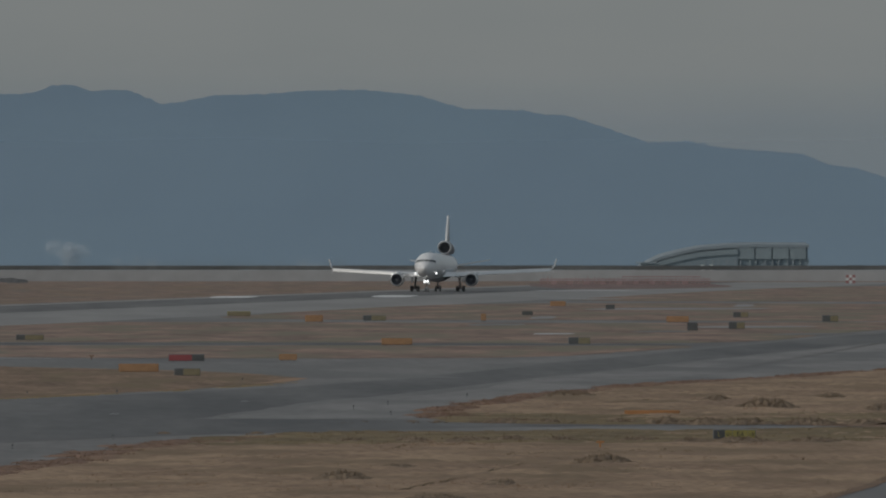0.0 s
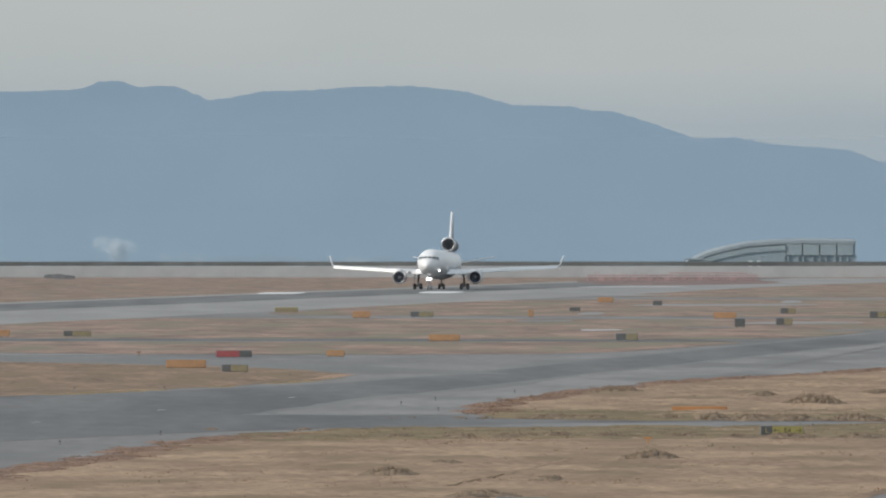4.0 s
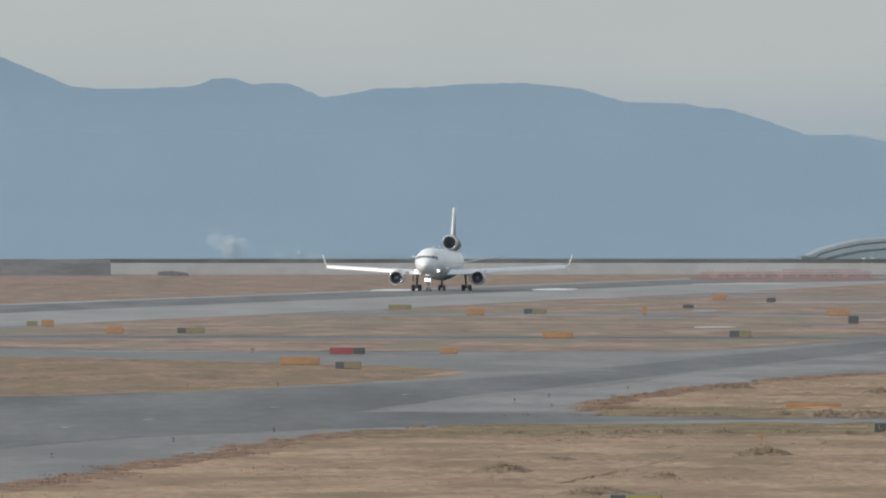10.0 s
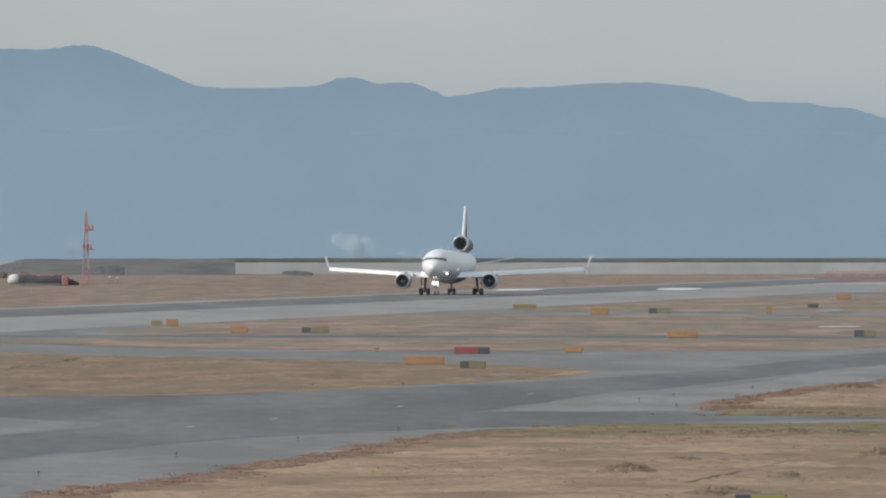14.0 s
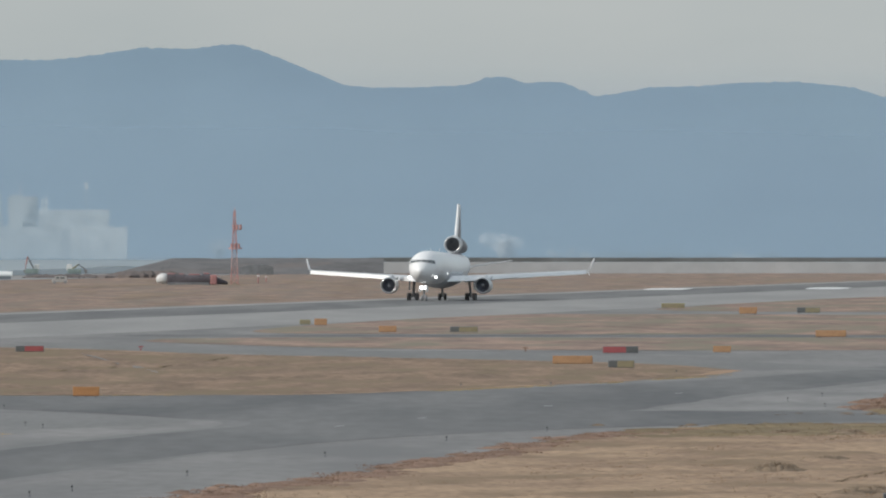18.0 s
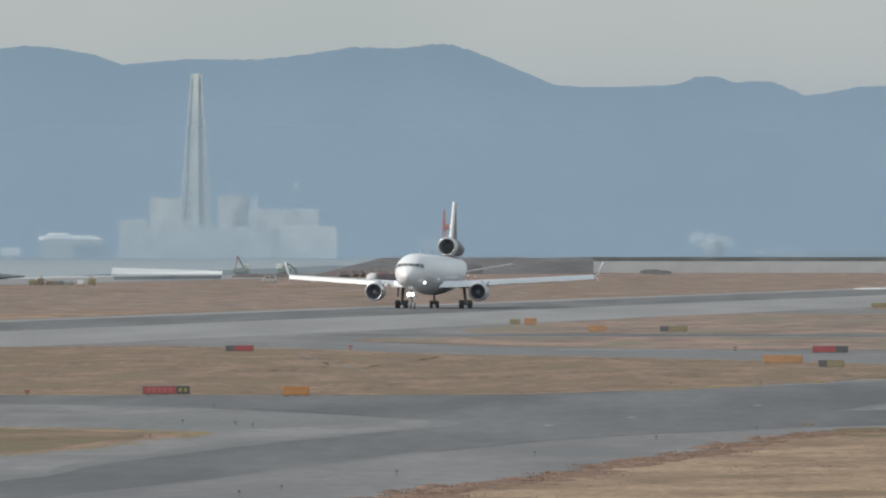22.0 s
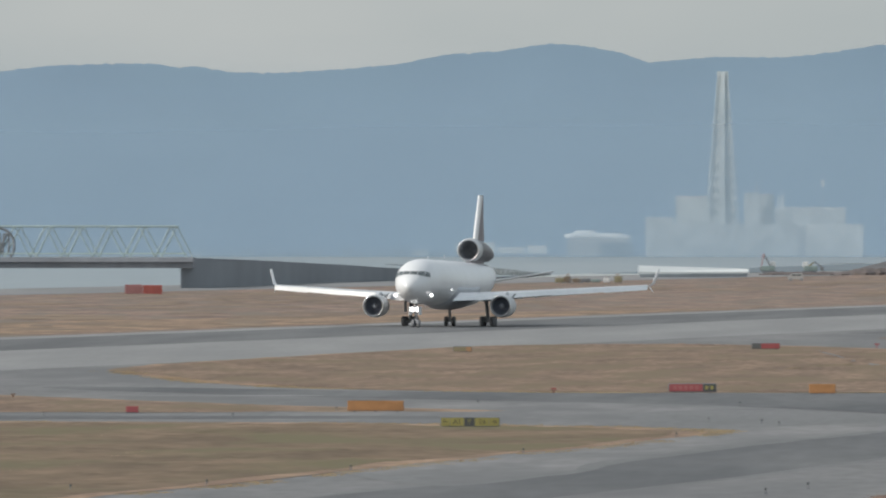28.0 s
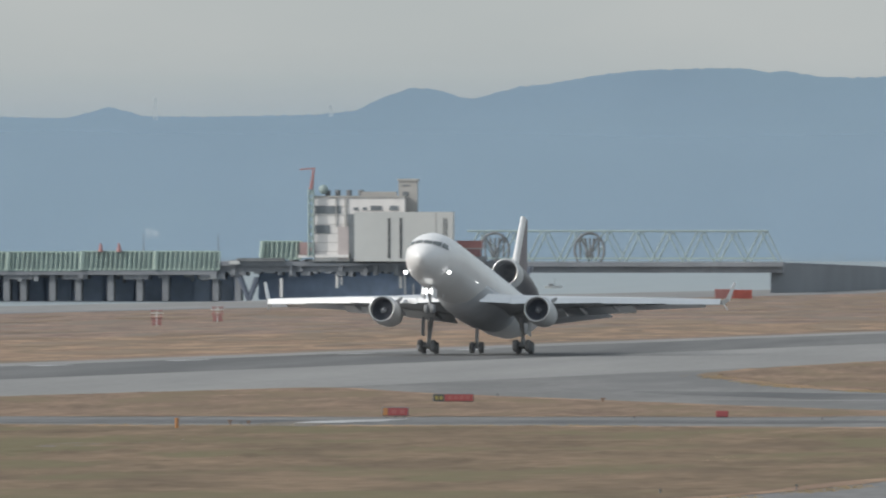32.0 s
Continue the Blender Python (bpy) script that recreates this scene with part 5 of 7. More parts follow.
    for y in (-0.36, 0.36):
        wheel("wheel", ng, 24.6, y, 0.52, 0.52, 0.40)
    for y in (-0.62, 0.62):
        bm = bmesh.new()
        box(bm, (2.2, 0.06, 1.1), (25.2, y, 2.2))
        part("gear_door", bm, M["white"], ng)
    lamp(ac, 25.15, -0.33, 2.4, 0.34)
    lamp(ac, 25.15, 0.33, 2.4, 0.34)
    for y in (-1, 1):
        mg = new("main_gear")
        mg.parent = ac
        MOVING["gear%d" % y] = mg
        bm = bmesh.new()
        rod(bm, (0, y * 5.33, 0.65), (0.1, y * 5.0, 3.9), 0.24, None, 10)
        rod(bm, (-0.85, y * 5.33, 0.65), (0.85, y * 5.33, 0.65), 0.18, None, 8)
        rod(bm, (0.1, y * 5.33, 1.5), (1.6, y * 5.1, 3.6), 0.07, None, 6)
        for dx in (-0.82, 0.82):
            rod(bm, (dx, y * 5.33 - 0.7, 0.65), (dx, y * 5.33 + 0.7, 0.65), 0.11, None, 8)
        part("bogie", bm, M["strut"], mg)
        for dx in (-0.82, 0.82):
            for dy in (-0.70, 0.70):
                wheel("wheel", mg, dx, y * 5.33 + dy, 0.67, 0.67, 0.52)
        bm = bmesh.new()
        box(bm, (1.6, 0.07, 2.0), (0, y * 5.95, 2.9))
        part("gear_door", bm, M["grey_paint"], mg)
    cg = new("centre_gear")
    cg.parent = ac
    MOVING["gear0"] = cg
    bm = bmesh.new()
    rod(bm, (-0.6, 0, 0.6), (-0.4, 0, 2.8), 0.2, None, 10)
    rod(bm, (-0.6, -0.5, 0.65), (-0.6, 0.5, 0.65), 0.11, None, 8)
    part("strut", bm, M["strut"], cg)
    for dy in (-0.5, 0.5):
        wheel("wheel", cg, -0.6, dy, 0.65, 0.65, 0.46)
    # lamps on the nose sides and at the left wing root
    for y in (-2.4, 2.4):
        lamp(ac, 26.4, y, 4.28, 0.24)
    lamp(ac, 14.0, 2.95, 4.9, 0.055)
    # aerials and probes
    for x, up in ((16.0, 1), (4.0, 1), (18.0, -1)):
        bm = bmesh.new()
        z = 9.05 if up > 0 else 3.1
        loft(bm, [[(x + 0.3, 0, z), (x - 0.3, 0.05, z), (x - 0.3, -0.05, z)], [(x - 0.1, 0, z + up * 0.45), (x - 0.35, 0.03, z + up * 0.45), (x - 0.35, -0.03, z + up * 0.45)]])
        part("aerial", bm, M["white"], ac)
    return ac


AIRCRAFT = build_aircraft()


# ---- signs on the verges ----
def letters(text, size, mat, parent, x, z, y):
    c = bpy.data.curves.new("lettering", "FONT")
    c.body, c.size, c.extrude, c.align_x, c.align_y = text, size, 0.004, "CENTER", "CENTER"
    c.materials.append(mat)
    ob = new("lettering", c)
    ob.parent = parent
    ob.matrix_basis = pose(x, y, z, 90, 0, 0)
    return ob


def sign(u0, u1, v0, v1, panels, label, d=None):
    """A guidance sign on two short legs. panels: share of the width, material, bars or a word."""
    d = d or depth(v1)
    w, hgt = sized(d, u1 - u0), sized(d, v1 - v0)
    base = sight((u0 + u1) / 2, v1, d)
    base.z = 0.02
    t = thing("guidance_sign", base, label, "airfield sign", "airfield signs", facing((u0 + u1) / 2))
    leg = min(0.22, hgt * 0.2)
    for k in (-0.38, 0, 0.38):
        bm = bmesh.new()
        rod(bm, (k * w, 0.1, -0.1), (k * w, 0.1, leg + 0.05), 0.05, None, 6)
        part("leg", bm, M["dark"], t)
    bm = bmesh.new()
    vs = box(bm, (w + 0.08, 0.22, hgt - leg + 0.06), (0, 0.13, leg + (hgt - leg) / 2))
    bmesh.ops.bevel(bm, geom=list(bm.edges), offset=0.02, segments=1, affect="EDGES")
    part("cabinet", bm, M[panels[0][1]] if len(panels) == 1 else M["dark"], t)
    x = -w / 2
    for share, mat, content in panels:
        # far signs take the copies with haze mixed into their colour
        mat = {"sign_yellow": "sign_dull", "sign_orange": "sign_faded", "sign_black": "sign_grey"}.get(mat, mat) if d > 1300 else mat
        pw = w * share
        bm = bmesh.new()
        box(bm, (pw - 0.03, 0.03, hgt - leg - 0.04), (x + pw / 2, 0.0, leg + (hgt - leg) / 2))
        face = part("panel", bm, M[mat], t)
        if isinstance(content, int) and d < 1450:
            for i in range(content):
                bm = bmesh.new()
                bw = pw * 0.8 / content
                box(bm, (bw * 0.62, 0.012, (hgt - leg) * 0.5), (x + pw * 0.1 + bw * (i + 0.5), -0.02, leg + (hgt - leg) / 2))
                part("bar", bm, M["sign_white" if mat == "sign_red" else "sign_ink" if mat == "sign_yellow" else "sign_yellow"], face)
        elif isinstance(content, str):
            letters(content, (hgt - leg) * 0.8, M["sign_ink"] if mat == "sign_yellow" else M["sign_yellow"], face, x + pw / 2, leg + (hgt - leg) / 2, -0.022)
        x += pw
    return t


RB = "red and black illuminated airfield sign on the grass"
OB = "plain orange back of an airfield sign on the grass"
BY = "black and yellow airfield guidance sign on the grass"
sign(1158, 1220, 612, 626, [(0.66, "sign_red", 3), (0.34, "sign_black", 2)], RB)
sign(1070, 1139, 629, 645, [(1, "sign_orange", 0)], OB)
sign(1168, 1213, 637, 652, [(0.34, "sign_black", 1), (0.66, "sign_yellow", 3)], BY)
sign(888, 936, 577, 588, [(0.32, "sign_black", 0), (0.68, "sign_yellow", 0)], BY)
sign(1400, 1430, 543, 556, [(1, "sign_orange", 0)], OB)
sign(1502, 1542, 543, 554, [(0.36, "sign_black", 0), (0.64, "sign_yellow", 0)], BY)
sign(1535, 1588, 584, 597, [(1, "sign_orange", 0)], OB)
sign(1354, 1384, 612, 624, [(1, "sign_orange", 0)], OB)
sign(1262, 1302, 536, 545, [(1, "sign_yellow", 0)], "dull yellow far airfield sign on the grass")
sign(1834, 1860, 518, 528, [(1, "sign_orange", 0)], OB)
sign(1932, 1947, 524, 533, [(1, "sign_black", 0)], "small black airfield sign on the grass")
sign(1784, 1802, 536, 543, [(1, "sign_black", 0)], "small black airfield sign on the grass")
sign(2077, 2094, 556, 572, [(1, "sign_black", 1)], "small black airfield sign on the grass")
sign(2150, 2178, 555, 569, [(0.5, "sign_black", 0), (0.5, "sign_yellow", 0)], BY)
sign(2158, 2184, 537, 548, [(0.5, "sign_black", 0), (0.5, "sign_yellow", 0)], BY)
sign(2316, 2344, 543, 556, [(0.5, "sign_black", 0), (0.5, "sign_yellow", 0)], BY)
sign(2040, 2078, 545, 557, [(1, "sign_orange", 0)], OB)
sign(1866, 1904, 582, 596, [(0.45, "sign_black", 0), (0.55, "sign_yellow", 0)], BY)
sign(1711, 1719, 540, 554, [(1, "sign_orange", 0)], "narrow orange marker post on the grass")
sign(1966, 2062, 712, 721, [(1, "sign_orange", 0)], "long low orange board in the grass")
sign(2123, 2197, 746, 766, [(0.27, "sign_black", "L"), (0.18, "sign_yellow", "\u2190"), (0.37, "sign_yellow", "E4"), (0.18, "sign_yellow", "\u2192")], "black and yellow guidance sign with letters L, E4")
sign(1655, 1745, 873, 891, [(0.3, "sign_black", 0), (0.7, "sign_yellow", 0)], BY)
sign(119, 168, 611, 623, [(0.32, "sign_black", 1), (0.68, "sign_red", 3)], RB)
sign(-28, 55, 683, 700, [(0.72, "sign_red", 5), (0.28, "sign_black", 2)], RB)
sign(221, 266, 684, 703, [(1, "sign_orange", 0)], OB)
sign(622, 640, 565, 574, [(1, "sign_yellow", 0)], "dull yellow airfield sign on the grass")
sign(648, 669, 563, 576, [(1, "sign_orange", 0)], OB)
sign(762, 792, 576, 588, [(1, "sign_orange", 0)], OB)
sign(-597, -499, 714, 734, [(1, "sign_orange", 0)], OB)
sign(-432, -329, 743, 762, [(0.15, "sign_yellow", "\u2190"), (0.25, "sign_yellow", "A5"), (0.18, "sign_black", "F"), (0.25, "sign_yellow", "E4"), (0.17, "sign_yellow", "\u2192")],
     "yellow guidance sign with black letters A5, F, E4")
sign(-410, -378, 617, 628, [(0.7, "sign_yellow", 3), (0.3, "sign_orange", 0)], "small yellow airfield sign on the grass")
sign(-1494, -1423, 694, 710, [(0.28, "sign_black", 2), (0.72, "sign_red", 4)], RB)
sign(-1584, -1539, 718, 736, [(0.2, "sign_orange", 0), (0.8, "sign_red", 2)], "red airfield sign with orange edge on the grass")
sign(-990, -970, 724, 736, [(1, "sign_red", 0)], "small red airfield sign on the grass")


# ---- the red and white radio mast ----
def radio_mast():
    d = depth(502)
    base = sight(506, 502, d)
    t = thing("radio_mast", base, "red and white steel lattice radio mast", "mast")
    hgt = sized(d, 130)
    n = 9
    for i in range(n):
        z0, z1 = hgt * i / n, hgt * (i + 1) / n
        r0, r1 = 0.95 * (1 - z0 / hgt) + 0.24, 0.95 * (1 - z1 / hgt) + 0.24
        bm = bmesh.new()
        for k in range(4):
            a = math.pi / 4 + k * math.pi / 2
            b = a + math.pi / 2
            p0, p1 = Vector((math.cos(a) * r0, math.sin(a) * r0, z0)), Vector((math.cos(a) * r1, math.sin(a) * r1, z1))
            q0, q1 = Vector((math.cos(b) * r0, math.sin(b) * r0, z0)), Vector((math.cos(b) * r1, math.sin(b) * r1, z1))
            rod(bm, p0, p1, 0.11, None, 6)
            rod(bm, p0, q1, 0.07, None, 5)
            rod(bm, q0, p1, 0.07, None, 5)
            rod(bm, p1, q1, 0.07, None, 5)
        part("lattice_section", bm, M["pink_paint"] if i in (2, 3) else M["mast_red"], t)
    for z, off in ((hgt * 0.49, 0.2), (hgt * 0.75, 0.6)):
        bm = bmesh.new()
        rod(bm, (off, 0, z - 0.12), (off, 0, z + 0.12), 1.6 if off < 0.5 else 1.0, None, 12)
        part("platform", bm, M["mast_red"], t)
        for k in (-1, 0, 1):
            bm = bmesh.new()
            rod(bm, (off + k * 0.8, -0.9, z + 0.1), (off + k * 0.8, -0.9, z + 1.1), 0.28, None, 8)
            part("aerial_drum", bm, M["mast_red"], t)
    bm = bmesh.new()
    rod(bm, (0, 0, hgt), (0, 0, hgt + 0.9), 0.06, None, 5)
    part("tip", bm, M["mast_red"], t)


radio_mast()


# ---- pier, building and bridges ----
PIER_D = 3000.0


def pier_box(name, u0, u1, v0, v1, mat, parent, dd=0.0, deep=6.0, label=""):
    return far_box(name, u0, u1, v0, v1, PIER_D + dd, M[mat], parent, deep, label)


def pier_building():
    t = thing("pier_building", (0, 0, 0), "off-white block building with window bands on a pier", "building")
    pier_box("tower_block", -1707, -1545, 342, 460, "bldg_cream", t, 0, 5)
    pier_box("hall", -1635, -1459, 370, 458, "bldg_white", t, -4, 3.5, "plain off-white hall")
    pier_box("stair_tower", -1556, -1523, 313, 372, "bldg_grey", t, 3, 2)
    pier_box("stair_tower_cap", -1558, -1521, 311, 315, "bldg_grey", t, 2.8, 2.4)
    # no hollow here: the recess's shade is a solid dark box
    pier_box("recess", -1645, -1634, 374, 453, "window", t, -1, 2, "dark strip in place of the shaded recess between blocks")
    pier_box("side_wing", -1664, -1645, 396, 455, "wing_pink", t, -0.5, 3, "pinkish low wing")
    pier_box("drain_pipe", -1668.5, -1666.5, 344, 396, "bldg_grey", t, -0.3, 0.4)
    pier_box("drain_pipe", -1652, -1649, 344, 396, "bldg_grey", t, -0.3, 0.4)
    pier_box("parapet", -1708, -1544, 341, 344, "bldg_grey", t, -0.25, 5.5)
    for u0, u1, v0, v1 in ((-1705, -1659, 359, 373), (-1705, -1679, 394, 408), (-1606, -1586, 359, 367), (-1572, -1557, 359, 367), (-1636, -1628, 362, 367), (-1620, -1613, 362, 367), (-1549, -1538, 334, 341), (-1550, -1536, 322, 324)):
        pier_box("window_band", u0, u1, v0, v1, "window", t, -0.15 if v0 > 345 else 2.9, 0.6)
    for u in (-1575, -1554):
        pier_box("slot", u, u + 3.8, 381, 452, "sign_black", t, -4.1, 0.6)
    for u in (-1476.5, -1471.5):
        pier_box("slot", u, u + 1.3, 381, 452, "sign_black", t, -4.1, 0.6)
    for u, w in ((-1482.5, 2.6), (-1467, 2.6)):
        pier_box("low_vent", u, u + w, 446, 453, "sign_black", t, -4.1, 0.6)
    pier_box("seam", -1490, -1489, 371, 457, "bldg_grey", t, -4.05, 0.6)
    for u in (-1682, -1664, -1644, -1623):
        bm = bmesh.new()
        rod(bm, sight(u, 342, PIER_D + 6), sight(u, 331, PIER_D + 6), 0.52, None, 12)
        part("roof_tank", bm, M["dark"], t, smooth=False)
    pier_box("roof_screen", -1622, -1560, 334, 342, "bldg_grey", t, 5, 1)
    bm = bmesh.new()
    a = sight(-1690, 330, PIER_D + 5)
    bmesh.ops.create_uvsphere(bm, u_segments=14, v_segments=8, radius=0.95, matrix=Matrix.Translation(a))
    part("roof_dome", bm, M["grey_steel"], t, smooth=True)
    for v in (360, 376, 392, 408, 424, 440):
        pier_box("floor_line", -1707, -1645, v, v + 0.8, "bldg_grey", t, -0.06, 0.3)
    # crane beside it
    c = thing("tower_crane", (0, 0, 0), "small red and grey tower crane", "crane")
    for i in range(9):
        v0 = 450 - i * 13.5
        bm = bmesh.new()
        for du0, du1 in ((-4, 4), (4, -4)):
            rod(bm, sight(-1712 + du0, v0, PIER_D - 1), sight(-1712 + du1, v0 - 13.5, PIER_D - 1), 0.14, None, 5)
        for du in (-4, 4):
            rod(bm, sight(-1712 + du, v0, PIER_D - 1), sight(-1712 + du, v0 - 13.5, PIER_D - 1), 0.22, None, 5)
        part("mast_section", bm, M["grey_steel"], c)
    bm = bmesh.new()
    rod(bm, sight(-1712, 330, PIER_D - 1), sight(-1707, 293, PIER_D - 1), 0.40, 0.22, 6)
    part("slewing_post", bm, M["red_far"], c)
    bm = bmesh.new()
    rod(bm, sight(-1732, 294.5, PIER_D - 1), sight(-1705, 292.5, PIER_D - 1), 0.14, None, 6)
    part("jib", bm, M["red_far"], c)


def pier_deck():
    """The long deck on stout legs under the building and the walled road."""
    t = thing("pier", (0, 0, 0), "long concrete pier deck on dark legs", "pier")
    pier_box("deck", -2700, -1880, 474, 482, "pier", t, 0, 14)
    pier_box("deck", -1880, -1340, 458, 466, "pier", t, 0, 14)
    pier_box("lower_deck", -1880, -1325, 466, 477, "pier", t, 1, 12)
    for i in range(26):
        u = -1878 + i * 21.2
        pier_box("deck_beam", u, u + 12 + 5 * math.sin(i * 2.1), 475, 482 + 3 * math.sin(i * 1.3), "pier", t, 0.8, 8)
    for u0, u1 in ((-1364, -1342), (-1330, -1352), (-1340, -1322)):
        bm = bmesh.new()
        rod(bm, sight(u0, 522, PIER_D - 1), sight(u1, 468, PIER_D - 1), 0.35, None, 6)
        part("end_brace", bm, M["brace_navy"], t)
    # dark sheets painted as the shade beneath the deck
    pier_box("under_shade", -1806, -1330, 472, 526, "navy_shade", t, 7.0, 1, "dark sheet put in for the shade below the deck")
    pier_box("under_shade", -2700, -1842, 480, 529, "pier_dark", t, 10, 2, "dark sheet put in for the shade below the deck")
    rnd = random.Random(3)
    for i, u in enumerate((-2400, -2330, -2262, -2232, -2180, -2134, -2076, -2024, -1978, -1888, -1848)):
        w = 11
        pier_box("leg", u, u + w, 482, 528, "pier", t, 1, 4, "pale concrete pier leg")
        if i % 2:
            pier_box("cross_head", u - 22, u + 22, 481, 490, "pier", t, 0.5, 5)
    for u0, u1 in ((-2440, -2404), (-2388, -2340), (-2318, -2270), (-2250, -2236), (-2215, -2190), (-2170, -2140), (-2122, -2084), (-2060, -2028), (-2014, -1982), (-1920, -1892), (-1876, -1852)):
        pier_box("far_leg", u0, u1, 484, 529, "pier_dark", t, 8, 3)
    # slanted bracing further along
    for u0, u1 in ((-1839, -1823), (-1808, -1823)):
        bm = bmesh.new()
        rod(bm, sight(u0, 486, PIER_D), sight(u1, 527, PIER_D), 0.62, 0.5, 6)
        part("brace", bm, M["brace_navy"], t, "dark slanted brace")
    for u, w, v0, v1 in ((-1768, 5, 488, 522), (-1668, 4, 479, 505), (-1659, 2, 480, 500), (-1555, 5, 479, 506), (-1546, 2.5, 484, 516), (-1531, 2, 498, 517), (-1494, 2.5, 490, 503), (-1433, 2, 495, 512), (-1384, 4, 494, 514), (-1364, 2, 498, 508)):
        pier_box("leg", u, u + w, v0, v1, "bldg_cream", t, 1.2, 1)
    for u0, u1, v0, v1, m in ((-1858, -1840, 457, 463, "bldg_white"), (-1840, -1760, 452, 458, "dark"), (-1735, -1640, 446, 451, "bldg_cream"), (-1732, -1708, 424, 447, "pink_paint"), (-1454, -1408, 421, 434, "red_far"), (-1449, -1410, 436, 449, "hulk_red"), (-1452, -1406, 434, 436, "bldg_grey"), (-1460, -1400, 449, 458, "pier")):
        pier_box("deck_gear", u0, u1, v0, v1, m, t, -1, 3)
    for i in range(70):
        u = rnd.uniform(-1880, -1340)
        top = rnd.uniform(452, 458)
        pier_box("deck_gear", u, u + rnd.uniform(4, 16), top, 459, rnd.choice(("pier", "grey_steel", "dark", "bldg_grey")), t, rnd.uniform(-0.3, 6), 1.2)
    for i in range(14):
        u = rnd.uniform(-1880, -1340)
        pier_box("fender", u, u + rnd.uniform(3, 9), 465, rnd.uniform(474, 484), "pier", t, rnd.uniform(-0.5, 1), 1.0)
    for i in range(26):
        u = rnd.uniform(-2400, -1880)
        pier_box("fender", u, u + rnd.uniform(4, 14), 480, rnd.uniform(486, 497), rnd.choice(("pier", "rubble")), t, rnd.uniform(-0.4, 6), 1.0)


def walled_road():
    """The pale green ribbed screens of the road deck."""
    for u0, u1, v0, v1 in ((-2440, -2258, 440, 475), (-2254, -2126, 440, 475), (-2122, -1994, 439, 474), (-1990, -1877, 439, 474), (-1800, -1730, 421, 455)):
        t = thing("noise_screen", (0, 0, 0), "pale green ribbed steel screen on the pier road", "screen", "road screens")
        pier_box("panel", u0, u1, v0 + 3, v1 - 4, "grey_steel", t, 0.3, 0.3)
        pier_box("top_rail", u0, u1, v0, v0 + 3, "green_steel", t, -0.1, 0.6)
        pier_box("bottom_rail", u0, u1, v1 - 4, v1, "green_steel", t, -0.1, 0.6)
        n = max(4, int((u1 - u0) / 8.2))
        for i in range(n + 1):
            u = u0 + (u1 - u0) * i / n
            bm = bmesh.new()
            big = i in (0,)
            rod(bm, sight(u, v1 - 1, PIER_D - 0.1), sight(u + 2.2, v0 + 1, PIER_D - 0.1), 0.55 if big else 0.20, None, 5)
            part("rib", bm, M["green_steel"], t)
    for u in (-2011, -1878):
        m = thing("light_pole", (0, 0, 0), "dark thin pole on the pier road", "pole", "pier poles")
        bm = bmesh.new()
        rod(bm, sight(u, 440, PIER_D), sight(u, 409, PIER_D), 0.11, 0.07, 6)
        part("pole", bm, M["dark"], m)
    for u in (-2088, -2055):
        m = thing("marker_buoy", (0, 0, 0), "red pointed marker on the pier road", "marker", "pier markers")
        bm = bmesh.new()
        rod(bm, sight(u, 441, PIER_D - 0.4), sight(u, 425, PIER_D - 0.4), 0.55, 0.12, 8)
        part("cone", bm, M["red_far"], m)


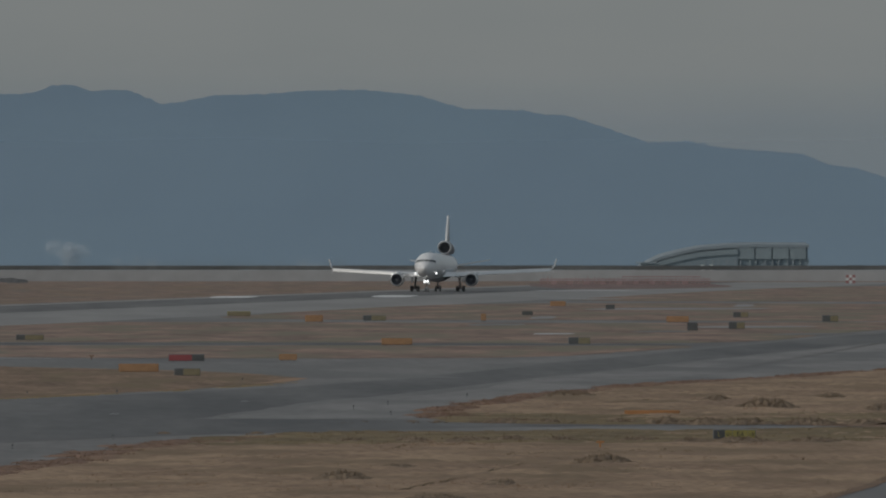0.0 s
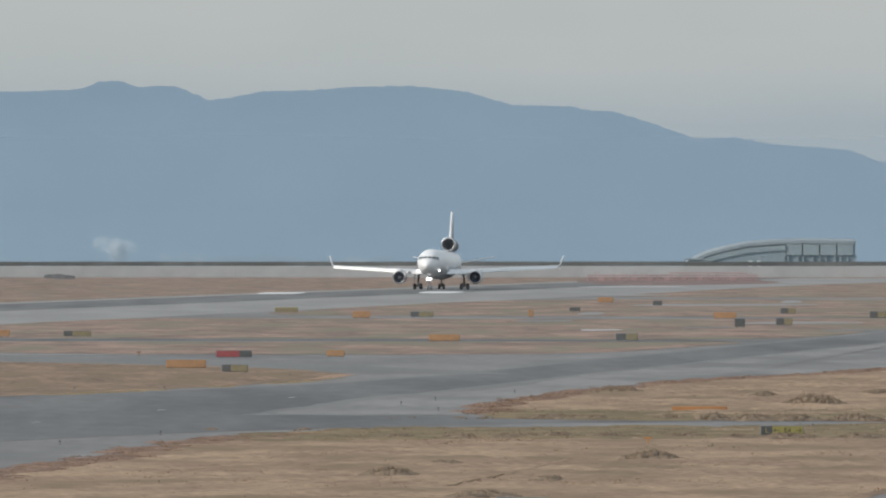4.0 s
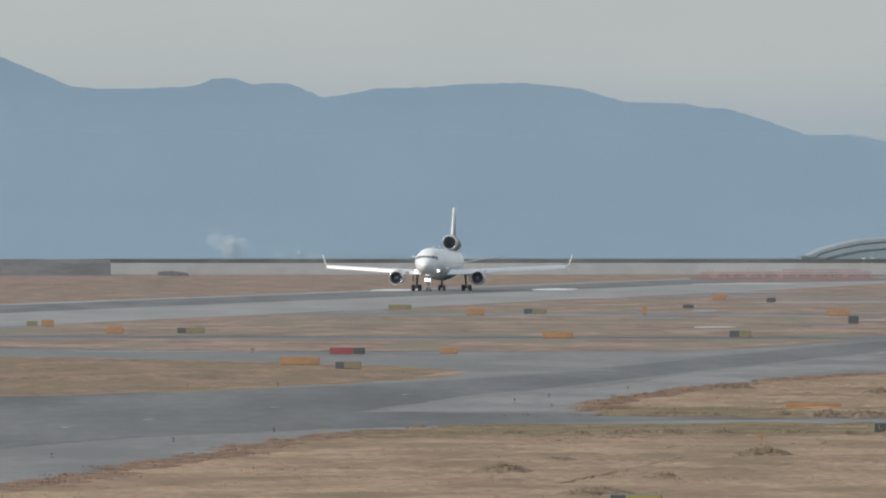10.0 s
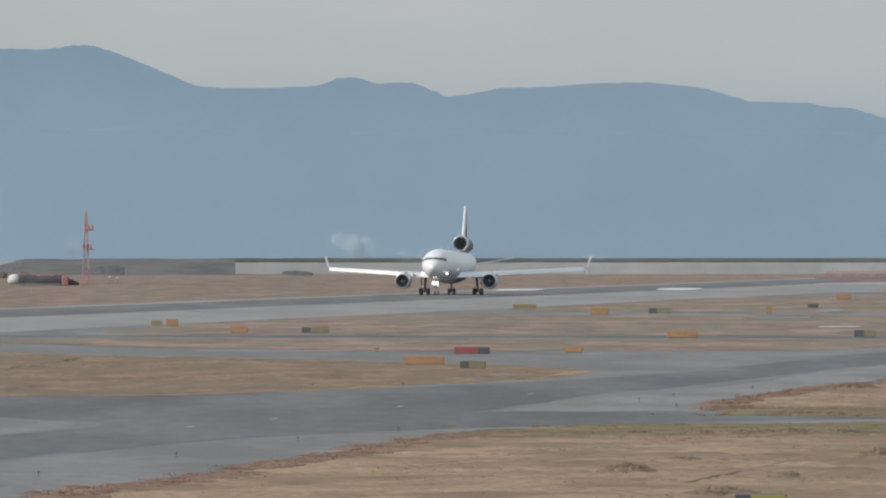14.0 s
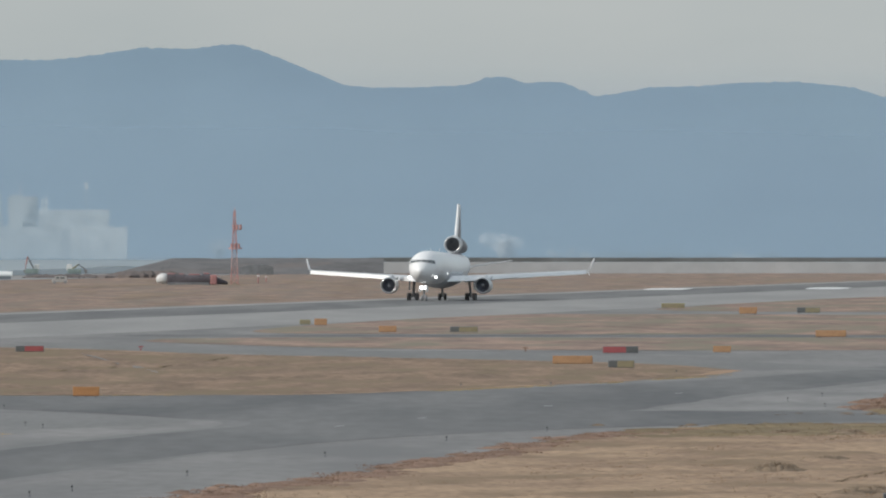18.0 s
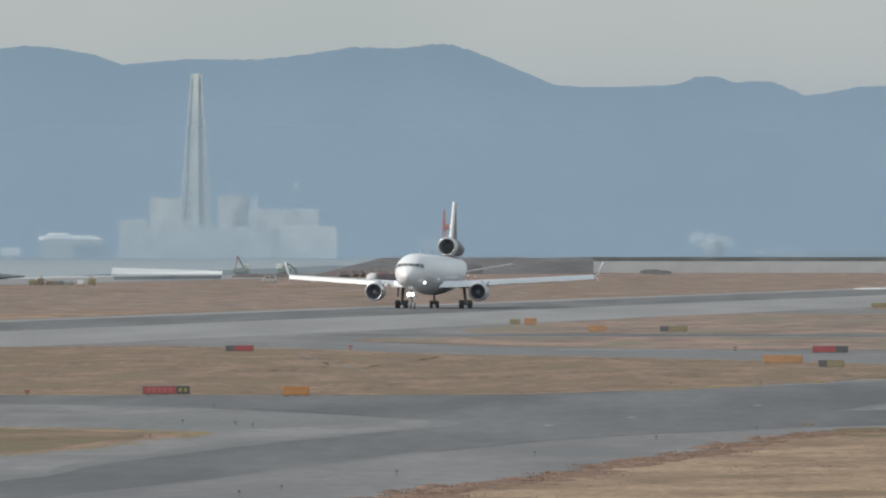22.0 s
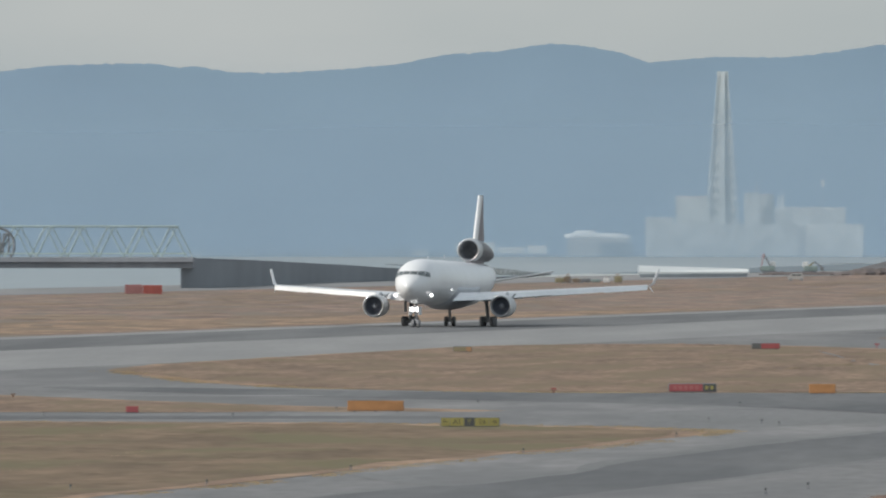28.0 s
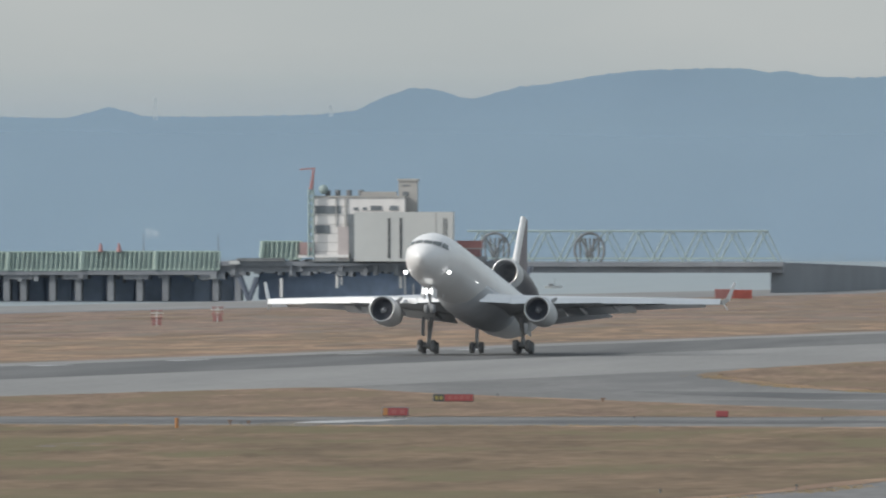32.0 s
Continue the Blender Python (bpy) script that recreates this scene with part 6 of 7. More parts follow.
def truss_bridge():
    """The steel truss span with its zigzag web, on a pier at each end."""
    t = thing("truss_bridge", (0, 0, 0), "pale green steel truss bridge over the water", "bridge")
    d = 3150.0
    u0, u1, v0, v1 = -1440, -884, 404, 459
    far_box("deck", u0 - 10, u1 + 12, 459, 467, d - 1, M["pier"], t, 9)
    far_box("deck_edge", u0 - 10, u1 + 12, 466, 478, d, M["pier"], t, 8)
    far_box("railing", u0, u1, 451, 453, d - 1, M["green_steel"], t, 0.2)
    for side in (0, 8):
        bm = bmesh.new()
        rod(bm, sight(u0 + 6, v0, d + side), sight(u1 - 14, v0, d + side), 0.22, None, 6)
        part("top_chord", bm, M["truss_paint"], t)
        n = 20
        pitch = (u1 - u0) / n
        for i in range(n):
            a = u0 + pitch * i + side * 1.4
            b = a + pitch
            bm = bmesh.new()
            if i % 2 == 0:
                rod(bm, sight(a, v1, d + side), sight(b, v0, d + side), 0.19, None, 5)
            else:
                rod(bm, sight(a, v0, d + side), sight(b, v1, d + side), 0.15, None, 5)
            part("web_bar", bm, M["truss_paint"], t)
    for i in range(1, 20, 2):
        u = u0 + (u1 - u0) / 20 * i
        bm = bmesh.new()
        rod(bm, sight(u, v0, d), sight(u, v0, d + 8), 0.14, None, 5)
        part("cross_bar", bm, M["truss_paint"], t)
    # round sign gantries inside the truss
    for uc in (-1385, -1216):
        g = thing("ring_gantry", (0, 0, 0), "round dark steel gantry in the bridge", "gantry", "bridge gantries")
        bm = bmesh.new()
        loft(bm, [[sight(uc + (26 + 2.6 * math.cos(w)) * math.cos(a), 438 - (30 + 2.6 * math.cos(w)) * math.sin(a), d - 0.8 + 0.25 * math.sin(w)) for w in (0, 1.26, 2.51, 3.77, 5.03)]
                  for a in [math.pi * (k / 18 * 1.5 - 0.25) for k in range(19)]])
        part("ring", bm, M["dark"], g)
        for du0, du1 in ((-16, 4), (14, -4), (-8, -4), (8, 6), (0, 2), (-18, -16), (17, 16)):
            bm = bmesh.new()
            rod(bm, sight(uc + du0, 416, d - 0.8), sight(uc + du1, 454, d - 0.8), 0.24, None, 5)
            part("bar", bm, M["dark"], g)
    for u in (-1352,):
        far_box("bridge_pier", u - 30, u + 4, 467, 502, d + 2, M["pier_dark"], t, 5)
    # abutment and the long low breakwater behind
    ab = thing("abutment", (0, 0, 0), "dark concrete bridge abutment and causeway", "abutment")
    bm = bmesh.new()
    rings = []
    for u, va, vb, dd in ((-894, 463, 502, 3150), (-880, 464, 502, 3156), (-780, 467, 499, 3280), (-690, 471, 502, 3400), (-598, 475.5, 498.5, 3480), (-538, 478.5, 496.5, 3550), (-450, 485.5, 494, 3620), (-404, 490.3, 492, 3650)):
        a, b = sight(u, va, dd), sight(u, vb, dd)
        rings.append([(a.x, dd, a.z), (a.x + 4, dd + 14, a.z), (b.x + 4, dd + 14, b.z - 1.5), (b.x, dd, b.z - 1.5)])
    loft(bm, rings)
    part("wall", bm, M["rubble"], ab)
    bm = bmesh.new()
    rings = []
    for u, va, vb, dd in ((-894, 460.5, 463, 3150), (-780, 465, 467, 3280), (-690, 469.8, 471, 3400), (-598, 474.8, 475.5, 3480)):
        a, b = sight(u, va, dd), sight(u, vb, dd)
        rings.append([(a.x, dd - 0.3, a.z), (a.x + 4, dd + 14, a.z), (b.x + 4, dd + 14, b.z), (b.x, dd - 0.3, b.z)])
    loft(bm, rings)
    part("coping", bm, M["pier"], ab)
    bw = bmesh.new()
    def shore_depth(v):
        d_ = 3000.0
        while (EYE_Z - sea_height(d_)) * LENS / d_ > v - LEVEL and d_ < 4600:
            d_ += 5
        return d_
    # stones piled along the waterline
    heap = random.Random(61)
    bank = ((-529, -480, -444, -377, -327, -292, -239), (470.6, 472.2, 473.8, 475.6, 477.2, 481.3, 487.0), (471.8, 475.0, 478.0, 483.0, 487.6, 488.6, 488.6))
    for k in range(150):
        u = -529 + 290 * k / 149
        va, vb = float(np.interp(u, bank[0], bank[1])), float(np.interp(u, bank[0], bank[2]))
        near = shore_depth(vb)
        hgt = sized(near, vb - va) * heap.uniform(0.92, 1.06)
        c = sight(u, vb, near)
        m = Matrix.Translation(c) @ Matrix.Diagonal((sized(near, heap.uniform(3.0, 4.6)), 1.0, hgt, 1))
        for vtx in bmesh.ops.create_icosphere(bw, subdivisions=1, radius=1.0, matrix=m)["verts"]:
            vtx.co.z += heap.uniform(-0.06, 0.06) * hgt
    whole("breakwater", bw, M["dark_stone"], "low dark stone breakwater in the sea", "breakwater", "stuff")


pier_building()
pier_deck()
walled_road()
truss_bridge()


# ---- plant and vehicles beyond the runway ----
def digger(u, v, flip, tall):
    d = depth(v)
    t = thing("excavator", sight(u, v, d), "dark grey-green excavator parked on bare ground", "excavator", "excavators", facing(u))
    for y in (-1.2, 1.2):
        bm = bmesh.new()
        loft(bm, [[(x, y + w, z) for x, z in ((-2.0, 0.2), (-1.7, 0.0), (1.7, 0.0), (2.0, 0.2), (2.0, 0.7), (1.7, 0.9), (-1.7, 0.9), (-2.0, 0.7))] for w in (-0.3, 0.3)])
        part("track", bm, M["dark"], t)
    bm = bmesh.new()
    box(bm, (3.6, 2.6, 1.2), (-0.4 * flip, 0, 1.6))
    bmesh.ops.bevel(bm, geom=list(bm.edges), offset=0.15, segments=1, affect="EDGES")
    part("body", bm, M["teal_machine"], t)
    bm = bmesh.new()
    box(bm, (1.4, 1.1, 1.5), (0.9 * flip, 0.7, 2.6))
    bmesh.ops.bevel(bm, geom=list(bm.edges), offset=0.12, segments=1, affect="EDGES")
    part("cab", bm, M["white_dull"], t)
    bm = bmesh.new()
    elbow, wrist = ((-1.5 * flip, -0.3, 5.4), (-2.1 * flip, -0.3, 1.9)) if tall else ((-1.4 * flip, -0.3, 3.3), (-3.3 * flip, -0.3, 2.0))
    rod(bm, (0.2 * flip, -0.3, 2.0), elbow, 0.24, 0.18, 6)
    part("boom", bm, M["dark"] if tall else M["yellow_machine"], t)
    bm = bmesh.new()
    rod(bm, elbow, wrist, 0.17, 0.13, 6)
    part("stick", bm, M["red_far"] if tall else M["dark"], t)
    bm = bmesh.new()
    loft(bm, [[(wrist[0] - 0.5, y, wrist[2]), (wrist[0] + 0.4, y, wrist[2]), (wrist[0] + 0.5, y, wrist[2] - 0.9), (wrist[0] - 0.2, y, wrist[2] - 1.1)] for y in (-0.8, 0.3)])
    part("bucket", bm, M["dark"], t)


digger(150, 489, 1, True)
digger(220, 489, -1, False)


def training_fuselage():
    """The dark hulk with a white nose used for fire drills."""
    d = depth(503)
    t = thing("training_hulk", sight(430, 503, d), "dark fire-training aircraft hulk with white nose", "training hulk", yaw=facing(430))
    bm = bmesh.new()
    loft(bm, [ring_x(x, 0, z, ry, rz, 18, 3.0) for x, z, ry, rz in ((-5.6, 1.35, 1.0, 0.9), (-5.2, 1.30, 1.2, 1.22), (-1.5, 1.25, 1.25, 1.2), (-1.3, 1.2, 1.2, 1.1), (2.2, 1.2, 1.2, 1.1), (2.4, 1.3, 1.25, 1.22), (4.8, 1.25, 1.2, 1.15), (6.2, 0.9, 0.9, 0.75), (8.2, 0.45, 0.5, 0.3))])
    part("hull", bm, M["hulk"], t)
    bm = bmesh.new()
    loft(bm, [ring_x(x, 0, z, r, r * 1.1, 14) for x, z, r in ((-8.0, 1.2, 0.35), (-7.6, 1.35, 0.85), (-6.6, 1.5, 1.1), (-5.5, 1.5, 1.05))])
    part("nose", bm, M["white_dull"], t, "white nose", True)
    for x, z, w in ((-4.6, 2.55, 1.8), (-2.2, 2.5, 1.0), (0.6, 2.4, 2.6), (3.4, 2.6, 1.4)):
        bm = bmesh.new()
        box(bm, (w, 1.0, 0.3), (x, 0, z))
        bmesh.ops.bevel(bm, geom=list(bm.edges), offset=0.08, segments=1, affect="EDGES")
        part("roof_patch", bm, M["red_far"], t, "rusty red roof patch")
    bm = bmesh.new()
    box(bm, (1.5, 2.0, 2.3), (5.0, -0.7, 1.2))
    bmesh.ops.bevel(bm, geom=list(bm.edges), offset=0.2, segments=1, affect="EDGES")
    part("red_box", bm, M["red_far"], t, "faded red box")
    for x in (-4.5, 0, 4):
        bm = bmesh.new()
        box(bm, (0.5, 1.8, 0.5), (x, 0, 0.2))
        part("cradle", bm, M["dark"], t)
    bm = bmesh.new()
    box(bm, (9.5, 0.3, 0.5), (-0.8, -1.2, 0.35))
    part("side_rail", bm, M["dark"], t)


training_fuselage()


def van(u, v, paint, label):
    d = depth(v)
    t = thing("van", sight(u, v, d), label, "van", "parked vans", facing(u))
    bm = bmesh.new()
    loft(bm, [[(x, y, z) for x, z in ((-1.85, 0.35), (1.7, 0.35), (1.72, 1.2), (1.5, 1.72), (-1.0, 1.76), (-1.45, 1.05), (-1.82, 0.95))] for y in (-0.85, 0.85)])
    bmesh.ops.bevel(bm, geom=list(bm.edges), offset=0.08, segments=1, affect="EDGES")
    part("body", bm, M[paint], t)
    for x0, x1 in ((-1.45, -0.15), (0.1, 1.1)):
        bm = bmesh.new()
        box(bm, (x1 - x0 - 0.5 * (x0 < -1), 0.04, 0.44), ((x0 + x1) / 2 + 0.25 * (x0 < -1), -0.88, 1.38))
        part("window", bm, M["glass"], t)
    for x in (-1.25, 1.25):
        for y in (-0.8, 0.8):
            bm = bmesh.new()
            rod(bm, (x, y - 0.1, 0.32), (x, y + 0.1, 0.32), 0.32, None, 12)
            part("wheel", bm, M["tyre"], t)


van(-383, 514.5, "van_white", "white van parked on the far side of the runway")
van(197, 500.5, "bldg_grey", "dusty grey van parked near the excavators")


def yard():
    """Machines and stacks at the shore, and the long white roof behind them."""
    rnd = random.Random(12)
    for i, (u, w, hgt, mat) in enumerate(((-222, 16, 13, "yellow_machine"), (-208, 12, 18, "track_dirt"), (-192, 16, 11, "track_dirt"), (-176, 18, 11, "dark"), (-158, 16, 9, "teal_machine"), (-138, 11, 12, "white_dull"), (-118, 14, 18, "yellow_machine"))):
        d = depth(505)
        t = thing("site_machine", sight(u, 505, d), "small pale site machine on the shore yard", "machine", "yard machines", facing(u))
        bm = bmesh.new()
        box(bm, (sized(d, w), 2.2, sized(d, hgt) * 0.6), (0, 0, sized(d, hgt) * 0.3 + 0.25))
        bmesh.ops.bevel(bm, geom=list(bm.edges), offset=0.12, segments=1, affect="EDGES")
        part("body", bm, M[mat], t)
        bm = bmesh.new()
        box(bm, (sized(d, w) * 0.45, 1.6, sized(d, hgt) * 0.5), (rnd.uniform(-0.3, 0.3), 0, sized(d, hgt) * 0.75))
        part("cab", bm, M["bldg_grey"], t)
        for x in (-0.32, 0.32):
            bm = bmesh.new()
            rod(bm, (x * sized(d, w), -1.0, 0.3), (x * sized(d, w), 1.0, 0.3), 0.3, None, 10)
            part("wheel", bm, M["tyre"], t)
    # a small boat on the water under the bridge
    d = 3400.0
    boat = thing("small_boat", sight(-1281, 505, d), "small white boat with a thin mast on the water", "boat", yaw=facing(-1281))
    bm = bmesh.new()
    loft(bm, [[(x, -w, h), (x, w, h), (x, w * 0.6, -0.2), (x, -w * 0.6, -0.2)] for x, w, h in ((-1.9, 0.55, 0.45), (0.0, 0.7, 0.45), (1.2, 0.5, 0.5), (2.1, 0.06, 0.62))])
    part("hull", bm, M["white_dull"], boat)
    bm = bmesh.new()
    box(bm, (1.1, 0.9, 0.55), (-0.4, 0, 0.7))
    bmesh.ops.bevel(bm, geom=list(bm.edges), offset=0.08, segments=1, affect="EDGES")
    part("cabin", bm, M["dark"], boat)
    bm = bmesh.new()
    rod(bm, (0.4, 0, 0.4), (0.4, 0, 2.2), 0.06, None, 6)
    part("mast", bm, M["dark"], boat)
    roof = thing("long_roof", (0, 0, 0), "long low white roof on the shore", "shed")
    d = 3740.0
    bm = bmesh.new()
    a0, a1 = sight(-83, 473, d), sight(112, 479, d + 60)
    b0, b1 = sight(-83, 484.3, d), sight(112, 484.5, d + 60)
    back = Vector((0, 7, 0))
    e0, e1 = sight(-83, 488.5, d), sight(112, 487, d + 60)
    loft(bm, [[a0 + back, e0 + back, e0, b0], [a1 + back, e1 + back, e1, b1]])
    part("roof", bm, M["roof_white"], roof, "white roof sheet")
    bm = bmesh.new()
    b0, b1 = sight(-80, 489.0, d - 0.05), sight(110, 487.5, d + 59.95)
    c0, c1 = sight(-80, 494.5, d - 0.05), sight(110, 493, d + 59.95)
    loft(bm, [[b0, b0 + Vector((0, 4, 0)), c0 + Vector((0, 4, 0)), c0], [b1, b1 + Vector((0, 4, 0)), c1 + Vector((0, 4, 0)), c1]])
    part("wall", bm, M["pale_concrete"], roof)
    # dark brush and soil heaps along the shore
    bm = bmesh.new()
    for i in range(140):
        u = rnd.uniform(150, 400)
        d = rnd.uniform(3900, 3960)
        hgt = 0.25 + 0.6 * rnd.random() + (1.0 if u > 300 else 0.0)
        p = sight(u, 484, d)
        p.z = 0
        bmesh.ops.create_icosphere(bm, subdivisions=1, radius=1.0, matrix=Matrix.Translation(p) @ Matrix.Diagonal((rnd.uniform(1.5, 4), 2, hgt, 1)))
    whole("soil_heaps", bm, M["heap_soil"], "dark soil heaps and low brush along the shore", "soil heaps", "stuff")
    # dark sheds and boxes on the right of the field
    for u0, u1, v0, v1 in ((853, 893, 476, 484), (872, 908, 478, 485), (519, 575, 466, 484.5)):
        d = depth(v1)
        t = thing("low_shed", sight((u0 + u1) / 2, v1, d), "low dark shed on the brown grass", "shed", "low sheds", facing(u0))
        bm = bmesh.new()
        w, hgt = sized(d, u1 - u0), sized(d, v1 - v0)
        loft(bm, [[(x, y, z) for x, z in ((-w / 2, 0), (w / 2, 0), (w / 2, hgt * 0.75), (w * 0.2, hgt), (-w * 0.3, hgt * 0.9), (-w / 2, hgt * 0.7))] for y in (-2, 2)])
        part("body", bm, M["dark"], t)
    # red containers
    for u0, u1, v0, v1 in ((-993, -962, 507, 524), (-961, -927, 508, 524)):
        d = depth(v1)
        t = thing("container", sight((u0 + u1) / 2, v1, d), "red-orange steel container by the shore road", "container", "red containers", facing(u0))
        w, hgt = sized(d, u1 - u0), sized(d, v1 - v0)
        bm = bmesh.new()
        box(bm, (w, 2.4, hgt), (0, 0, hgt / 2))
        part("shell", bm, M["red_far" if u0 < -970 else "red"], t)
        for k in range(7):
            bm = bmesh.new()
            box(bm, (w * 0.05, 0.1, hgt * 0.86), (w * (k / 6 - 0.5) * 0.92, -1.23, hgt / 2))
            part("rib", bm, M["red_far" if u0 < -970 else "red"], t)
    # red and white equipment on the far verge
    for u, v in ((-1988, 573), (-1879, 566)):
        d = depth(v)
        t = thing("approach_aid", sight(u, v, d), "red and white radio aid on the far grass", "radio aid", "radio aids", facing(u))
        bm = bmesh.new()
        box(bm, (1.2, 1.0, 0.9), (0, 0, 0.6))
        bmesh.ops.bevel(bm, geom=list(bm.edges), offset=0.08, segments=1, affect="EDGES")
        part("cabin", bm, M["red_far"], t)
        for x in (-0.6, 0.0, 0.6):
            bm = bmesh.new()
            rod(bm, (x, -0.5, 0), (x, -0.5, 2.3), 0.07, None, 5)
            part("post", bm, M["red_far"] if x else M["white_dull"], t)
        for z in (1.2, 1.8, 2.2):
            bm = bmesh.new()
            rod(bm, (-0.9, -0.55, z), (0.9, -0.55, z), 0.07, None, 5)
            part("rail", bm, M["white_dull"] if z == 1.8 else M["red_far"], t)
    d = depth(541)
    t = thing("field_cabinet", sight(-1524, 541, d), "small dark cabinet with a red foot on the verge", "cabinet", yaw=facing(-1524))
    for name, size, z, mat in (("foot", (1.2, 0.8, 0.3), 0.15, "red_far"), ("shell", (1.1, 0.7, 0.75), 0.67, "dark"), ("lid", (1.2, 0.8, 0.08), 1.08, "dark")):
        bm = bmesh.new()
        box(bm, size, (0, 0, z))
        bmesh.ops.bevel(bm, geom=list(bm.edges), offset=0.03, segments=1, affect="EDGES")
        part(name, bm, M[mat], t)
    d = depth(486)
    t = thing("checkered_hut", sight(2366, 486, d), "small red and white checkered hut", "hut", yaw=facing(2366))
    for i in range(3):
        for j in range(3):
            bm = bmesh.new()
            box(bm, (0.85, 1.6, 0.75), ((i - 1) * 0.85, 0, 0.4 + j * 0.75))
            part("panel", bm, M["red_far"] if (i + j) % 2 == 0 else M["white_dull"], t)
    # red poles by the mast
    for u, v0, v1 in ((548, 483, 500), (478, 486, 502), (562, 486, 498)):
        d = depth(v1)
        t = thing("marker_post", sight(u, v1, d), "faded red marker post on the grass", "post", "marker posts")
        bm = bmesh.new()
        rod(bm, (0, 0, 0), (0, 0, sized(d, v1 - v0)), 0.16, None, 6)
        part("post", bm, M["red_far"], t)
        bm = bmesh.new()
        rod(bm, (0, 0, sized(d, v1 - v0) * 0.7), (0, 0, sized(d, v1 - v0) * 0.85), 0.3, None, 6)
        part("drum", bm, M["white_dull"], t)


yard()


# ---- small things near the taxiway ----
def edge_light(s, q):
    t = thing("edge_light", field(s, q, 0.02), "small dark taxiway edge light", "edge light", "taxiway edge lights")
    bm = bmesh.new()
    rod(bm, (0, 0, 0), (0, 0, 0.20), 0.03, None, 6)
    part("stem", bm, M["dark"], t)
    bm = bmesh.new()
    rod(bm, (0, 0, 0.19), (0, 0, 0.31), 0.065, 0.045, 8)
    part("head", bm, M["sign_black"], t)
    bm = bmesh.new()
    rod(bm, (0, 0, -0.02), (0, 0, 0.03), 0.09, None, 8)
    part("base", bm, M["dark"], t)
    return t


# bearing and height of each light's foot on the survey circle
LIGHTS = [(143, 878), (218, 868), (422, 841), (666, 807), (881, 779), (1059, 762), (-848, 863), (-592, 837), (-286, 806), (-15, 777), (167, 757), (136, 753), (43, 750), (98, 722), (-367, 719), (-802, 743), (-1137, 741), (-618, 731),
          (1485, 709), (1546, 701), (1551, 719), (1686, 688), (907, 684), (1066, 681), (1288, 660), (-1090, 872), (-1380, 700)]
PROTO = edge_light(*at_sight(*LIGHTS[0]))
for u, v in LIGHTS[1:]:
    copy_thing(PROTO, Matrix.Translation(field(*at_sight(u, v), 0.02)))


def marker(u, v0, v1, mat, label, cross=False):
    d = depth(v1)
    t = thing("marker_board", sight(u, v1, d), label, "marker", "verge markers", facing(u))
    hgt = sized(d, v1 - v0)
    bm = bmesh.new()
    rod(bm, (0, 0, 0), (0, 0, hgt), 0.06 if cross else 0.13, None, 8)
    part("post", bm, M[mat], t)
    bm = bmesh.new()
    box(bm, (hgt * (1.1 if cross else 0.35), 0.1, hgt * 0.28), (0, 0, hgt * 0.86))
    part("head", bm, M[mat], t)


marker(-1952, 736, 757, "sign_orange", "orange marker post on the verge")
marker(-1192, 700, 708, "weeds", "small rusty crossed marker on the verge", True)
marker(-1857, 740, 748, "weeds", "small rusty marker on the verge", True)
marker(-1838, 741, 748, "dark", "small dark marker on the verge", True)
marker(-1824, 741, 748, "weeds", "small rusty marker on the verge", True)
marker(-232, 690, 699, "sign_red", "small red crossed marker on the verge", True)
marker(340, 611, 619, "sign_red", "small red crossed marker on the verge", True)
marker(1021, 613, 621, "weeds", "small rusty marker on the verge", True)
marker(-233, 693, 700, "weeds", "small rusty marker on the verge", True)
marker(1922, 765, 778, "sign_orange", "small orange marker in the grass", True)

# paint on the pavement
def patch(name, s0, s1, q0, q1, z, mat, label):
    return sheet(name, rounded([(s0, q0), (s0 + (s1 - s0) * 0.1, q1), (s1 - (s1 - s0) * 0.1, q1), (s1, q0)], 3), z, M[mat], label)


for s in (1062, 1106, 1180, 1268):
    patch("taxi_mark", s - 2, s + 2, 147.8, 148.1, 0.03, "paint", "small worn white paint mark on the taxiway")
for s, q, ln in ((1700, 374, 14), (1640, 374, 14), (1560, 374, 14), (1500, 374, 14)):
    patch("runway_mark", s - ln / 2, s + ln / 2, q - 0.9, q + 0.9, 0.034, "paint", "worn white paint mark on the runway")
for u0, u1, v0, v1 in ((1232, 1315, 509, 511.5), (1518, 1596, 507.5, 510.2)):
    sheet("runway_mark", rounded([at_sight(u0, v1), at_sight(u0 + 14, v0), at_sight(u1 - 4, v0), at_sight(u1, v0 + 0.6), at_sight(u1 - 20, v1)], 3), 0.036, M["bright_paint"], "white painted touchdown mark on the runway")
for s, q, ln, w, mat in ((2116, 204, 30, 5, "paint"), (1081, 247, 5, 4.6, "paint"), (1038, 247, 8, 2.4, "paint"), (1335, 223, 30, 6, "concrete"), (1690, 226, 14, 14, "runway_concrete")):
    patch("worn_patch", s - ln / 2, s + ln / 2, q - w / 2, q + w / 2, 0.034 if mat != "concrete" or q < 200 else 0.052, mat, "pale worn patch on the pavement")
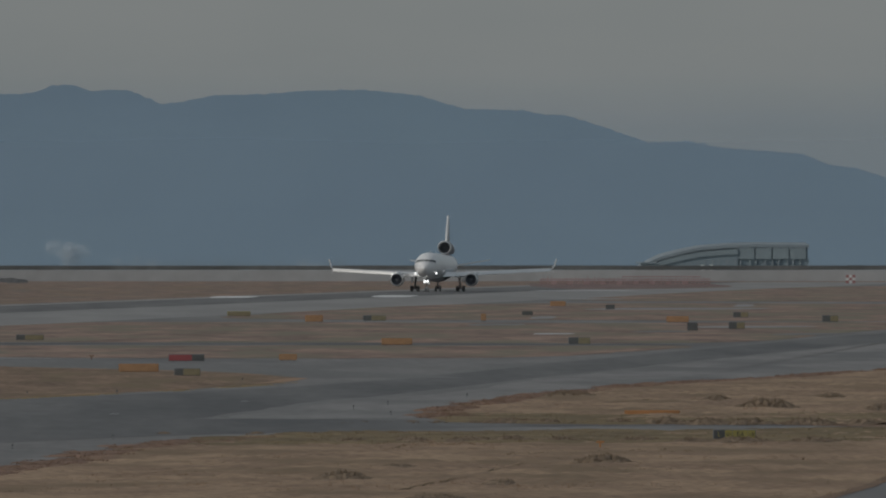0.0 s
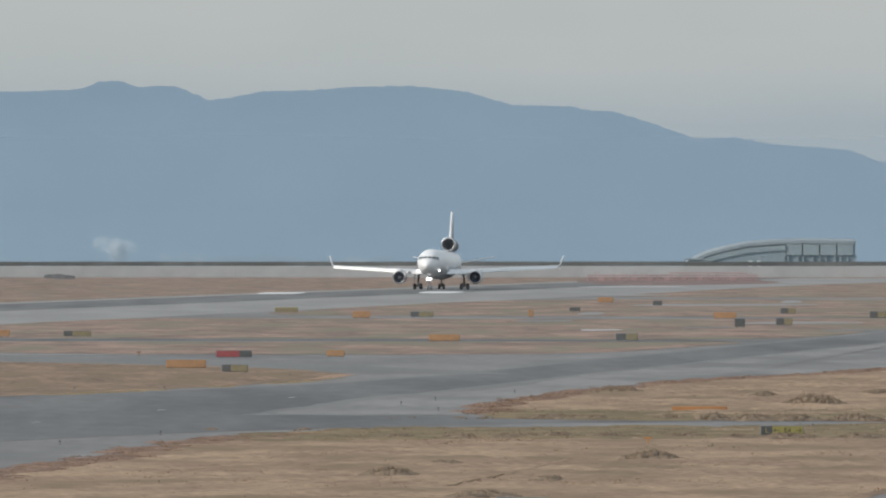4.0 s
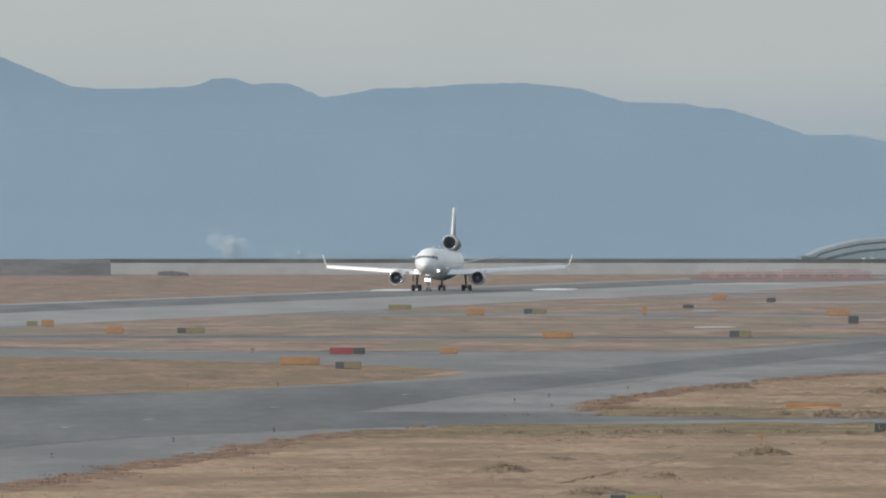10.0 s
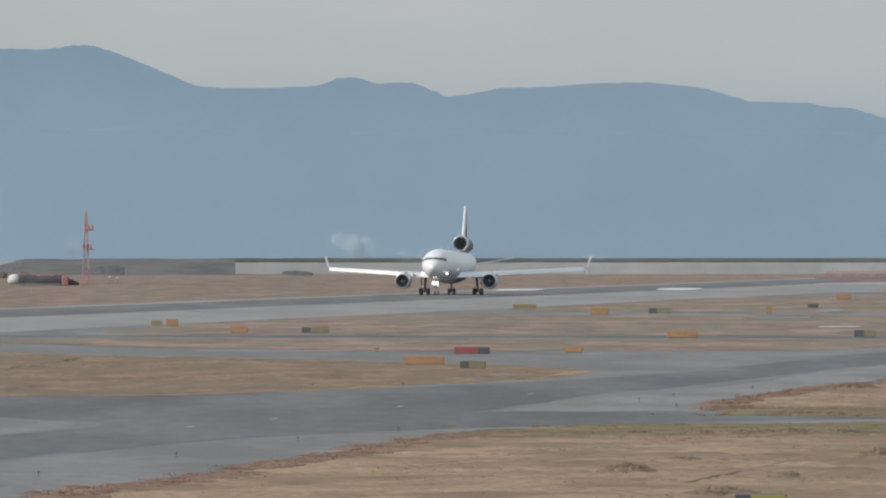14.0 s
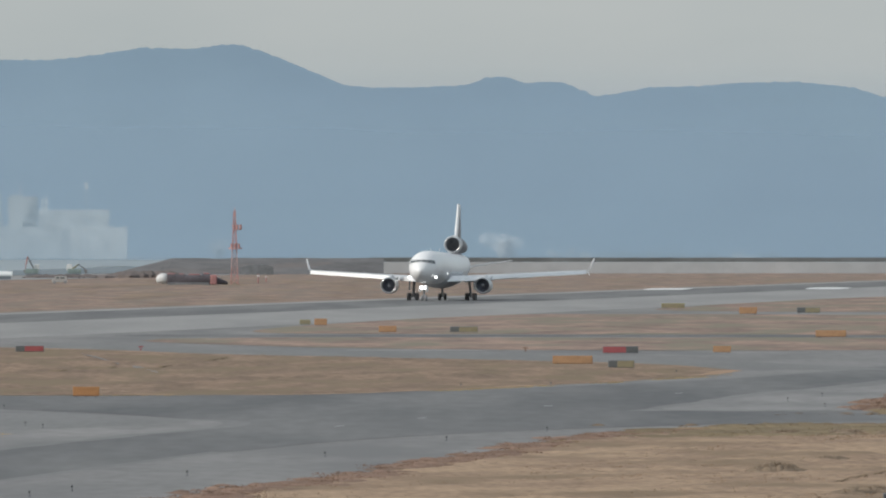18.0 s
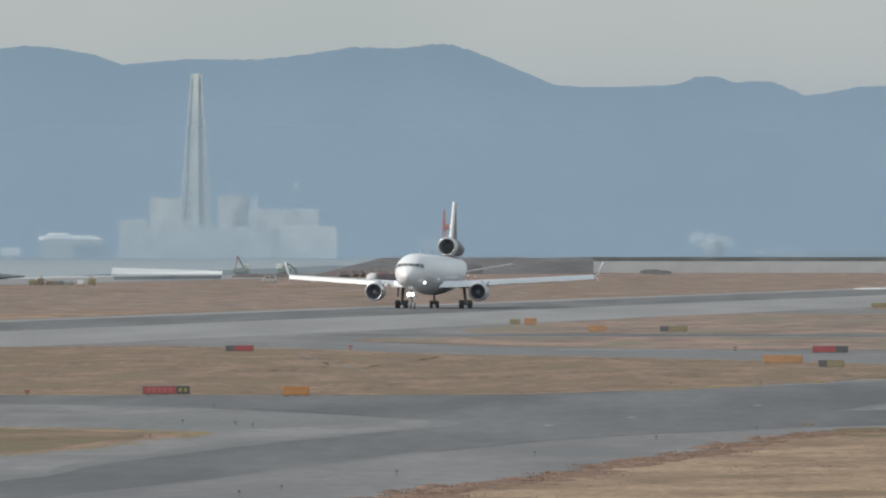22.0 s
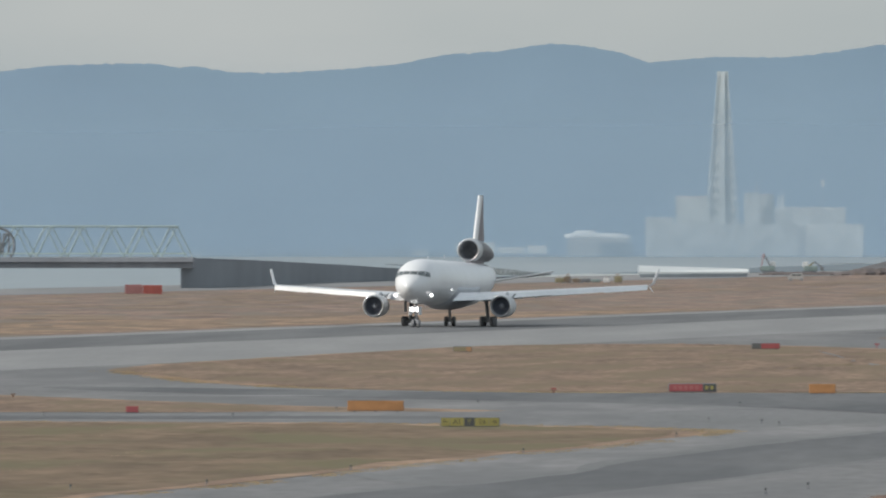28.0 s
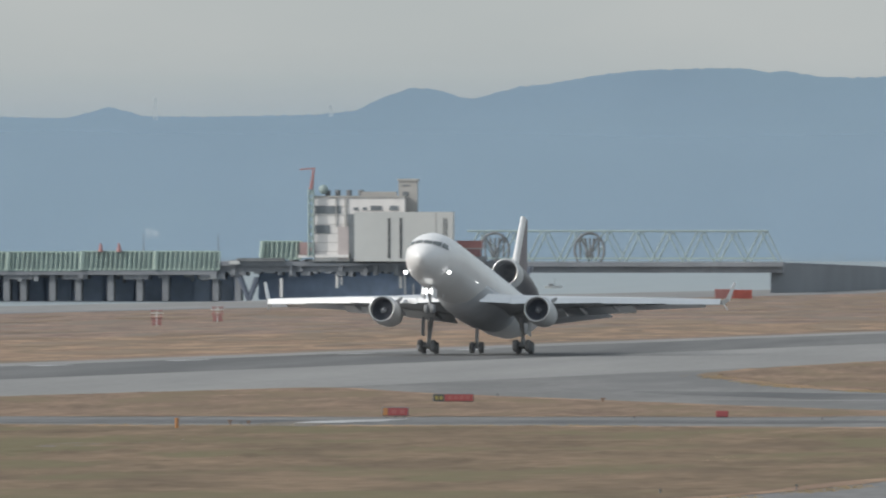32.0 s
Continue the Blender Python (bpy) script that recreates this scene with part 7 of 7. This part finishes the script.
for u0, u1, v0, v1, mat in ((1804, 1874, 575, 577, "paint"), (1798, 1844, 545, 549, "runway_concrete"), (2158, 2196, 524, 528, "runway_concrete"), (1800, 1985, 498.6, 500, "paint"), (1980, 2080, 571, 573, "concrete"),
                            (1690, 1790, 558, 561, "concrete"), (2080, 2300, 562, 565, "runway_concrete"), (1660, 1960, 513, 515.5, "runway_concrete"), (1900, 2220, 530, 533, "runway_concrete"), (2230, 2420, 575, 578, "concrete")):
    sheet("worn_strip", rounded([at_sight(u0, v1), at_sight(u0 + (u1 - u0) * 0.2, v0), at_sight(u1 - (u1 - u0) * 0.1, v0), at_sight(u1, (v0 + v1) / 2), at_sight(u1 - (u1 - u0) * 0.3, v1)], 4, 0.8), 0.056, M[mat], "pale worn strip of old pavement")


def channel(name, line, half, z, mat, label):
    """A narrow strip along a line of bearings and heights, with a little depth."""
    top = [at_sight(u, v - half) for u, v in line] + [at_sight(u, v + half) for u, v in line[::-1]]
    return sheet(name, top, z, M[mat], label)


channel("drain_path", ((236, 627), (262, 633), (286, 640.5), (302, 644.5)), 1.0, 0.15, "worn_asphalt", "grey concrete drain across the grass")
channel("drain_path", ((326, 650), (340, 652), (352, 655.5), (370, 660.5)), 1.5, 0.17, "concrete", "pale concrete drain across the grass")
for u, v, ln in ((1580, 850.5, 26), (1612, 843, 30), (1650, 835.5, 34), (1692, 827.5, 30), (1730, 818.5, 28), (1766, 810.5, 26)):
    k = 1.2 * noise.noise(Vector((u * 0.1, 3.0, 0)))
    channel("ditch_lip", ((u - ln / 2, v + ln * 0.105 + k), (u, v + k), (u + ln / 2, v - ln * 0.11 + k * 0.4)), 0.8, 0.125, "tufts", "pale lip of a shallow ditch in the grass")
    # the ditch is flat: its shadow is this darker strip
    channel("ditch", ((u - ln / 2 + 4, v + ln * 0.105 + 1.7 + k), (u + 3, v + 1.9 + k), (u + ln / 2, v - ln * 0.11 + 1.6 + k * 0.4)), 0.6, 0.125, "rough_grass", "flat dark strip for the shadow in a shallow ditch")
channel("swale", ((150, 661), (200, 656.5), (250, 652.5), (296, 650)), 0.8, 0.15, "rough_grass", "dark thin swale in the grass")
channel("swale", ((372, 650), (410, 644), (450, 639), (494, 633)), 0.8, 0.15, "rough_grass", "dark thin swale in the grass")




# ---- grass tufts and weeds ----
def scatter(name, spots_, mat, label, seed, blades=6, thick=0.06):
    """Many ragged clumps of blades in one mesh: place, height, width."""
    rnd = random.Random(seed)
    verts, faces = [], []
    for s, q, hgt, w in spots_:
        c = field(s, q)
        for k in range(blades):
            a, r = rnd.uniform(0, 6.28), w * math.sqrt(rnd.random())
            x, y = c.x + r * math.cos(a), c.y + r * math.sin(a) * 2
            b, half = rnd.uniform(-0.6, 0.6), thick * rnd.uniform(0.6, 1.3)
            dx, dy = half * math.cos(b), half * math.sin(b)
            h2 = hgt * (1 - 0.6 * r / w) * rnd.uniform(0.6, 1.15)
            lx, ly = rnd.uniform(-0.4, 0.4) * hgt, rnd.uniform(-0.3, 0.3) * hgt
            n = len(verts)
            verts += [(x - dx, y - dy, 0.0), (x + dx, y + dy, 0.0), (x + dx * 0.8 + lx * 0.6, y + dy * 0.8 + ly * 0.6, h2 * 0.65), (x - dx * 0.8 + lx * 0.6, y - dy * 0.8 + ly * 0.6, h2 * 0.65), (x + lx, y + ly, h2)]
            faces += [(n, n + 1, n + 2, n + 3), (n + 3, n + 2, n + 4)]
    me = bpy.data.meshes.new(name)
    me.from_pydata(verts, [], faces)
    me.materials.append(mat)
    return tagged(new(name, me), label, "grass", "", "stuff")


def mounds(name, spots_, mat, label, seed):
    """Low soft tussocks in one mesh: place, half width, half length, height."""
    rnd = random.Random(seed)
    verts, faces = [], []
    for s, q, rx, ry, hgt in spots_:
        c = field(s, q)
        n0, k = len(verts), 9
        wob = [rnd.uniform(0.7, 1.25) for _ in range(k)]
        for ring, z in ((1.0, 0.0), (0.8, 0.55), (0.42, 0.92)):
            for i in range(k):
                a = 2 * math.pi * i / k
                verts.append((c.x + rx * ring * wob[i] * math.cos(a), c.y + ry * ring * wob[i] * math.sin(a), 0.03 + hgt * z * rnd.uniform(0.8, 1.1)))
        verts.append((c.x, c.y, 0.03 + hgt))
        for r in (0, 1):
            for i in range(k):
                a, b = n0 + r * k + i, n0 + r * k + (i + 1) % k
                faces.append((a, b, b + k, a + k))
        for i in range(k):
            faces.append((n0 + 2 * k + i, n0 + 2 * k + (i + 1) % k, n0 + 3 * k))
    me = bpy.data.meshes.new(name)
    me.from_pydata(verts, [], faces)
    me.materials.append(mat)
    me.shade_smooth()
    return tagged(new(name, me), label, "grass", "", "stuff")


def inside(outline, s, q):
    hit, n = False, len(outline)
    for i in range(n):
        (x0, y0), (x1, y1) = outline[i], outline[(i + 1) % n]
        if (y0 > q) != (y1 > q) and s < (x1 - x0) * (q - y0) / (y1 - y0) + x0:
            hit = not hit
    return hit


def verge(name, count, s0, s1, q0, q1, low, high, seed):
    rnd = random.Random(seed)
    out = []
    tries = 0
    while len(out) < count and tries < count * 6:
        tries += 1
        s, q = rnd.uniform(s0, s1), rnd.uniform(q0, q1)
        patchy = noise.noise(Vector((s * 0.03, q * 0.09, seed)))
        if patchy > -0.15 and inside(OUT[name], s, q):
            out.append((s, q, rnd.uniform(low, high) * (0.6 + 0.9 * max(0.0, patchy + 0.2)), rnd.uniform(0.25, 0.8)))
    return out


def along(name, count, test, low, high, seed, spread=1.2):
    rnd = random.Random(seed)
    o = OUT[name]
    out = []
    while len(out) < count:
        i = rnd.randrange(len(o))
        a, b = Vector(o[i]), Vector(o[(i + 1) % len(o)])
        p = a.lerp(b, rnd.random())
        if test(p.x, p.y) and noise.noise(Vector((p.x * 0.05, p.y * 0.05, seed))) > -0.08:
            out.append((p.x + rnd.gauss(0, spread * 2), p.y - 0.8 + rnd.gauss(0, spread * 0.7), rnd.uniform(low, high), rnd.uniform(0.3, 0.8)))
    return out


tuft_spots = (verge("grass_near", 6500, 740, 1080, 64, 126, 0.08, 0.20, 21) + verge("grass_right", 4000, 1118, 1400, 60, 134, 0.08, 0.20, 22) + verge("grass_left", 2200, 740, 1070, 156, 300, 0.04, 0.12, 23)
              + verge("grass_wedge", 900, 1090, 1310, 198, 318, 0.04, 0.12, 24) + verge("grass_middle", 2200, 1240, 1735, 160, 300, 0.05, 0.15, 25))
scatter("grass_tufts", tuft_spots, M["tufts"], "ragged dry grass tufts on the verges", 31, 8, 0.03)
scatter("dark_tufts", verge("grass_near", 3200, 740, 1080, 64, 126, 0.07, 0.17, 51) + verge("grass_right", 2200, 1118, 1400, 60, 134, 0.08, 0.18, 52) + verge("grass_left", 900, 740, 1070, 156, 300, 0.05, 0.12, 53), M["olive_blades"], "darker olive grass tufts on the verges", 54, 7, 0.03)
weed_spots = (along("grass_near", 5200, lambda s, q: q > 112 and s < 1072, 0.06, 0.24, 41, 1.5) + along("grass_right", 4200, lambda s, q: q > 112 and s < 1560, 0.07, 0.34, 42, 1.2))
scatter("edge_weeds", weed_spots, M["weeds"], "reddish brown weeds along the taxiway edge", 32, 14, 0.022)
rnd = random.Random(78)
mounds("weed_clumps", [(s, q, rnd.uniform(0.3, 1.0), rnd.uniform(0.8, 3.0), h * 0.5) for s, q, h, w in weed_spots[::4]], M["weeds"], "reddish brown weed clumps along the taxiway edge", 37)
straw_spots = along("grass_left", 3000, lambda s, q: s < 1060 and q < 300, 0.03, 0.11, 43, 0.9) + along("grass_middle", 1500, lambda s, q: s < 1420, 0.04, 0.12, 44, 0.9)
scatter("straw_fringe", straw_spots, M["straw_blades"], "yellowish straw grass along the pavement edge", 39, 9, 0.05)
rnd = random.Random(77)
bush_spots = []
olive_spots = []
for outline, n in ((ROUGH_NEAR, 5200), (ROUGH_RIGHT, 3600)):
    lo_s, hi_s, lo_q, hi_q = min(p[0] for p in outline), max(p[0] for p in outline), min(p[1] for p in outline), max(p[1] for p in outline)
    for i in range(n * 3):
        s, q = rnd.uniform(lo_s, hi_s), rnd.uniform(lo_q, hi_q)
        if inside(outline, s, q) and noise.noise(Vector((s * 0.06, q * 0.12, 8.0))) > -0.3:
            olive_spots.append((s, q, rnd.uniform(0.10, 0.32), rnd.uniform(0.3, 0.9)))
mounds("rough_tussocks", [(s, q, rnd.uniform(0.6, 2.6), rnd.uniform(1.0, 4.0), h * 0.55) for s, q, h, w in olive_spots[::5]], M["olive_blades"], "taller olive grass along the road edge", 35)
scatter("rough_blades", olive_spots[::2], M["olive_blades"], "taller olive blades along the road edge", 36, 8, 0.03)
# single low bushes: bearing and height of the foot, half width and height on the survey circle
for u, v, half, tall in ((1463, 833, 46, 15), (1925, 806, 56, 17), (2215, 708, 56, 20), (2130, 694, 24, 10), (1868, 688, 52, 13), (2330, 690, 30, 10), (1628, 872, 60, 12), (1745, 842, 22, 9), (2420, 712, 30, 13), (1560, 812, 26, 6),
                         (1750, 733, 34, 8), (1830, 734, 26, 7), (1960, 735, 34, 9), (2036, 735, 40, 12), (2110, 736, 46, 12), (2184, 736, 40, 11), (2290, 736, 50, 12), (2390, 736, 40, 10),
                         (1480, 768, 34, 8), (1590, 766, 40, 8), (1690, 767, 54, 9), (1766, 766, 34, 10), (1850, 767, 40, 9), (1990, 767, 44, 9), (2080, 768, 30, 8), (2170, 768, 60, 10), (2300, 768, 50, 9)):
    s, q = at_sight(u, v)
    d = depth(v)
    for i in range(int(half * 6)):
        a, r = rnd.uniform(0, 6.283), math.sqrt(rnd.random())
        k = max(0.15, 1 - r * r)
        bush_spots.append((s + r * math.sin(a) * 5.0, q + r * math.cos(a) * sized(d, half), (0.10 + sized(d, tall) * 1.5 * k) * rnd.uniform(0.6, 1.0), rnd.uniform(0.2, 0.5)))
# darker rough growth along the road's grass edges
for s, q, n, spread_s, spread_q in ((1131, 106, 200, 3, 6), (1131, 84, 200, 3, 8), (1066, 100, 160, 5, 9), (1066, 80, 160, 5, 9)):
    for i in range(n):
        bush_spots.append((s + rnd.gauss(0, spread_s), q + rnd.gauss(0, spread_q), rnd.uniform(0.10, 0.26), rnd.uniform(0.3, 0.8)))
scatter("dry_bushes", bush_spots, M["bush"], "dark dry bushes in the foreground grass", 33, 14, 0.02)
mounds("bush_clumps", [(s, q, rnd.uniform(0.25, 0.6), rnd.uniform(0.5, 1.2), h * 0.62) for s, q, h, w in bush_spots[::3]], M["bush"], "soft dark clumps of dry bush in the grass", 38)
far_spots = []
for i in range(900):
    s, q = rnd.uniform(1150, 3900), rnd.uniform(390, 595)
    if noise.noise(Vector((s * 0.008, q * 0.03, 4.0))) > -0.1:
        far_spots.append((s, q, rnd.uniform(1.5, 6), rnd.uniform(5, 22), rnd.uniform(0.05, 0.22)))
mounds("far_brush", far_spots, M["far_grass"], "tall dry grass beyond the runway", 34)


# ---- what moves ----
def motions():
    """The take-off roll: distance along the runway, nose lift and height, second by second."""
    rows = []
    for i in range(65):
        t = i / 2
        s = 3520.94 - 18.427 * t - 1.42617 * t ** 2 + 0.0058893 * t ** 3
        pitch = float(np.interp(t, PITCH_T, PITCH_A))
        lift = float(np.interp(t, (0, 31.4, 32.0), (0, 0, 0.22)))
        up = float(np.interp(t, (0, 28.0, 30.0, 31.0, 32.0), (0, 0, 0.35, 0.6, 0.85)))
        near = float(np.interp(t, (0, 27, 29, 30, 31, 32), (1, 1, 0.995, 0.991, 0.987, 0.980)))
        swing = float(np.interp(t, (0, 30.0, 31.0, 32.0), (0, 0, 0.20, 0.58)))
        at = field(s, 365.7) * near
        m = Matrix.Translation((at.x, at.y, 0.03 + lift + up)) @ Matrix.Rotation(-math.pi / 2 - TURN + radians(swing), 4, "Z") @ Matrix.Rotation(-radians(pitch), 4, "Y")
        rows.append((t, m))
    walk(AIRCRAFT, rows)
    # the wings bend upwards as they take the load, the legs reach down
    for side, sgn in (("left", 1), ("right", -1)):
        bend, hang = [], []
        for t in (0, 26, 28, 29, 30, 31, 32):
            a = float(np.interp(t, (0, 20, 28, 32), (0.0, 0.1, 0.4, 2.6)))
            bend.append((t, pose(0, sgn * 2.5, 4) @ Matrix.Rotation(sgn * radians(a), 4, "X") @ pose(0, -sgn * 2.5, -4)))
            hang.append((t, pose(0, 0, -1.5 * math.sin(radians(a)))))
        walk(MOVING[side], bend)
        walk(MOVING[side + "_engine"], hang)
        walk(MOVING[side + "_pylon"], hang)
    for name in ("gear1", "gear-1", "gear0"):
        walk(MOVING[name], [(t, pose(0, 0, -float(np.interp(t, (0, 28.0, 30.0, 31.0, 32.0), (0, 0, 0.35, 0.6, 0.85))))) for t in (0, 28, 30, 31, 32)])


PITCH_T = (0, 28.0, 28.5, 29.0, 29.5, 30.0, 30.5, 31.0, 31.5, 32.0)
PITCH_A = (0, 0.0, 0.8, 1.8, 2.75, 3.75, 4.8, 5.85, 7.1, 8.3)
motions()
